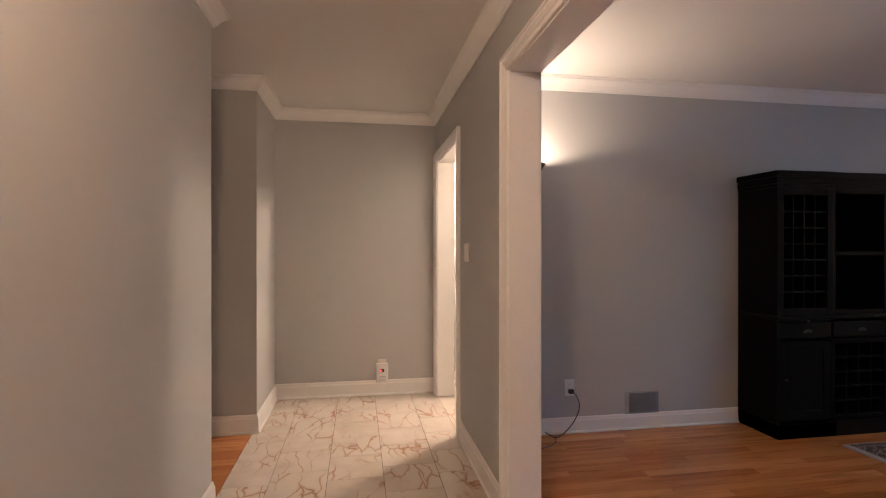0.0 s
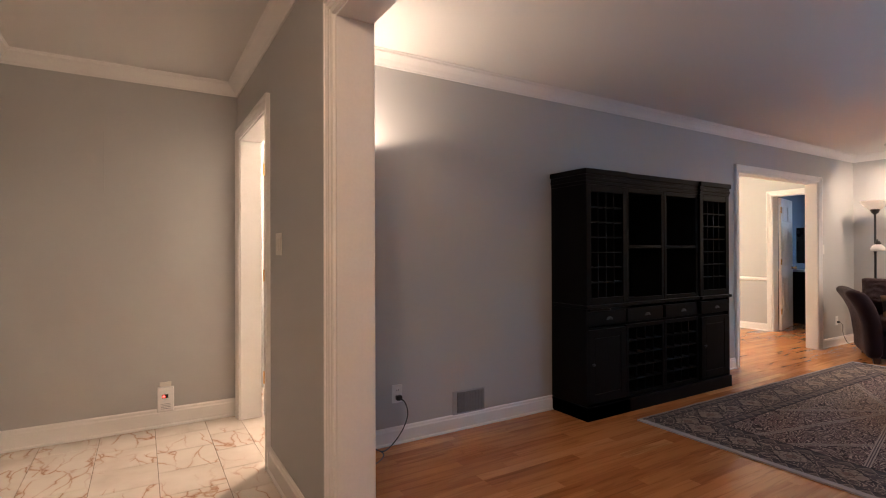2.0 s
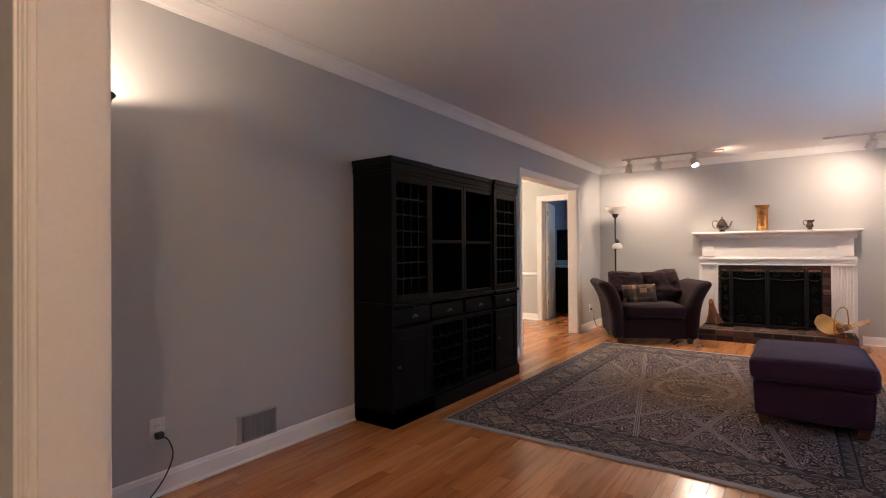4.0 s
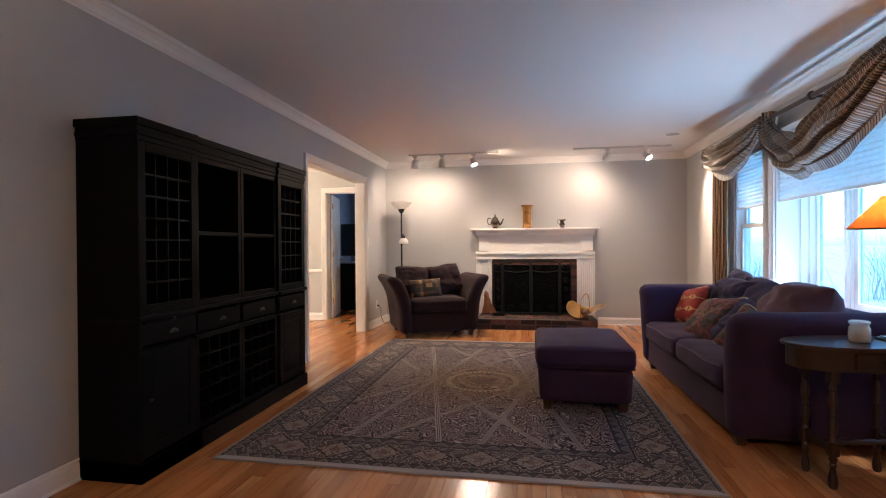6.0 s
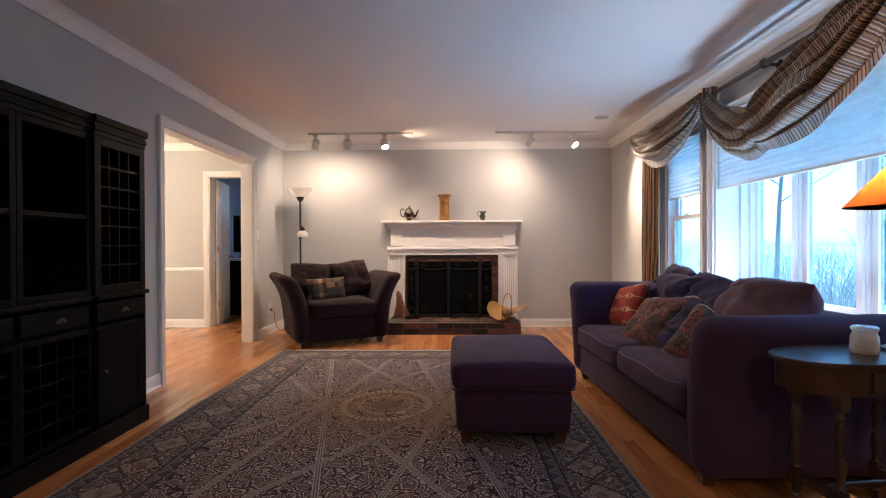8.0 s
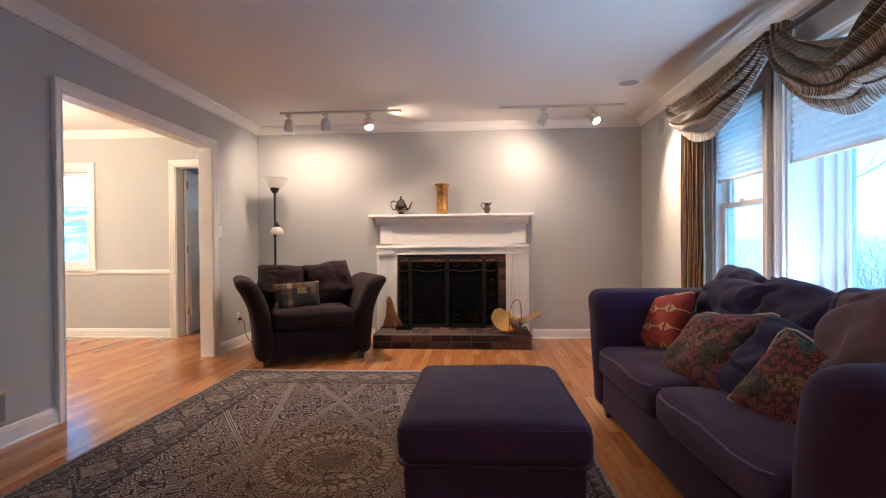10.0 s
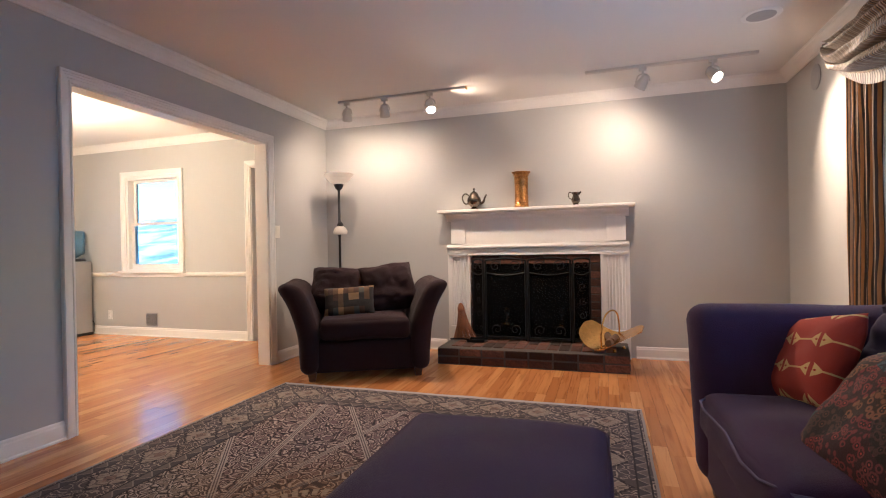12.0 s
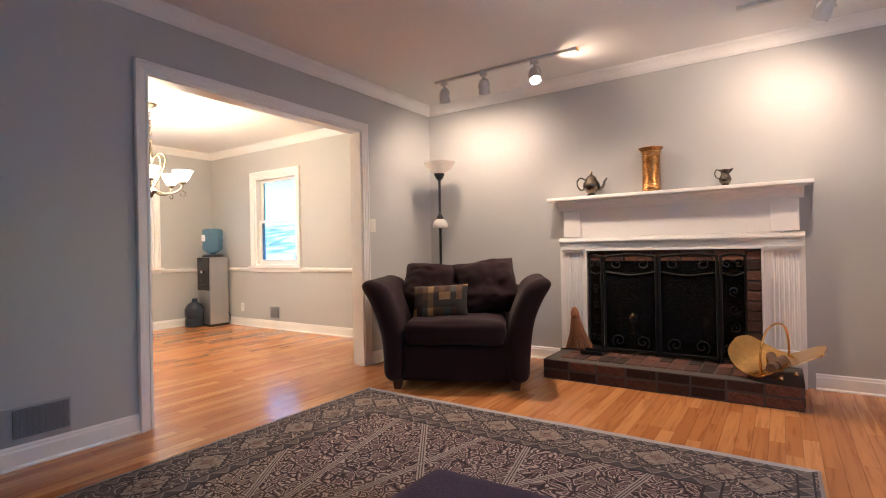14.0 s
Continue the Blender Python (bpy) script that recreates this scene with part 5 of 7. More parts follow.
def floral_print():
    """Patches of different ground colour, each filled with small ringed blossoms."""
    m = cell_fabric("dark_floral_print", ((0.0, (0.036, 0.014, 0.010)), (0.22, (0.10, 0.014, 0.014)), (0.42, (0.018, 0.045, 0.045)), (0.56, (0.11, 0.045, 0.020)), (0.74, (0.020, 0.040, 0.050)), (0.84, (0.09, 0.020, 0.020))), 8, 9, 0.7)
    n, l, b = nodes_of(m)
    base = b.inputs["Base Color"].links[0].from_socket
    tc, v, e = n.new("ShaderNodeTexCoord"), n.new("ShaderNodeTexVoronoi"), n.new("ShaderNodeTexVoronoi")
    v.inputs["Scale"].default_value, e.inputs["Scale"].default_value = 46, 46
    e.feature = "DISTANCE_TO_EDGE"
    for q in (v, e):
        l.new(tc.outputs["Object"], q.inputs["Vector"])
    rings = ramp(n, ((0.0, (3.2, 2.6, 1.9)), (0.14, (3.0, 2.4, 1.7)), (0.18, (0.25, 0.25, 0.25)), (0.30, (0.3, 0.3, 0.3)), (0.36, (1.7, 1.6, 1.5)), (0.52, (1.4, 1.3, 1.2)), (0.60, (0.3, 0.3, 0.3))))
    l.new(v.outputs["Distance"], rings.inputs["Fac"])
    mix = n.new("ShaderNodeMix")
    mix.data_type, mix.blend_type, mix.clamp_result = "RGBA", "MULTIPLY", False
    mix.inputs["Factor"].default_value = 1.0
    l.new(base, mix.inputs["A"])
    l.new(rings.outputs["Color"], mix.inputs["B"])
    l.new(mix.outputs["Result"], b.inputs["Base Color"])
    return m


FLORAL = floral_print()
CHECK = cell_fabric("brown_patchwork_chenille", ((0.0, (0.016, 0.012, 0.011)), (0.28, (0.085, 0.045, 0.02)), (0.44, (0.24, 0.14, 0.06)), (0.66, (0.05, 0.022, 0.013)), (0.84, (0.05, 0.05, 0.045))), 23, 17)
CREAM = material("cream_piping", (0.45, 0.38, 0.28), 0.8)
loose("throw_pillow", pose(5.66, -0.30, 0.595, 0, 0, 190) @ pose(0, 0, 0, 66, -10, 0), 0.50, 0.36, 0.15, IKAT, "red cotton throw pillow with cream hourglass figures", 1.0, 0.008, 0.06)
loose("throw_pillow", pose(4.98, -0.28, 0.565, 0, 0, 188) @ pose(0, 0, 0, 52, -7, 0), 0.56, 0.42, 0.18, FLORAL, "dark floral throw pillow lying on the sofa seat", 5.0, 0.014, 0.06, piped=CREAM)
loose("throw_pillow", pose(4.36, -0.30, 0.555, 0, 0, 196) @ pose(0, 0, 0, 56, 16, 0), 0.40, 0.34, 0.14, FLORAL, "smaller floral throw pillow tucked behind another", 9.0, 0.012, 0.06, piped=CREAM)


def armchair(m):
    """The front faces -y."""
    s = thing("armchair", m, "dark plum upholstered armchair with wide flared arms", "armchair")
    part("base", soft(bmesh.new(), 0.86, 0.78, 0.26, 0.03, (0, 0.02, 0.185), 12, 0, 0.004, 4), MAROON, s, smooth=True)
    part("seat_cushion", soft(bmesh.new(), 0.72, 0.72, 0.17, 0.05, (0, -0.07, 0.405), 20, 0.025, 0.008, 5, 2), MAROON, s, smooth=True)
    part("backrest", soft(bmesh.new(), 0.88, 0.20, 0.58, 0.08, (0, 0.36, 0.41), 16, 0, 0.008, 4, 5, lambda p: Vector((p.x * (1 + 0.30 * (p.z + 0.3)), p.y + 0.12 * (p.z + 0.3), p.z))), MAROON, s, smooth=True)
    for sd in (-1, 1):
        arm = flared_arm(0.15, 0.86, 0.73, 0.055, 0.185, 7.0 * sd, 0.0)
        bmesh.ops.transform(arm, matrix=Matrix.Translation((sd * 0.445, 0.0, 0)) @ Matrix.Diagonal((sd, 1, 1, 1)), verts=arm.verts)
        a = part("arm", arm, MAROON, s, smooth=True)
    for x in (-0.425, 0.425):
        for y in (-0.35, 0.35):
            wood_foot(s, x, y, 0.07)
    for i, x in enumerate((-0.235, 0.225)):
        b = part("back_cushion", cushion(bmesh.new(), 0.50, 0.46, 0.27, 34, 0.07, 0.030, 6, 11.0 * i + 2, (0.03, 0.0)[i]), MAROON, s, smooth=True)
        b.matrix_basis = pose(x, 0.13 - 0.05 * i, 0.685 + 0.012 * i, 64, (4, -7)[i], (-10, 12)[i])
    return s


CHAIR = pose(7.41, 2.455, 0, 0, 0, -63)
armchair(CHAIR)
loose("throw_pillow", CHAIR @ pose(-0.13, -0.14, 0.60, 66, -3, -4), 0.43, 0.27, 0.13, CHECK, "brown and black patchwork throw pillow on the armchair", 4.0, 0.008, 0.05)

# ---------------------------------------------------------------- fireplace
MY0, MY1, BX = 0.205, 1.96, LX1 - 0.001
mant = thing("fireplace_mantel", pose(0, 0, 0), "white painted wooden mantelpiece with fluted pilasters", "mantelpiece")
part("shelf", boxes([(BX - 0.175, BX, MY0 - 0.04, MY1 + 0.06, 1.392, 1.42)], 0.006, 3), TRIM, mant)
bed = bmesh.new()
BEDP = [(0.0, 1.31), (0.072, 1.31), (0.074, 1.325), (0.085, 1.345), (0.11, 1.366), (0.135, 1.376), (0.142, 1.3915), (0.0, 1.3915)]
moulding(bed, BEDP, (BX, MY0 + 0.012), (BX, MY1 - 0.012), (-1, 0), 0, 0)
part("bed_moulding", bed, TRIM, mant)
part("frieze", boxes([(BX - 0.07, BX, MY0 + 0.13, MY1 - 0.13, 1.08, 1.31)], 0.002), TRIM, mant)
rail = bmesh.new()
for x, z0, z1 in ((0.082, 1.030, 1.042), (0.094, 1.042, 1.056), (0.088, 1.056, 1.066), (0.076, 1.066, 1.078)):
    box(rail, BX - x, BX, MY0 + 0.012, MY1 - 0.012, z0, z1, 0.002)
part("architrave", rail, TRIM, mant)
part("lintel", boxes([(BX - 0.066, BX, MY0 + 0.20, MY1 - 0.20, 0.985, 1.0295)], 0.002), TRIM, mant)
part("inner_bead", boxes([(BX - 0.075, BX, MY0 + 0.265, MY1 - 0.248, 0.965, 0.9845), (BX - 0.075, BX, MY0 + 0.2525, MY0 + 0.2645, 0.15, 0.9845), (BX - 0.075, BX, MY1 - 0.2475, MY1 - 0.2365, 0.15, 0.9845)], 0.002), TRIM, mant)
for y0, y1 in ((MY0 + 0.012, MY0 + 0.252), (MY1 - 0.236, MY1 - 0.012)):
    leg = part("pilaster", boxes([(BX - 0.062, BX, y0, y1, 0.0 if y0 < 1 else 0.0, 1.0295)], 0.002), TRIM, mant)
    part("upper_block", boxes([(BX - 0.085, BX - 0.0725, y0 + 0.03, y1 - 0.045, 1.085, 1.305)], 0.003), TRIM, leg)
    part("plinth_block", boxes([(BX - 0.088, BX - 0.0625, y0 + 0.02, y1 - 0.03, 0.152, 0.262)], 0.003), TRIM, leg)
    part("cap", boxes([(BX - 0.088, BX - 0.0625, y0 + 0.02, y1 - 0.03, 0.955, 0.972), (BX - 0.095, BX - 0.0625, y0 + 0.015, y1 - 0.025, 0.973, 0.985)], 0.002), TRIM, leg)
    k = 6
    fw = (y1 - y0 - 0.07) / k
    for i in range(k):
        yc = y0 + 0.03 + (i + 0.5) * fw
        rod = bmesh.new()
        lathe(rod, [(fw * 0.32, 0.275), (fw * 0.32, 0.945)], 10, Matrix.Translation((BX - 0.0635, yc, 0)))
        part("reed", rod, TRIM, leg, smooth=True)
structure("firebox", boxes([(LX1 + 0.02, 8.95, 0.44, 0.56, 0.0, 1.0), (LX1 + 0.02, 8.95, 1.63, 1.75, 0.0, 1.0), (8.90, 9.0, 0.44, 1.75, 0.0, 1.0), (LX1 + 0.02, 9.0, 0.44, 1.75, 0.90, 1.0), (LX1 + 0.02, 9.0, 0.56, 1.63, 0.0, 0.15)]), SOOT, "soot-blackened firebox", "firebox")

hearth = thing("brick_hearth", pose(0, 0, 0), "low raised hearth of worn clinker bricks", "hearth")
HY0, HY1, HX = 0.245, 1.89, 7.70
part("mortar_bed", boxes([(HX + 0.006, LX1, HY0 + 0.006, HY1 - 0.006, 0.0, 0.145)]), MORTAR, hearth)
rnd = random.Random(5)


def brick_mesh(sx, sy, sz, seed):
    bm = bmesh.new()
    box(bm, -sx / 2, sx / 2, -sy / 2, sy / 2, -sz / 2, sz / 2, 0.004, 1)
    for v in bm.verts:
        v.co += Vector((noise.noise(v.co * 30 + Vector((seed, 0, 0))), noise.noise(v.co * 30 + Vector((0, seed, 0))), noise.noise(v.co * 30 + Vector((0, 0, seed))))) * 0.002
    me = bpy.data.meshes.new("brick")
    bm.to_mesh(me)
    bm.free()
    me.materials.append(BRICK)
    return me


def lay(parent, meshes, x, y, z, turn=0):
    b = new("brick", rnd.choice(meshes))
    b.parent = parent
    b.matrix_basis = pose(x, y, z, rnd.uniform(-0.6, 0.6), rnd.uniform(-0.6, 0.6), turn + rnd.uniform(-0.6, 0.6))
    return b


STRETCH = [brick_mesh(0.095, 0.192, 0.060, s) for s in (1, 2, 3)]
ROWLOCK = [brick_mesh(0.192, 0.086, 0.055, s) for s in (4, 5, 6)]
for row, z in enumerate((0.038, 0.112)):
    k = 8
    step = (HY1 - HY0) / k
    for i in range(k):
        lay(hearth, STRETCH, HX + 0.048, HY0 + (i + 0.5) * step + (0.0 if row else 0.0), z)
    for i in range(5):
        for yy in (HY0 + 0.048, HY1 - 0.048):
            if i:
                lay(hearth, STRETCH, HX + 0.10 + (i - 0.5) * 0.118, yy, z, 90)
for i in range(15):
    for j in range(2):
        lay(hearth, ROWLOCK, HX + 0.205 + j * 0.205, HY0 + 0.10 + (i + 0.5) * (HY1 - HY0 - 0.2) / 15, 0.124)
surround = thing("brick_surround", pose(0, 0, 0), "dark brick facing around the firebox opening", "brickwork")
part("mortar_back", boxes([(LX1 - 0.024, LX1 - 0.002, 0.472, 0.56, 0.15, 0.964), (LX1 - 0.024, LX1 - 0.002, 1.63, 1.7, 0.15, 0.964), (LX1 - 0.024, LX1 - 0.002, 0.56, 1.63, 0.87, 0.964)]), MORTAR, surround)
FACE = [brick_mesh(0.05, 0.088, 0.062, s) for s in (7, 8, 9)]
LONG = [brick_mesh(0.05, 0.20, 0.085, s) for s in (10, 11, 12)]
for i in range(11):
    for yy in (0.516, 1.666):
        lay(surround, FACE, LX1 - 0.026, yy, 0.19 + i * 0.0725)
for i in range(5):
    lay(surround, LONG, LX1 - 0.026, 0.67 + i * 0.212, 0.917)

# fire screen with two tall leaves and folded wings
MESH = bpy.data.materials.new("black_wire_mesh")
MESH.use_nodes = True
mn, ml = MESH.node_tree.nodes, MESH.node_tree.links
mtr, mmx, mw = mn.new("ShaderNodeBsdfTransparent"), mn.new("ShaderNodeMixShader"), mn.new("ShaderNodeTexNoise")
mw.inputs["Scale"].default_value = 12
mrr = mn.new("ShaderNodeMapRange")
mrr.inputs["To Min"].default_value, mrr.inputs["To Max"].default_value = 0.74, 0.86
mn["Principled BSDF"].inputs["Base Color"].default_value = (0.004, 0.004, 0.004, 1)
mn["Principled BSDF"].inputs["Specular IOR Level"].default_value = 0.05
mn["Principled BSDF"].inputs["Roughness"].default_value = 0.7
ml.new(mw.outputs["Fac"], mrr.inputs["Value"])
ml.new(mrr.outputs[0], mmx.inputs[0])
ml.new(mtr.outputs[0], mmx.inputs[1])
ml.new(mn["Principled BSDF"].outputs[0], mmx.inputs[2])
ml.new(mmx.outputs[0], mn["Material Output"].inputs["Surface"])


def spiral(c, r, turns, a0, s=1, n=16):
    out = []
    for i in range(n + 1):
        t = i / n
        a = a0 + s * turns * 2 * math.pi * t
        out.append((0, c[0] + r * (1 - 0.8 * t) * math.cos(a), c[1] + r * (1 - 0.8 * t) * math.sin(a)))
    return out


def screen_leaf(parent, m, w, h, arch):
    """A leaf in the local yz plane from y = 0 to w."""
    leaf = new("leaf")
    fr = bmesh.new()
    topline = [(0, w * t, h + arch * math.sin(math.pi * (0.15 + 0.7 * t))) for t in [i / 10 for i in range(11)]]
    tube(fr, [(0, 0, 0.0), (0, 0, topline[0][2])], 0.010, 8)
    tube(fr, [(0, w, 0.0), (0, w, topline[-1][2])], 0.010, 8)
    tube(fr, topline, 0.009, 8)
    tube(fr, [(0, 0, 0.03), (0, w, 0.03)], 0.008, 8)
    tube(fr, [(0, 0, h - 0.10), (0, w * 0.5, h - 0.125), (0, w, h - 0.10)], 0.006, 6, 5)
    bpy.data.objects.remove(leaf)
    leaf = part("leaf", fr, IRON, parent, smooth=True, m=m)
    r = min(w * 0.22, 0.055)
    for cy, cz, a, s in ((0.25 * w, h - 0.04, 0.3, 1), (0.75 * w, h - 0.04, 2.8, -1), (0.27 * w, 0.10, 4.0, -1), (0.73 * w, 0.10, 5.4, 1)):
        part("scroll", tube(bmesh.new(), spiral((cy, cz), r, 1.3, a, s), 0.0045, 6), IRON, leaf, smooth=True)
    if w < 0.25:
        for cz in (0.25, 0.38, 0.51):
            part("scroll", tube(bmesh.new(), spiral((0.45 * w, cz), r * 1.1, 1.2, cz * 9, 1), 0.0045, 6), IRON, leaf, smooth=True)
    part("wire_mesh", boxes([(0.003, 0.005, 0.008, w - 0.008, 0.035, h - 0.015)]), MESH, leaf)
    return leaf


fs = thing("fire_screen", pose(8.14, 0, 0.155), "black wrought iron fire screen with mesh leaves", "fire screen")
screen_leaf(fs, pose(0, 1.145, 0), 0.385, 0.745, 0.035)
screen_leaf(fs, pose(0, 0.735, 0), 0.385, 0.745, 0.035)
screen_leaf(fs, pose(0.0, 1.555, 0, 0, 0, -35), 0.15, 0.745, 0.03)
screen_leaf(fs, pose(0.06, 0.565, 0, 0, 0, 25), 0.16, 0.745, 0.03)
for y in (1.38, 0.84):
    an = thing("andiron", pose(8.42, y, 0.15), "brass-headed andiron inside the firebox", "andiron", "andirons")
    part("post", lathe(bmesh.new(), [(0.05, 0), (0.052, 0.012), (0.02, 0.03), (0.016, 0.08), (0.03, 0.10), (0.034, 0.12), (0.016, 0.14), (0.013, 0.20), (0.028, 0.225), (0.034, 0.25), (0.024, 0.275), (0.01, 0.285), (0.0, 0.30)], 18), BRASS, an, smooth=True)
    part("log_bar", boxes([(0.02, 0.36, -0.012, 0.012, 0.06, 0.085), (0.33, 0.36, -0.012, 0.012, 0, 0.06)]), IRON, an)

# straw whisk broom leaning at the left pilaster
broom = thing("hearth_broom", pose(8.12, 1.745, 0.157, 6, 8, 90), "reddish straw hearth broom leaning on the mantel", "broom")
bm = bmesh.new()
for i in range(90):
    a, b = rnd.uniform(-1, 1), rnd.uniform(-1, 1)
    tube(bm, [(0.115 * a, 0.028 * b, 0.0 + 0.01 * rnd.random()), (0.055 * a, 0.02 * b, 0.15), (0.03 * a, 0.014 * b, 0.27)], 0.004, 4)
part("bristles", bm, STRAW, broom)
part("binding", lathe(bmesh.new(), [(0.03, 0.262), (0.036, 0.268), (0.036, 0.30), (0.022, 0.33), (0.016, 0.345), (0.0, 0.35)], 16, sy=0.6), STRAW, broom, smooth=True)
shovel = thing("ash_shovel", pose(8.02, 1.73, 0.158, 0, 0, 0), "small black ash shovel lying on the hearth", "shovel")
bm = bmesh.new()
box(bm, -0.06, 0.06, -0.22, -0.05, 0, 0.004)
box(bm, -0.062, -0.058, -0.22, -0.05, 0.004, 0.025)
box(bm, 0.058, 0.062, -0.22, -0.05, 0.004, 0.025)
part("pan", bm, IRON, shovel)
bm = bmesh.new()
tube(bm, [(0, -0.05, 0.012), (0, 0.03, 0.02), (0, 0.13, 0.012)], 0.007, 8, 5)
part("grip", bm, IRON, shovel, smooth=True)

# brass log carrier with a hoop handle
bask = thing("log_holder", pose(7.92, 0.40, 0.152, 0, 0, -26), "polished brass log holder with a hoop handle", "log holder")
bm = bmesh.new()
n = 24
g = []
for i in range(n + 1):
    u = 2 * i / n - 1
    hw = 0.20 * math.sqrt(max(0.0, 1 - abs(u) ** 3.2)) + 0.01
    if u > 0:
        along, z = 0.23 * math.sin(1.25 * u), 0.022 + 0.23 * (1 - math.cos(1.25 * u))
    else:
        along, z = 0.29 * u, 0.022 + 0.125 * math.sin(abs(u) ** 1.3 * 1.45)
    g.append([bm.verts.new((hw * (2 * j / 10 - 1), along, z + 0.012 * (2 * j / 10 - 1) ** 2)) for j in range(11)])
for a, b in zip(g, g[1:]):
    for j in range(10):
        bm.faces.new((a[j], b[j], b[j + 1], a[j + 1]))
bmesh.ops.transform(bm, matrix=pose(0.0, 0.0, 0.036, 0, -13, 0), verts=bm.verts)
bmesh.ops.solidify(bm, geom=bm.faces[:], thickness=0.004)
part("tray", bm, BRASS, bask, smooth=True)
bm = bmesh.new()
tube(bm, [(-0.16, 0.0, 0.035), (-0.17, -0.005, 0.16), (-0.12, -0.012, 0.29), (0, -0.016, 0.335), (0.12, -0.012, 0.29), (0.17, -0.005, 0.16), (0.16, 0.0, 0.035)], 0.007, 10, 8)
part("handle", bm, BRASS, bask, smooth=True)
for x in (-0.09, 0.09):
    for y in (-0.08, 0.08):
        part("foot", lathe(bmesh.new(), [(0.012, 0), (0.014, 0.012), (0.008, 0.022)], 12, Matrix.Translation((x, y, 0))), BRASS, bask, smooth=True)
for k, (x, y, rz) in enumerate(((-0.02, 0.0, 78), (0.045, 0.02, 96))):
    lg = thing("log", pose(7.86 + x, 0.385 + y, 0.245 + 0.004 * k, 90, 0, rz), "short split log lying in the brass holder", "log", "logs")
    bm = bmesh.new()
    lathe(bm, [(0.0, -0.16), (0.028, -0.16), (0.031, -0.1), (0.029, 0.05), (0.031, 0.15), (0.0, 0.15)], 10)
    for v in bm.verts:
        v.co.xy *= 1 + 0.15 * noise.noise(v.co * 40)
    part("wood", bm, BARK, lg)

# on the mantel shelf
SH = 1.4205


def teapot(m):
    t = thing("teapot", m, "tarnished silver teapot on the mantel shelf", "teapot")
    part("body", lathe(bmesh.new(), [(0.036, 0), (0.038, 0.006), (0.028, 0.016), (0.034, 0.024), (0.058, 0.045), (0.066, 0.07), (0.060, 0.092), (0.044, 0.108), (0.040, 0.118)], 28), SILVER, t, smooth=True)
    part("lid", lathe(bmesh.new(), [(0.041, 0.1185), (0.036, 0.128), (0.022, 0.140), (0.009, 0.146), (0.007, 0.153), (0.012, 0.160), (0.008, 0.170), (0.0, 0.173)], 24), SILVER, t, smooth=True)
    bm = bmesh.new()
    tube(bm, [(0, -0.055, 0.045), (0, -0.088, 0.062), (0, -0.100, 0.092), (0, -0.118, 0.118)], 0.013, 10, 6, 0.5)
    part("spout", bm, SILVER, t, smooth=True)
    bm = bmesh.new()
    tube(bm, [(0, 0.045, 0.112), (0, 0.082, 0.128), (0, 0.108, 0.108), (0, 0.106, 0.075), (0, 0.085, 0.048), (0, 0.058, 0.048)], 0.0055, 8, 6)
    part("handle", bm, SILVER, t, smooth=True)
    return t


teapot(pose(8.24, 1.655, SH, 0, 0, 8) @ Matrix.Diagonal((1.1, 1.06, 1.24, 1)))
vase = thing("brass_vase", pose(8.24, 1.185, SH) @ Matrix.Diagonal((1.1, 1.1, 1.18, 1)), "tall embossed brass vase on the mantel shelf", "vase")
part("body", lathe(bmesh.new(), [(0.066, 0), (0.068, 0.008), (0.060, 0.018), (0.058, 0.14), (0.060, 0.25), (0.066, 0.268), (0.080, 0.282), (0.084, 0.288), (0.080, 0.288), (0.060, 0.27), (0.052, 0.20), (0.05, 0.02)], 36), EMBOSSED, vase, smooth=True)
for z, r in ((0.022, 0.0615), (0.045, 0.0605), (0.235, 0.0625), (0.262, 0.067)):
    part("ring", lathe(bmesh.new(), [(r - 0.004, z - 0.004), (r + 0.001, z - 0.002), (r + 0.001, z + 0.002), (r - 0.004, z + 0.004)], 36), BRASS, vase, smooth=True)
cr = thing("cream_jug", pose(8.24, 0.68, SH), "small silver cream jug on the mantel shelf", "jug")
part("body", lathe(bmesh.new(), [(0.028, 0), (0.030, 0.005), (0.022, 0.012), (0.036, 0.030), (0.041, 0.05), (0.034, 0.072), (0.026, 0.088), (0.030, 0.108), (0.037, 0.120), (0.034, 0.120), (0.022, 0.09), (0.03, 0.05), (0.02, 0.02)], 24), SILVER, cr, smooth=True)
bm = bmesh.new()
tube(bm, [(0, 0.026, 0.108), (0, 0.052, 0.124), (0, 0.066, 0.10), (0, 0.058, 0.07), (0, 0.036, 0.055)], 0.004, 8, 6)
part("handle", bm, SILVER, cr, smooth=True)
bm = bmesh.new()
tube(bm, [(0, -0.022, 0.100), (0, -0.036, 0.112), (0, -0.048, 0.126)], 0.012, 8, 4, 0.5)
part("lip", bm, SILVER, cr, smooth=True)

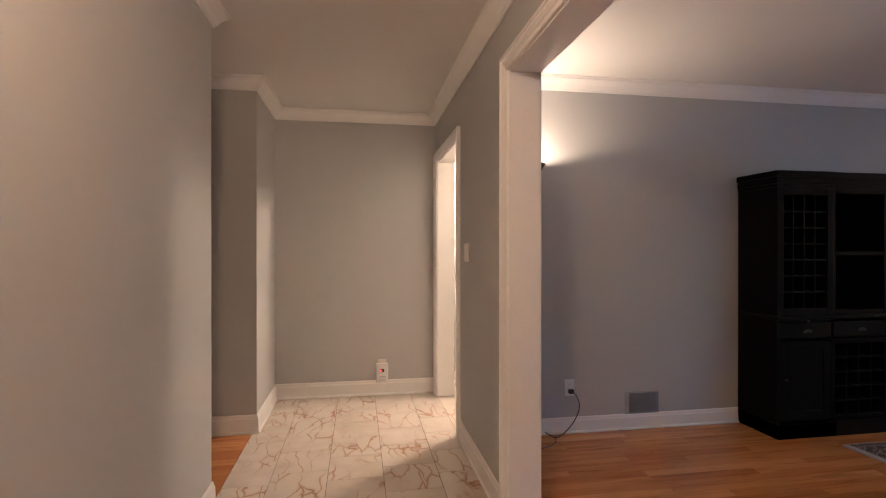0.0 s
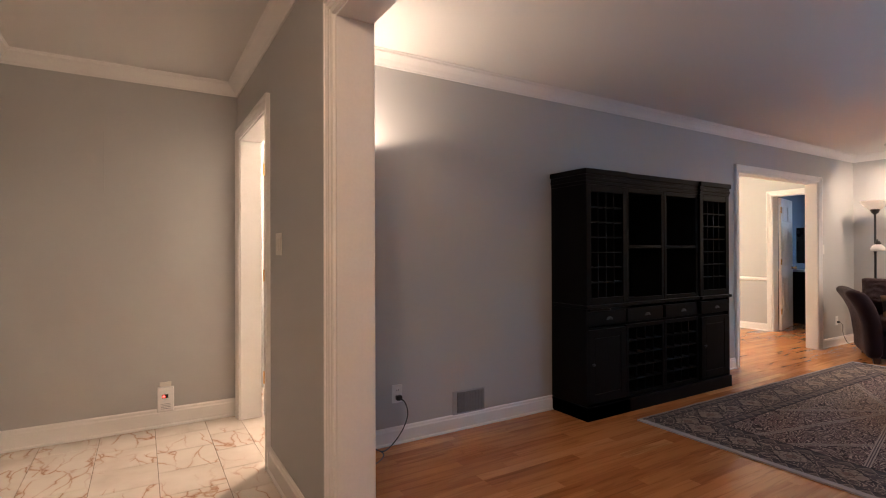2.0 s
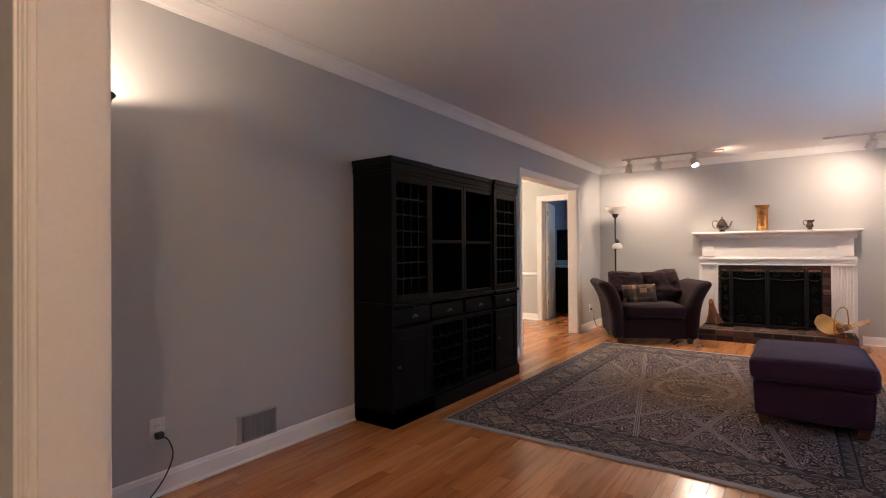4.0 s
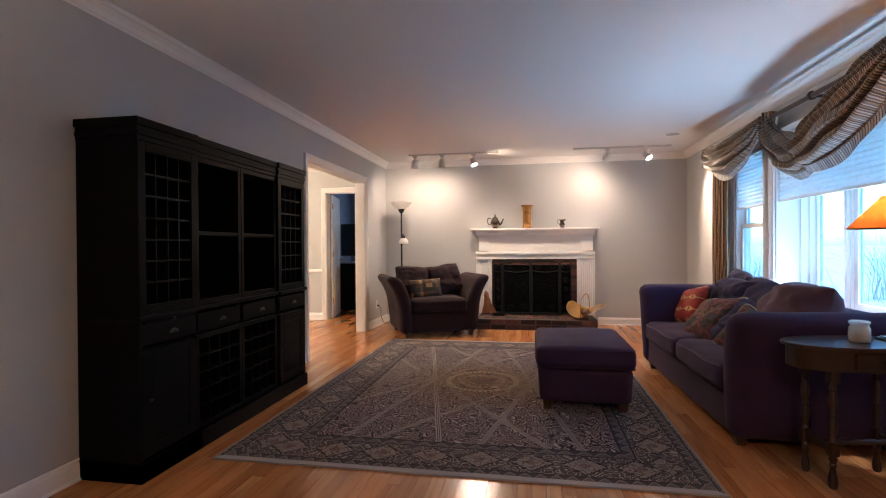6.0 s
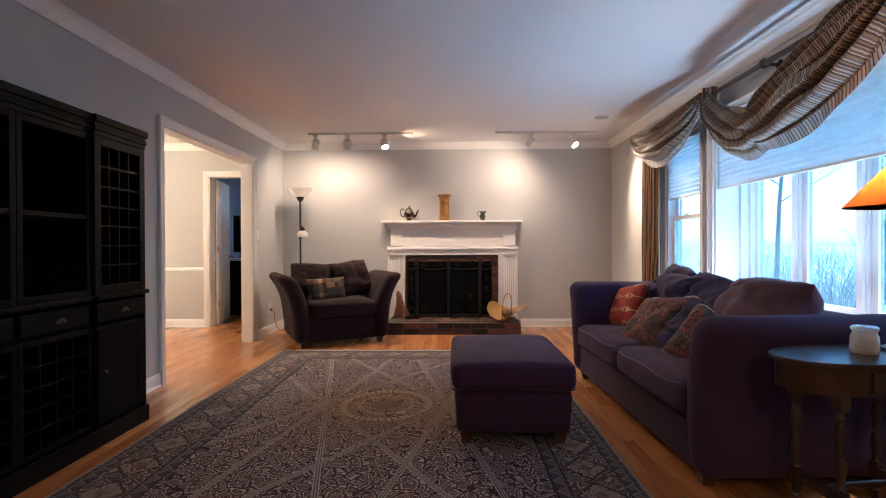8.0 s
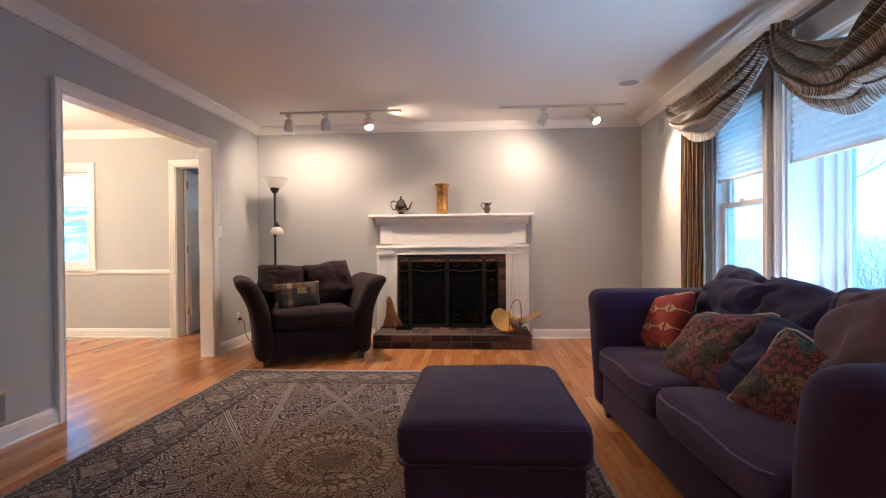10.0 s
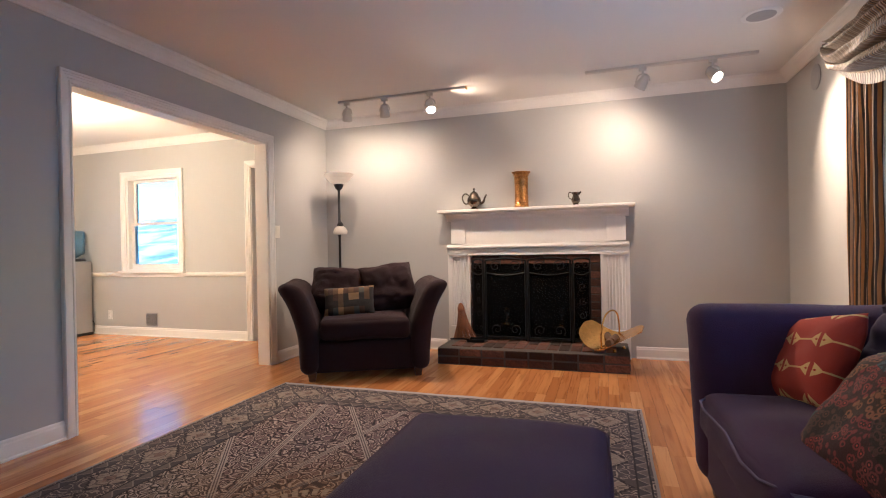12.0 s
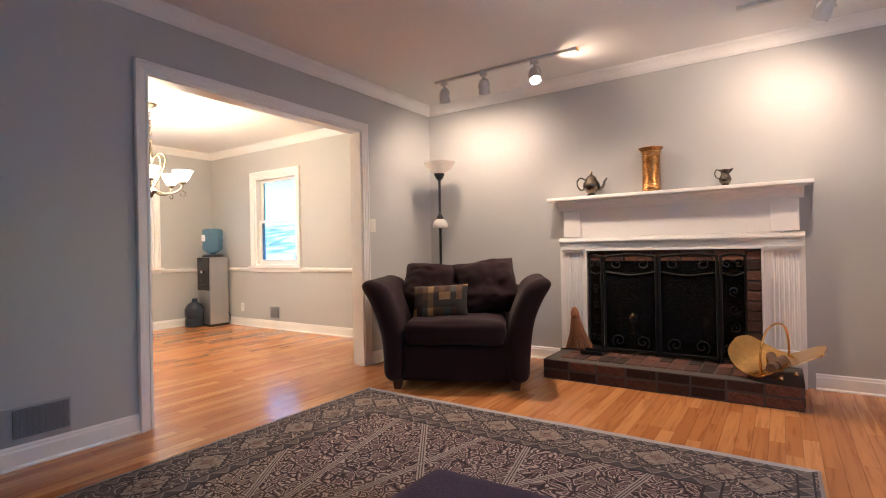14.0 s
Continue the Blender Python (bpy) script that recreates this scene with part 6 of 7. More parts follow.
# ---------------------------------------------------------------- ceiling fittings
TX = 7.70
WHITEMETAL = material("white_enamel", (0.58, 0.56, 0.53), 0.35, vary=0.04)
for y0, y1, heads in ((1.575, 2.84, SPOTS[:3]), (-0.685, 0.545, SPOTS[3:])):
    tr = thing("track_light", pose(TX, 0, CEIL), "white ceiling track with adjustable spot heads", "track light", "track lights")
    part("rail", box(bmesh.new(), -0.018, 0.018, y0, y1, -0.022, 0, 0.003), WHITEMETAL, tr)
    part("end_feed", box(bmesh.new(), -0.02, 0.02, y0 - 0.012 if y0 > 1 else y1 - 0.001, y0 if y0 > 1 else y1 + 0.012, -0.024, 0, 0.003), BRASS if y0 > 1 else WHITEMETAL, tr)
    for hy, aim, power, cone in heads:
        c = Vector((TX, hy, CEIL - 0.135))
        d = (Vector(aim) - c).normalized()
        rot = d.to_track_quat("Z", "Y").to_matrix().to_4x4()
        local = Matrix.Translation((0, hy, -0.135)) @ rot
        stem = part("stem", boxes([(-0.014, 0.014, hy - 0.028, hy + 0.028, -0.048, -0.0225), (-0.008, 0.008, hy - 0.008, hy + 0.008, -0.075, -0.0485)]), WHITEMETAL, tr)
        bm = bmesh.new()
        tube(bm, [Vector((0, hy, -0.072)), Vector((0, hy - 0.035, -0.085)), Vector((0, hy - 0.052, -0.135))], 0.005, 6, 5)
        tube(bm, [Vector((0, hy, -0.072)), Vector((0, hy + 0.035, -0.085)), Vector((0, hy + 0.052, -0.135))], 0.005, 6, 5)
        part("yoke", bm, WHITEMETAL, tr, smooth=True)
        head = part("head", lathe(bmesh.new(), [(0.018, -0.060), (0.030, -0.052), (0.034, -0.02), (0.040, 0.0), (0.046, 0.03), (0.047, 0.055), (0.043, 0.055), (0.040, 0.03), (0.03, 0.0)], 24, local), WHITEMETAL, tr, smooth=True)
        part("bulb", lathe(bmesh.new(), [(0.030, 0.018), (0.0385, 0.034), (0.030, 0.040), (0.0, 0.043)], 20, local), BULB, head, smooth=True)
        lamp("spot_lamp", "SPOT", c + d * 0.065, power, SOFT, 0.025, aim, cone, 1.0)
sp = thing("ceiling_speaker", pose(7.035, -0.53, CEIL), "round flush ceiling speaker with a grey grille", "speaker")
part("ring", lathe(bmesh.new(), [(0.098, -0.006), (0.112, -0.004), (0.114, 0.0)], 40), WHITEPLASTIC, sp)
part("grille", lathe(bmesh.new(), [(0.0, -0.008), (0.06, -0.0075), (0.0975, -0.005)], 40), GREYMETAL, sp)
ws = thing("wall_speaker", pose(7.72, LY0, 2.235, 90), "oval grey speaker grille high on the wall", "speaker")
part("grille", lathe(bmesh.new(), [(0.092, 0), (0.092, -0.006), (0.07, -0.010), (0.0, -0.012)], 36, pose(0, 0, 0)), GREYMETAL, ws)

# ---------------------------------------------------------------- window dressing
RZ, RY = 2.265, -0.945
ROD = material("dark_walnut_rod", (0.035, 0.018, 0.012), 0.35, vary=0.3, scale=8)
rod = thing("curtain_rod", pose(0, 0, 0), "dark wooden curtain rod on brackets above the windows", "curtain rod")
part("pole", lathe(bmesh.new(), [(0.019, 2.45), (0.019, 7.06)], 18, pose(0, RY, RZ, 0, 90, 0)), ROD, rod, smooth=True)
part("finial", lathe(bmesh.new(), [(0.021, 7.06), (0.03, 7.066), (0.03, 7.076), (0.018, 7.083), (0.03, 7.10), (0.034, 7.118), (0.026, 7.138), (0.0, 7.146)], 20, pose(0, RY, RZ, 0, 90, 0)), ROD, rod, smooth=True)
for x in (6.98, 4.90, 2.60):
    br = bmesh.new()
    lathe(br, [(0.024, -0.012), (0.033, -0.010), (0.033, 0.010), (0.024, 0.012)], 20, pose(x, RY, RZ, 0, 90, 0))
    lathe(br, [(0.012, 0.0), (0.012, RY - 0.03 - LY0), (0.018, RY - 0.02 - LY0)], 14, pose(x, LY0, RZ - 0.006, -90, 0, 0))
    lathe(br, [(0.032, 0), (0.034, 0.008), (0.022, 0.016)], 18, pose(x, LY0, RZ - 0.006, -90, 0, 0))
    part("bracket", br, ROD, rod, smooth=True)


def striped_fabric(name, hem=False):
    m = material(name, (0.2, 0.12, 0.07), 0.6, sheen=0.15)
    n, l, b = nodes_of(m)
    uv, sep = n.new("ShaderNodeUVMap"), n.new("ShaderNodeSeparateXYZ")
    l.new(uv.outputs[0], sep.inputs[0])
    nz = n.new("ShaderNodeTexNoise")
    nz.inputs["Scale"].default_value = 2.2
    l.new(uv.outputs[0], nz.inputs["Vector"])
    k = n.new("ShaderNodeMath")
    k.operation = "MULTIPLY_ADD"
    k.inputs[1].default_value = 0.03
    l.new(nz.outputs["Fac"], k.inputs[0])
    l.new(sep.outputs[0], k.inputs[2])
    f = n.new("ShaderNodeMath")
    f.operation = "FRACT"
    m2 = n.new("ShaderNodeMath")
    m2.operation = "MULTIPLY"
    m2.inputs[1].default_value = 8.0 if hem else 5.6
    l.new(k.outputs[0], m2.inputs[0])
    l.new(m2.outputs[0], f.inputs[0])
    rp = ramp(n, ((0.0, (0.085, 0.045, 0.022)), (0.10, (0.30, 0.23, 0.15)), (0.15, (0.022, 0.014, 0.012)), (0.24, (0.17, 0.095, 0.038)), (0.33, (0.030, 0.022, 0.020)), (0.39, (0.36, 0.30, 0.23)), (0.45, (0.10, 0.085, 0.082)), (0.54, (0.19, 0.11, 0.045)), (0.66, (0.024, 0.015, 0.012)), (0.74, (0.32, 0.24, 0.15)), (0.81, (0.08, 0.042, 0.022)), (0.90, (0.30, 0.25, 0.20))), "CONSTANT")
    l.new(f.outputs[0], rp.inputs["Fac"])
    colour = rp.outputs["Color"]
    if not hem:
        # same stripes with the track spot's golden light put into their colours
        for el, spotlit in zip(rp.color_ramp.elements, ((0.16, 0.075, 0.03), (0.40, 0.29, 0.17), (0.03, 0.018, 0.014), (0.33, 0.17, 0.055), (0.04, 0.03, 0.026), (0.46, 0.36, 0.25), (0.16, 0.14, 0.135), (0.35, 0.185, 0.06), (0.03, 0.018, 0.014), (0.42, 0.29, 0.15), (0.14, 0.065, 0.028), (0.34, 0.28, 0.22))):
            el.color = (*spotlit, 1)
    if hem:
        # strip sewn along the lower edge, its grey and cream paled for window light
        grey = ramp(n, ((0.0, (0.34, 0.34, 0.34)), (0.14, (0.05, 0.048, 0.05)), (0.22, (0.42, 0.41, 0.39)), (0.40, (0.16, 0.155, 0.16)), (0.50, (0.46, 0.45, 0.43)), (0.66, (0.035, 0.03, 0.03)), (0.72, (0.30, 0.29, 0.29)), (0.90, (0.12, 0.115, 0.12))), "CONSTANT")
        l.new(f.outputs[0], grey.inputs["Fac"])
        low = n.new("ShaderNodeMath")
        low.operation = "GREATER_THAN"
        low.inputs[1].default_value = 0.545
        l.new(sep.outputs[1], low.inputs[0])
        mx = n.new("ShaderNodeMix")
        mx.data_type = "RGBA"
        l.new(low.outputs[0], mx.inputs["Factor"])
        l.new(colour, mx.inputs["A"])
        l.new(grey.outputs["Color"], mx.inputs["B"])
        colour = mx.outputs["Result"]
    l.new(colour, b.inputs["Base Color"])
    return m


TAFFETA = striped_fabric("striped_brown_spotlit_taffeta")
SWAGCLOTH = striped_fabric("striped_hemmed_taffeta", True)


def cloth(name, fn, nu, nv, parent, ulen, vlen, mat):
    """A sheet fn(s, t) with the stripes running across s."""
    bm = bmesh.new()
    uvl = bm.loops.layers.uv.new("UVMap")
    g = [[bm.verts.new(fn(i / nu, j / nv)) for j in range(nv + 1)] for i in range(nu + 1)]
    for i in range(nu):
        for j in range(nv):
            fc = bm.faces.new((g[i][j], g[i + 1][j], g[i + 1][j + 1], g[i][j + 1]))
            for lp, (a, b) in zip(fc.loops, ((i, j), (i + 1, j), (i + 1, j + 1), (i, j + 1))):
                lp[uvl].uv = (a / nu * ulen, b / nv * vlen)
    return part(name, bm, mat, parent, smooth=True)


val = thing("scarf_valance", pose(0, 0, 0), "striped brown scarf valance swagged over the rod", "valance")


def swag(xa, za, xb, zb, dip_top, dip_low, gather, seed, yo=0.0, folds=4.0):
    def fn(s, t):
        a = max(0.0, 4 * s * (1 - s)) ** 0.8
        top = za + (zb - za) * s - dip_top * a
        low = za + (zb - za) * s - gather - dip_low * a
        ph = t * 2 * math.pi * folds + 1.8 * math.sin(3.1 * s + seed) + seed + 3.0 * noise.noise(Vector((s * 2.6 + seed, t * 1.7, 4)))
        fold = math.sin(ph) + 0.35 * math.sin(2.3 * ph + 4 * s)
        fine = noise.noise(Vector((s * 5 + seed, t * 6, seed)))
        z = top + (low - top) * t + 0.012 * math.cos(ph) * a
        hem = min(1.0, max(0.0, (0.90 - t) / 0.06))
        y = RY + 0.03 + yo + 0.13 * math.sin(math.pi * min(1, t * 0.9 + 0.04)) * (0.4 + 0.6 * a) + 0.034 * fold * (0.5 + 0.5 * a) * hem + 0.03 * fine
        x = xa + (xb - xa) * s + 0.025 * noise.noise(Vector((s * 4, t * 5 + seed, 3)))
        return (x, y, z)
    return cloth("swag", fn, 72, 96, val, abs(xb - xa) * 1.2 + 0.3, 0.6, SWAGCLOTH)


swag(7.05, RZ + 0.025, 5.60, RZ + 0.035, 0.04, 0.34, 0.12, 1.0, 0.0, 5.0)
swag(5.54, RZ + 0.03, 4.70, RZ - 0.28, 0.10, 0.25, 0.20, 2.0, -0.02, 4.5)
swag(5.00, RZ - 0.30, 3.70, RZ + 0.08, -0.07, 0.30, 0.15, 3.3, 0.03, 5.0)
swag(3.70, RZ + 0.06, 2.50, RZ + 0.03, 0.04, 0.32, 0.14, 4.4)


def knot(x, h):
    def fn(s, t):
        a = 2 * math.pi * s
        r = 0.055 + 0.012 * math.sin(5 * a) - 0.012 * t
        return (x + 0.035 * (t - 0.5) + 0.9 * r * math.cos(a), RY + 1.1 * r * math.sin(a), RZ + 0.045 - h * t)
    return cloth("tail", fn, 40, 10, val, 0.4, h, TAFFETA)


knot(5.57, 0.18)
knot(3.71, 0.18)


def drape_fn(s, t):
    w = math.sin(s * 2 * math.pi * 5 + 0.4 * math.sin(4 * t))
    return (6.98 - 0.40 * s + 0.02 * math.sin(3 * t) * (s - 0.5), RY - 0.015 + 0.035 * w * (0.75 + 0.25 * t) + 0.008 * noise.noise(Vector((s * 8, t * 5, 1))), RZ - 0.02 - (RZ - 0.035) * t)


dr = thing("drape", pose(0, 0, 0), "floor-length striped brown drape hanging beside the window", "curtain")
cloth("panel", drape_fn, 90, 24, dr, 0.85, 2.2, TAFFETA)

# ---------------------------------------------------------------- side table with lamp and jar
tab = thing("side_table", pose(3.52, -0.455, 0, 0, 0, 8), "dark wooden side table with turned legs and a drawer", "table")


def stadium(bm, ax, ay, z0, z1, e=2.6, n=56, bevel=0.0):
    rings = []
    for z, k in ((z0, 1 - bevel), (z0 + 0.004, 1.0), (z1 - 0.004, 1.0), (z1, 1 - bevel)):
        ring = []
        for i in range(n):
            a = 2 * math.pi * i / n
            c, s = math.cos(a), math.sin(a)
            ring.append(bm.verts.new((ax * k * math.copysign(abs(c) ** (2 / e), c), ay * k * math.copysign(abs(s) ** (2 / e), s), z)))
        rings.append(ring)
    for a, b in zip(rings, rings[1:]):
        for i in range(n):
            bm.faces.new((a[i], a[(i + 1) % n], b[(i + 1) % n], b[i]))
    bm.faces.new(rings[0][::-1])
    bm.faces.new(rings[-1])
    return bm


TT = 0.68
part("tabletop", stadium(bmesh.new(), 0.178, 0.34, TT - 0.018, TT, 2.3, 64, 0.012), DARKWOOD, tab)
apron = part("apron", stadium(bmesh.new(), 0.158, 0.318, TT - 0.118, TT - 0.0185, 2.3), DARKWOOD, tab)
drawer = part("drawer", box(bmesh.new(), -0.164, -0.13, -0.12, 0.12, TT - 0.104, TT - 0.03, 0.003), DARKWOOD, tab)
part("knob", lathe(bmesh.new(), [(0.006, 0), (0.006, 0.01), (0.014, 0.016), (0.015, 0.024), (0.0, 0.03)], 14, pose(-0.164, 0, TT - 0.067, 0, -90, 0)), DARKWOOD, drawer, smooth=True)
LEG = [(0.015, 0), (0.020, 0.012), (0.021, 0.045), (0.013, 0.085), (0.011, 0.10), (0.018, 0.112), (0.013, 0.122), (0.019, 0.14), (0.014, 0.155)]
LEG2 = [(0.012, 0.215), (0.019, 0.224), (0.014, 0.233), (0.011, 0.245), (0.018, 0.275), (0.020, 0.305), (0.015, 0.33), (0.011, 0.34), (0.018, 0.35), (0.013, 0.362), (0.019, 0.395), (0.020, 0.425), (0.014, 0.455), (0.011, 0.463), (0.018, 0.473), (0.014, 0.482), (0.014, TT - 0.18)]
for x in (-0.095, 0.095):
    for y in (-0.175, 0.18):
        bm = bmesh.new()
        lathe(bm, LEG, 14, Matrix.Translation((x, y, 0)))
        lathe(bm, LEG2, 14, Matrix.Translation((x, y, 0)))
        box(bm, x - 0.019, x + 0.019, y - 0.019, y + 0.019, 0.155, 0.215, 0.002)
        box(bm, x - 0.021, x + 0.021, y - 0.021, y + 0.021, TT - 0.18, TT - 0.119, 0.002)
        part("leg", bm, DARKWOOD, tab, smooth=True)
for y in (-0.175, 0.18):
    part("stretcher", box(bmesh.new(), -0.0755, 0.0755, y - 0.011, y + 0.011, 0.17, 0.20, 0.002), DARKWOOD, tab)
part("cross_stretcher", lathe(bmesh.new(), [(0.010, -0.163), (0.014, -0.13), (0.009, -0.11), (0.017, -0.06), (0.012, -0.03), (0.018, 0.0), (0.012, 0.03), (0.017, 0.06), (0.009, 0.11), (0.014, 0.13), (0.010, 0.168)], 14, pose(0, 0, 0.185, 90)), DARKWOOD, tab, smooth=True)

tl = thing("table_lamp", pose(3.54, -0.665, TT), "twisted metal table lamp with an orange cone shade", "lamp")
part("base_plate", boxes([(-0.075, 0.075, -0.075, 0.075, 0, 0.012), (-0.06, 0.06, -0.06, 0.06, 0.0125, 0.020)], 0.003), material("pewter_lamp_base", (0.45, 0.44, 0.42), 0.35, metal=1, vary=0.15), tl)
PEWTER = material("dark_pewter", (0.16, 0.15, 0.14), 0.4, metal=1, vary=0.2)
bm = bmesh.new()
for i in range(5):
    a0 = 2 * math.pi * i / 5
    tube(bm, [(0.007 * math.cos(a0 + 9 * k / 16), 0.007 * math.sin(a0 + 9 * k / 16), 0.02 + 0.36 * k / 16) for k in range(17)], 0.0045, 6)
lathe(bm, [(0.011, 0.38), (0.011, 0.47), (0.022, 0.475), (0.024, 0.49), (0.014, 0.505), (0.018, 0.52), (0.018, 0.55)], 16)
part("stem", bm, PEWTER, tl, smooth=True)
part("pull_bar", lathe(bmesh.new(), [(0.003, -0.05), (0.003, 0.05)], 8, pose(0, 0, 0.415, 90)), NICKEL, tl)
sh = bmesh.new()
lathe(sh, [(0.215, 0.555), (0.075, 0.715), (0.072, 0.715), (0.212, 0.555)], 48)
part("shade", sh, LAMPSHADE, tl, "orange paper cone shade, lit from inside", smooth=True)
part("bulb", lathe(bmesh.new(), [(0.012, 0.57), (0.016, 0.59), (0.03, 0.615), (0.028, 0.64), (0.0, 0.655)], 16), BULB, tl, smooth=True)

GLASS = bpy.data.materials.new("clear_jar_glass")
GLASS.use_nodes = True
gb = GLASS.node_tree.nodes["Principled BSDF"]
gb.inputs["Base Color"].default_value, gb.inputs["Roughness"].default_value = (0.92, 0.94, 0.94, 1), 0.08
gb.inputs["Transmission Weight"].default_value, gb.inputs["IOR"].default_value = 0.55, 1.3
jar = thing("candle_jar", pose(3.52, -0.47, TT), "white candle in a lidded glass jar on the table", "candle")
part("glass", lathe(bmesh.new(), [(0.040, 0.0), (0.044, 0.004), (0.044, 0.065), (0.038, 0.078), (0.038, 0.088), (0.035, 0.088), (0.035, 0.076), (0.040, 0.064), (0.040, 0.006), (0.0, 0.005)], 28), GLASS, jar, smooth=True)
part("wax", lathe(bmesh.new(), [(0.039, 0.0065), (0.039, 0.055), (0.0, 0.055)], 24), material("white_wax", (0.8, 0.79, 0.74), 0.5, vary=0.03), jar, smooth=True)
part("label", lathe(bmesh.new(), [(0.0446, 0.015), (0.0446, 0.048)], 28), material("grey_paper_label", (0.45, 0.45, 0.44), 0.7), jar, smooth=True)
part("lid", lathe(bmesh.new(), [(0.034, 0.0885), (0.043, 0.090), (0.044, 0.098), (0.036, 0.104), (0.0, 0.106)], 28), GLASS, jar, smooth=True)

# ---------------------------------------------------------------- dining room
ch = thing("chandelier", pose(6.52, 5.40, 0), "antique bronze chandelier with lit opal glass shades", "chandelier")
part("canopy", lathe(bmesh.new(), [(0.0, CEIL - 0.045), (0.025, CEIL - 0.04), (0.06, CEIL - 0.02), (0.066, CEIL)], 24), ANTIQUE, ch, smooth=True)
for i in range(8):
    bm = bmesh.new()
    pts = [(0.012 * math.cos(a), 0, 0.024 * math.sin(a)) for a in [2 * math.pi * k / 12 for k in range(13)]]
    tube(bm, pts, 0.003, 6)
    part("chain_link", bm, ANTIQUE, ch, m=pose(0, 0, CEIL - 0.065 - i * 0.038, 0, 0, 90 * (i % 2)))
part("column", lathe(bmesh.new(), [(0.0, 1.555), (0.012, 1.565), (0.02, 1.585), (0.04, 1.605), (0.055, 1.625), (0.03, 1.65), (0.014, 1.68), (0.014, 1.90), (0.024, 1.92), (0.03, 1.945), (0.016, 1.97), (0.010, 2.09), (0.02, 2.11), (0.0, 2.125)], 20), ANTIQUE, ch, smooth=True)
for i in range(5):
    a = 2 * math.pi * i / 5 + 0.45
    m = pose(0, 0, 0, 0, 0, math.degrees(a))
    bm = bmesh.new()
    tube(bm, [(0.02, 0, 1.64), (0.10, 0, 1.60), (0.20, 0, 1.605), (0.27, 0, 1.645), (0.285, 0, 1.69)], 0.008, 8, 6)
    tube(bm, [(0.285, 0, 1.625), (0.31, 0, 1.60), (0.295, 0, 1.575), (0.265, 0, 1.58), (0.26, 0, 1.60)], 0.005, 6, 6)
    tube(bm, [(0.015, 0, 1.93), (0.08, 0, 1.99), (0.13, 0, 1.95), (0.12, 0, 1.86), (0.05, 0, 1.70), (0.02, 0, 1.66)], 0.006, 8, 6)
    arm = part("arm", bm, ANTIQUE, ch, smooth=True, m=m)
    part("cup", lathe(bmesh.new(), [(0.012, 1.685), (0.03, 1.695), (0.034, 1.71), (0.02, 1.715)], 16, Matrix.Translation((0.285, 0, 0))), ANTIQUE, arm, smooth=True)
    part("glass_shade", lathe(bmesh.new(), [(0.03, 1.712), (0.055, 1.74), (0.075, 1.785), (0.092, 1.82), (0.088, 1.82), (0.07, 1.785), (0.05, 1.743), (0.026, 1.716)], 24, Matrix.Translation((0.285, 0, 0))), LITGLASS, arm, "lit opal glass shade", smooth=True)

wc = thing("water_cooler", pose(8.11, 7.0, 0), "black and steel water cooler in the dining room corner", "water cooler")
part("body", box(bmesh.new(), -0.14, 0.14, -0.15, 0.15, 0.012, 0.96, 0.012), STEEL, wc)
part("base", box(bmesh.new(), -0.145, 0.145, -0.155, 0.155, 0.0, 0.035, 0.006), BLACKPLASTIC, wc)
part("dispenser_panel", box(bmesh.new(), -0.153, -0.1405, -0.14, 0.14, 0.50, 0.955, 0.005), BLACKPLASTIC, wc)
part("drip_tray", box(bmesh.new(), -0.175, -0.1535, -0.08, 0.08, 0.565, 0.585, 0.004), BLACKPLASTIC, wc)
for k, y in enumerate((-0.05, 0.0, 0.05)):
    part("tap", box(bmesh.new(), -0.185, -0.1535, y - 0.012, y + 0.012, 0.74, 0.775, 0.004), WHITEPLASTIC if k == 1 else BLACKPLASTIC, wc)
part("top", lathe(bmesh.new(), [(0.14, 0.9605), (0.145, 0.975), (0.13, 0.995), (0.07, 1.0), (0.0, 0.995)], 32), BLACKPLASTIC, wc, smooth=True)
BLUEGLASS = bpy.data.materials.new("blue_bottle_plastic")
BLUEGLASS.use_nodes = True
gb = BLUEGLASS.node_tree.nodes["Principled BSDF"]
gb.inputs["Base Color"].default_value, gb.inputs["Roughness"].default_value = (0.30, 0.52, 0.72, 1), 0.12
gb.inputs["Transmission Weight"].default_value, gb.inputs["IOR"].default_value = 0.75, 1.2
bot = thing("water_bottle", pose(8.11, 7.0, 1.0), "blue translucent water bottle upturned on the cooler", "water bottle")
part("bottle", lathe(bmesh.new(), [(0.03, -0.002), (0.06, 0.02), (0.125, 0.06), (0.134, 0.08), (0.134, 0.13), (0.126, 0.14), (0.126, 0.155), (0.134, 0.165), (0.134, 0.22), (0.126, 0.23), (0.126, 0.245), (0.134, 0.255), (0.134, 0.32), (0.128, 0.345), (0.10, 0.358), (0.0, 0.352)], 36), BLUEGLASS, bot, smooth=True)
part("paper_label", boxes([(-0.139, -0.1355, -0.04, 0.04, 0.18, 0.27)]), WHITEPLASTIC, bot)
spare = thing("spare_water_bottle", pose(7.90, 7.12, 0), "dark spare water bottle on the floor behind the cooler", "water bottle")
part("bottle", lathe(bmesh.new(), [(0.11, 0.0), (0.125, 0.01), (0.128, 0.10), (0.12, 0.11), (0.12, 0.125), (0.128, 0.135), (0.128, 0.25), (0.09, 0.31), (0.035, 0.345), (0.035, 0.39), (0.0, 0.39)], 30), material("dark_blue_plastic", (0.02, 0.028, 0.045), 0.2), spare, smooth=True)
cordw = thing("cooler_cord", pose(0, 0, 0), "black power cord curling beside the water cooler", "cord")
bm = bmesh.new()
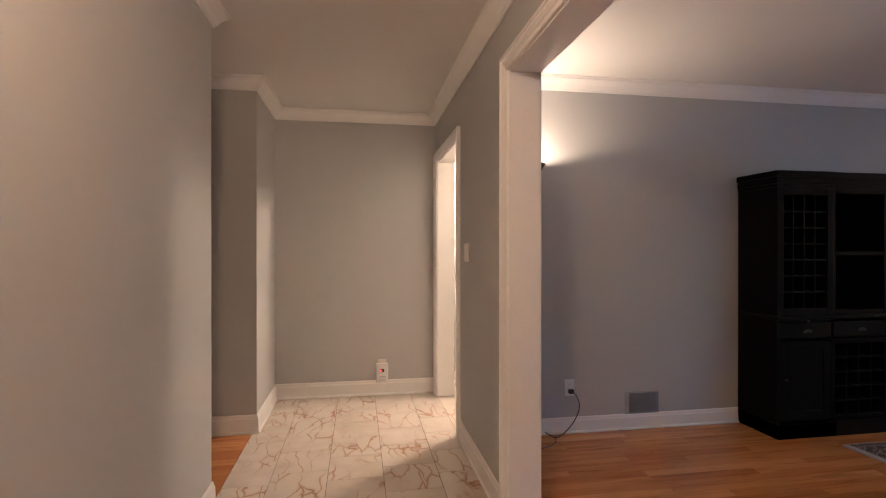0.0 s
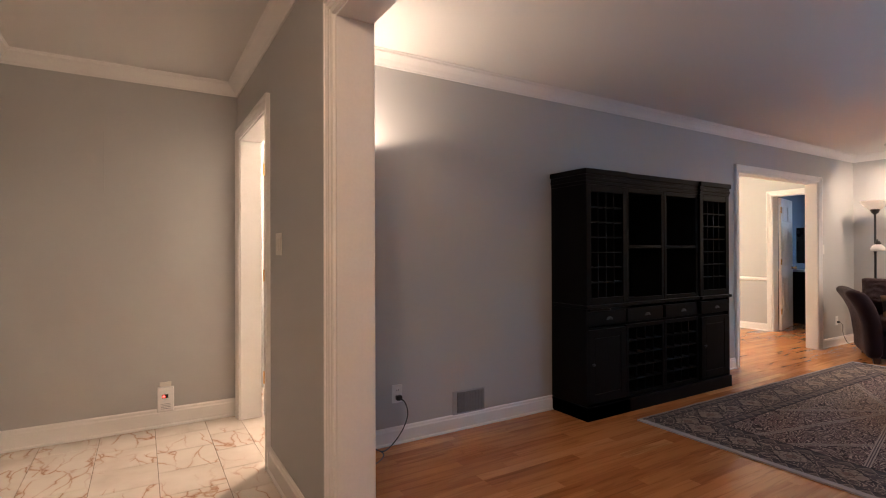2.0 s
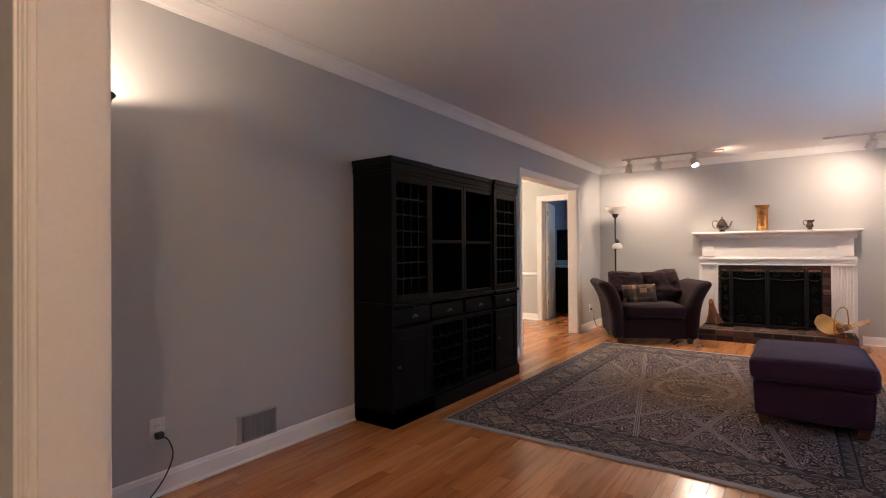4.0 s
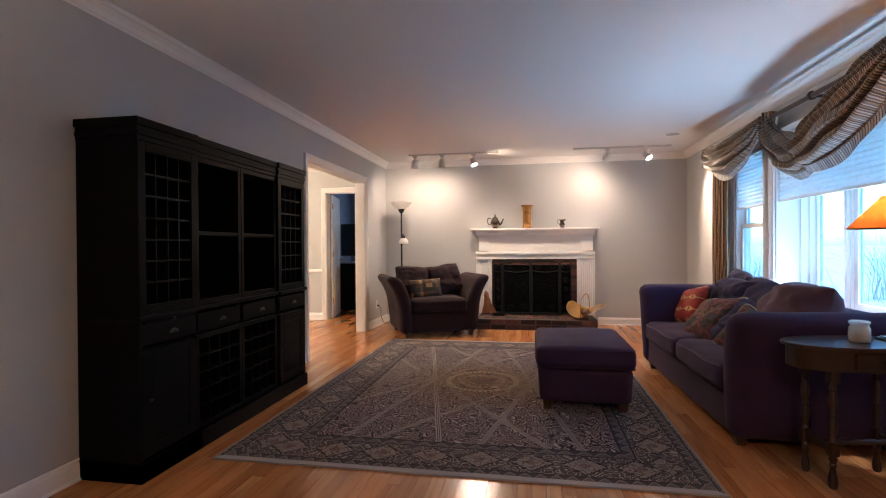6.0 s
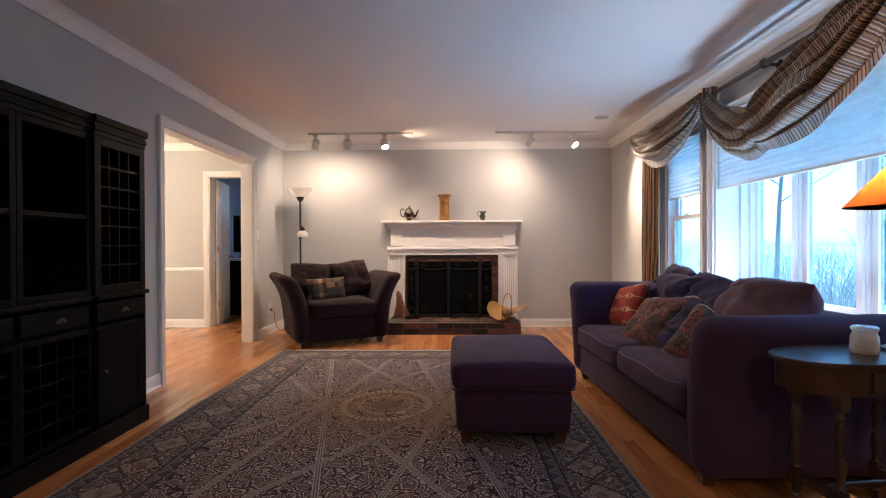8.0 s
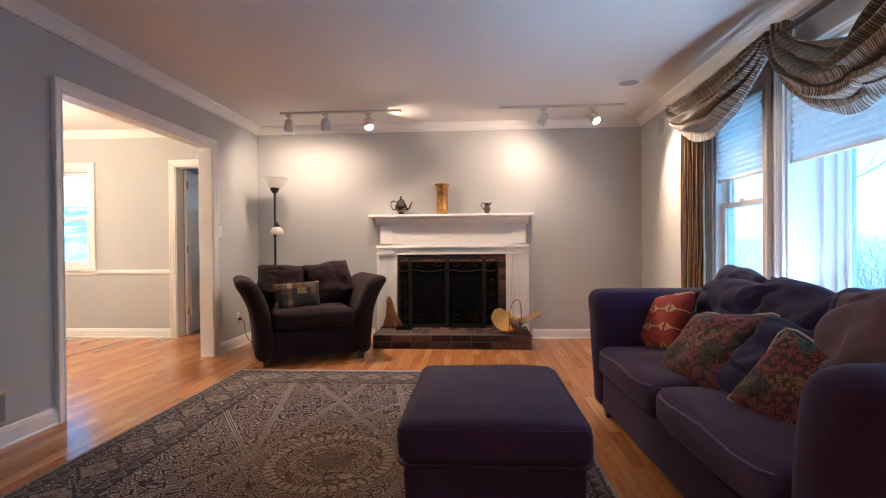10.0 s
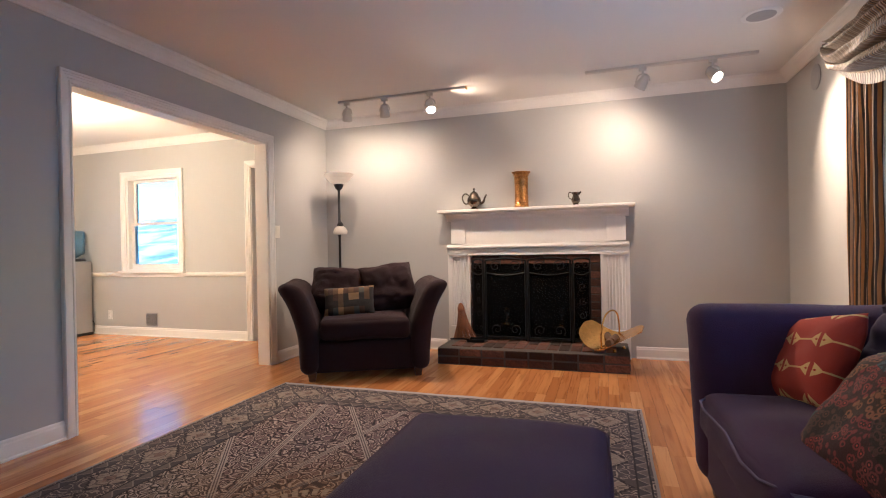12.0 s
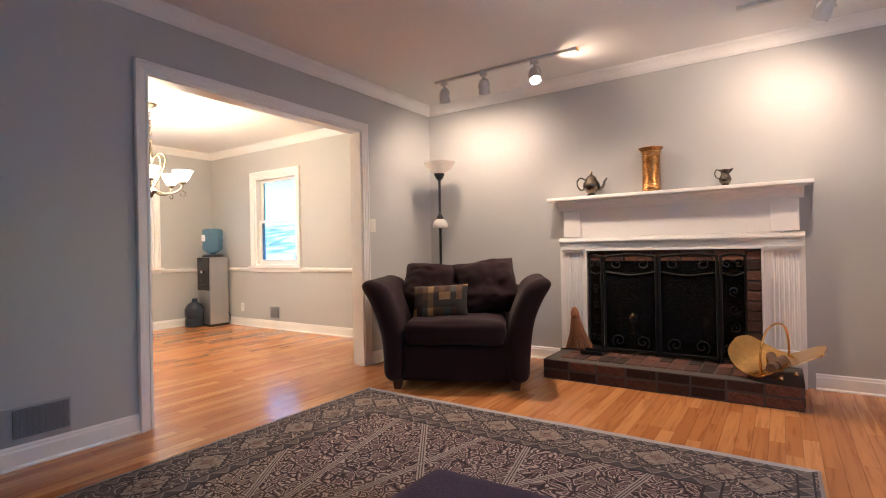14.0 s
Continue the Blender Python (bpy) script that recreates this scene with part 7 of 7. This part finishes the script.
tube(bm, [(8.165, 6.93, 0.06), (8.20, 6.88, 0.16), (8.245, 6.84, 0.17), (8.25, 6.82, 0.09), (8.21, 6.80, 0.02), (8.18, 6.84, 0.006), (8.22, 6.88, 0.008)], 0.004, 6, 6)
part("cable", bm, BLACKPLASTIC, cordw, smooth=True)

# ---------------------------------------------------------------- outside
orng = random.Random(11)


def bare_tree(x, y, h, r, seed):
    t = thing("tree", pose(x, y, -0.5), "bare grey winter tree beyond the windows", "tree", "bare trees")
    rg = random.Random(seed)
    bm = bmesh.new()
    lean = Vector((rg.uniform(-0.06, 0.06), rg.uniform(-0.06, 0.06), 1))
    pts = [lean * (h * k / 6) + Vector((rg.uniform(-0.05, 0.05), rg.uniform(-0.05, 0.05), 0)) * k * 0.5 for k in range(7)]
    tube(bm, pts, r, 9, 3, 0.25)
    part("trunk", bm, TREEBARK, t, smooth=True)
    bm = bmesh.new()

    def limb(p, d, ln, rad, depth):
        q = [p + d * ln * k / 3 + Vector((rg.uniform(-1, 1), rg.uniform(-1, 1), rg.uniform(-0.4, 1))) * ln * 0.07 * k for k in range(4)]
        tube(bm, q, rad, 5, 0, 0.35)
        if depth:
            for k in range(3):
                nd = (d + Vector((rg.uniform(-1, 1), rg.uniform(-1, 1), rg.uniform(-0.1, 0.9))) * 0.8).normalized()
                limb(q[1 + k % 3], nd, ln * rg.uniform(0.5, 0.7), rad * 0.45, depth - 1)
    for k in range(9):
        b = pts[2] + (pts[6] - pts[2]) * k / 9
        a = rg.uniform(0, 6.28)
        limb(b, Vector((math.cos(a), math.sin(a), rg.uniform(0.3, 0.9))).normalized(), h * rg.uniform(0.18, 0.3), r * 0.3, 2)
    part("crown", bm, TREEBARK, t, "bare branching crown")
    return t


for k, (x, y) in enumerate(((9.5, -9.0), (6.2, -12.0), (12.5, -14), (14.5, -10), (3.0, -16), (18, -16), (8.0, -18), (22, -12), (24.0, 6.5), (26.0, 12.5), (9.0, 16.0))):
    bare_tree(x, y, orng.uniform(7, 11), orng.uniform(0.10, 0.2), 40 + k)


def brush(x, y, w, h, count, seed, mat, label):
    rg = random.Random(seed)
    s = thing("shrub", pose(x, y, -0.46), label, "shrub")
    bm = bmesh.new()
    for _ in range(count):
        bx, by = rg.gauss(0, w / 5), rg.gauss(0, w / 5)
        dx, dy = rg.gauss(0, w / 3), rg.gauss(0, w / 3)
        tube(bm, [(bx, by, 0), (bx + dx * 0.35, by + dy * 0.35, h * 0.5), (bx + dx, by + dy, h * rg.uniform(0.6, 1.1))], 0.008, 3, 2, 0.3)
    part("stems", bm, mat, s)
    return s


for k in range(9):
    brush(orng.uniform(5, 19), orng.uniform(-11, -5.5), 1.8, orng.uniform(1.0, 2.0), 130, k, TWIGS, "tangled dry winter shrub on the lawn")


for k, (x, y) in enumerate(((10.5, -9.5), (12.2, -11.0), (16.5, -12.0))):
    brush(x, y, 1.6, 2.6, 420, 60 + k, LEAFGREEN, "soft green evergreen shrub beyond the lawn")

# bank behind the house with a dry stone wall and snow patches
SNOW = material("patchy_snow_bank", (0.5, 0.5, 0.5), 0.9, vary=0.05)
sn, sl, sb = nodes_of(SNOW)
stc, snz = sn.new("ShaderNodeTexCoord"), sn.new("ShaderNodeTexNoise")
snz.inputs["Scale"].default_value, snz.inputs["Detail"].default_value = 0.9, 8
sl.new(stc.outputs["Object"], snz.inputs["Vector"])
srp = ramp(sn, ((0.40, (0.24, 0.21, 0.17)), (0.48, (0.42, 0.40, 0.37)), (0.54, (0.80, 0.81, 0.83))))
sl.new(snz.outputs["Fac"], srp.inputs["Fac"])
sl.new(srp.outputs["Color"], sb.inputs["Base Color"])
bm = bmesh.new()
N = 40
g = [[bm.verts.new((11.2 + 22 * (i / N) ** 1.2, -2 + 34 * j / N, -0.47 + 4.2 * (i / N) ** 0.8 + 0.25 * noise.noise(Vector((i * 0.3, j * 0.3, 1))) * min(1, i / 4))) for j in range(N + 1)] for i in range(N + 1)]
for i in range(N):
    for j in range(N):
        bm.faces.new((g[i][j], g[i + 1][j], g[i + 1][j + 1], g[i][j + 1]))
structure("bank", bm, SNOW, "rising bank with leaf litter and patchy snow", "ground", True)
sw = thing("stone_wall", pose(12.6, 8.6, 0), "low dry stone wall at the foot of the bank", "wall")
srg = random.Random(8)
STONES = []
for k in range(5):
    bm = bmesh.new()
    soft(bm, 0.34, 0.44, 0.16, 0.06, n=4, wrinkle=0.04, freq=5, seed=k * 3.0)
    me = bpy.data.meshes.new("stone")
    bm.to_mesh(me)
    bm.free()
    me.materials.append(STONE)
    STONES.append(me)
for row in range(6):
    for k in range(18):
        s = new("stone", srg.choice(STONES))
        s.parent = sw
        s.matrix_basis = pose(srg.uniform(-0.06, 0.06) + row * 0.03, -3.4 + k * 0.42 + (row % 2) * 0.2, -0.10 + row * 0.15, srg.uniform(-5, 5), srg.uniform(-5, 5), srg.uniform(-10, 10))

# ---------------------------------------------------------------- floor pieces


def board_floor(name, x0, x1, y0, y1, label, near, seed, width=0.07):
    """Oak strips along x. near(x, y) tells which ones are single pieces; the rest are one joined mesh."""
    rg = random.Random(seed)
    fl = structure(name, boxes([(x0, x1, y0, y1, -0.0119, -0.0105)]), MORTAR, label, "floor")
    shared, verts, faces, singles = {}, [], [], 0
    rows = int(round((y1 - y0) / width))
    w = (y1 - y0) / rows
    for r_ in range(rows):
        x = x0 - rg.uniform(0, 0.6)
        y = y0 + (r_ + 0.5) * w
        while x < x1 - 0.02:
            ln = rg.choice((0.45, 0.65, 0.85, 1.05, 1.3))
            a, b = max(x, x0), min(x + ln, x1)
            if x + ln > x1 - 0.1:
                b = x1
            dz = rg.uniform(-0.0005, 0.0)
            key = round(b - a, 3)
            hx, hy = (b - a) / 2 - 0.0006, w / 2 - 0.0006
            c = ((a + b) / 2, y)
            vs = [(-hx, -hy, -0.0102), (hx, -hy, -0.0102), (hx, hy, -0.0102), (-hx, hy, -0.0102), (-hx, -hy, 0), (hx, -hy, 0), (hx, hy, 0), (-hx, hy, 0)]
            fs_ = [(3, 2, 1, 0), (4, 5, 6, 7), (0, 1, 5, 4), (1, 2, 6, 5), (2, 3, 7, 6), (3, 0, 4, 7)]
            if near(*c) and singles < 300:
                if key not in shared:
                    me = bpy.data.meshes.new("board")
                    me.from_pydata(vs, [], fs_)
                    me.materials.append(OAK)
                    shared[key] = me
                ob = new("board", shared[key])
                ob.parent = fl
                ob.location = (*c, dz)
                singles += 1
            else:
                k = len(verts)
                verts += [(v[0] + c[0], v[1] + c[1], v[2] + dz) for v in vs]
                faces += [tuple(i + k for i in f) for f in fs_]
            x += ln
            if b >= x1:
                break
    if verts:
        me = bpy.data.meshes.new("floorboards")
        me.from_pydata(verts, [], faces)
        me.materials.append(OAK)
        ob = new("floorboards", me)
        ob.parent = fl
        tagged(ob, kind="stuff")
    return fl


board_floor("floor_living", HX1, 8.33, LY0, 3.43, "orange varnished oak strip floor of the living room", lambda x, y: (x < 3.3 and y > 0.3) or x > 6.6, 21)
board_floor("floor_dining", DX0, 8.30, 3.43, DY1, "orange varnished oak strip floor of the dining room", lambda x, y: y < 7.0 and x > 5.0, 22)
board_floor("floor_passage", -3.2, -0.61, 2.71, 3.725, "oak strip floor of the side passage", lambda x, y: x > -1.6, 23)
board_floor("floor_den", 8.30, 11.3, 3.32, 5.08, "oak strip floor of the den", lambda x, y: False, 24)
tf = structure("floor_hall", boxes([(HX0 - 0.01, HX1, -1.9, 4.505, -0.0119, -0.004)]), material("brown_grout", (0.16, 0.13, 0.10), 0.9), "veined cream marble tile floor in the hall", "floor")
TS = 0.312
cuts = {}
for i in range(-2, 4):
    xa, xb = max(HX0 - 0.008, -0.052 + i * TS), min(HX1, -0.052 + (i + 1) * TS)
    if xb - xa < 0.03:
        continue
    for j in range(-7, 16):
        yy0 = 0.10 + j * TS + (0.13 if i % 2 else 0.0)
        ya, yb = max(-1.9, yy0), min(4.505, yy0 + TS)
        if yb - ya < 0.02:
            continue
        key = (round(xb - xa, 3), round(yb - ya, 3))
        if key not in cuts:
            me = bpy.data.meshes.new("tile")
            q = box(bmesh.new(), -key[0] / 2 + 0.0016, key[0] / 2 - 0.0016, -key[1] / 2 + 0.0016, key[1] / 2 - 0.0016, -0.004, 0.0)
            q.to_mesh(me)
            q.free()
            me.materials.append(MARBLE)
            cuts[key] = me
        t_ = new("tile", cuts[key])
        t_.parent = tf
        t_.location = ((xa + xb) / 2, (ya + yb) / 2, 0)
structure("floor_side_room", boxes([(HX1, 2.6, 3.43, 5.2, -0.0119, 0.0)]), MARBLE, "pale marble floor of the side room", "floor")
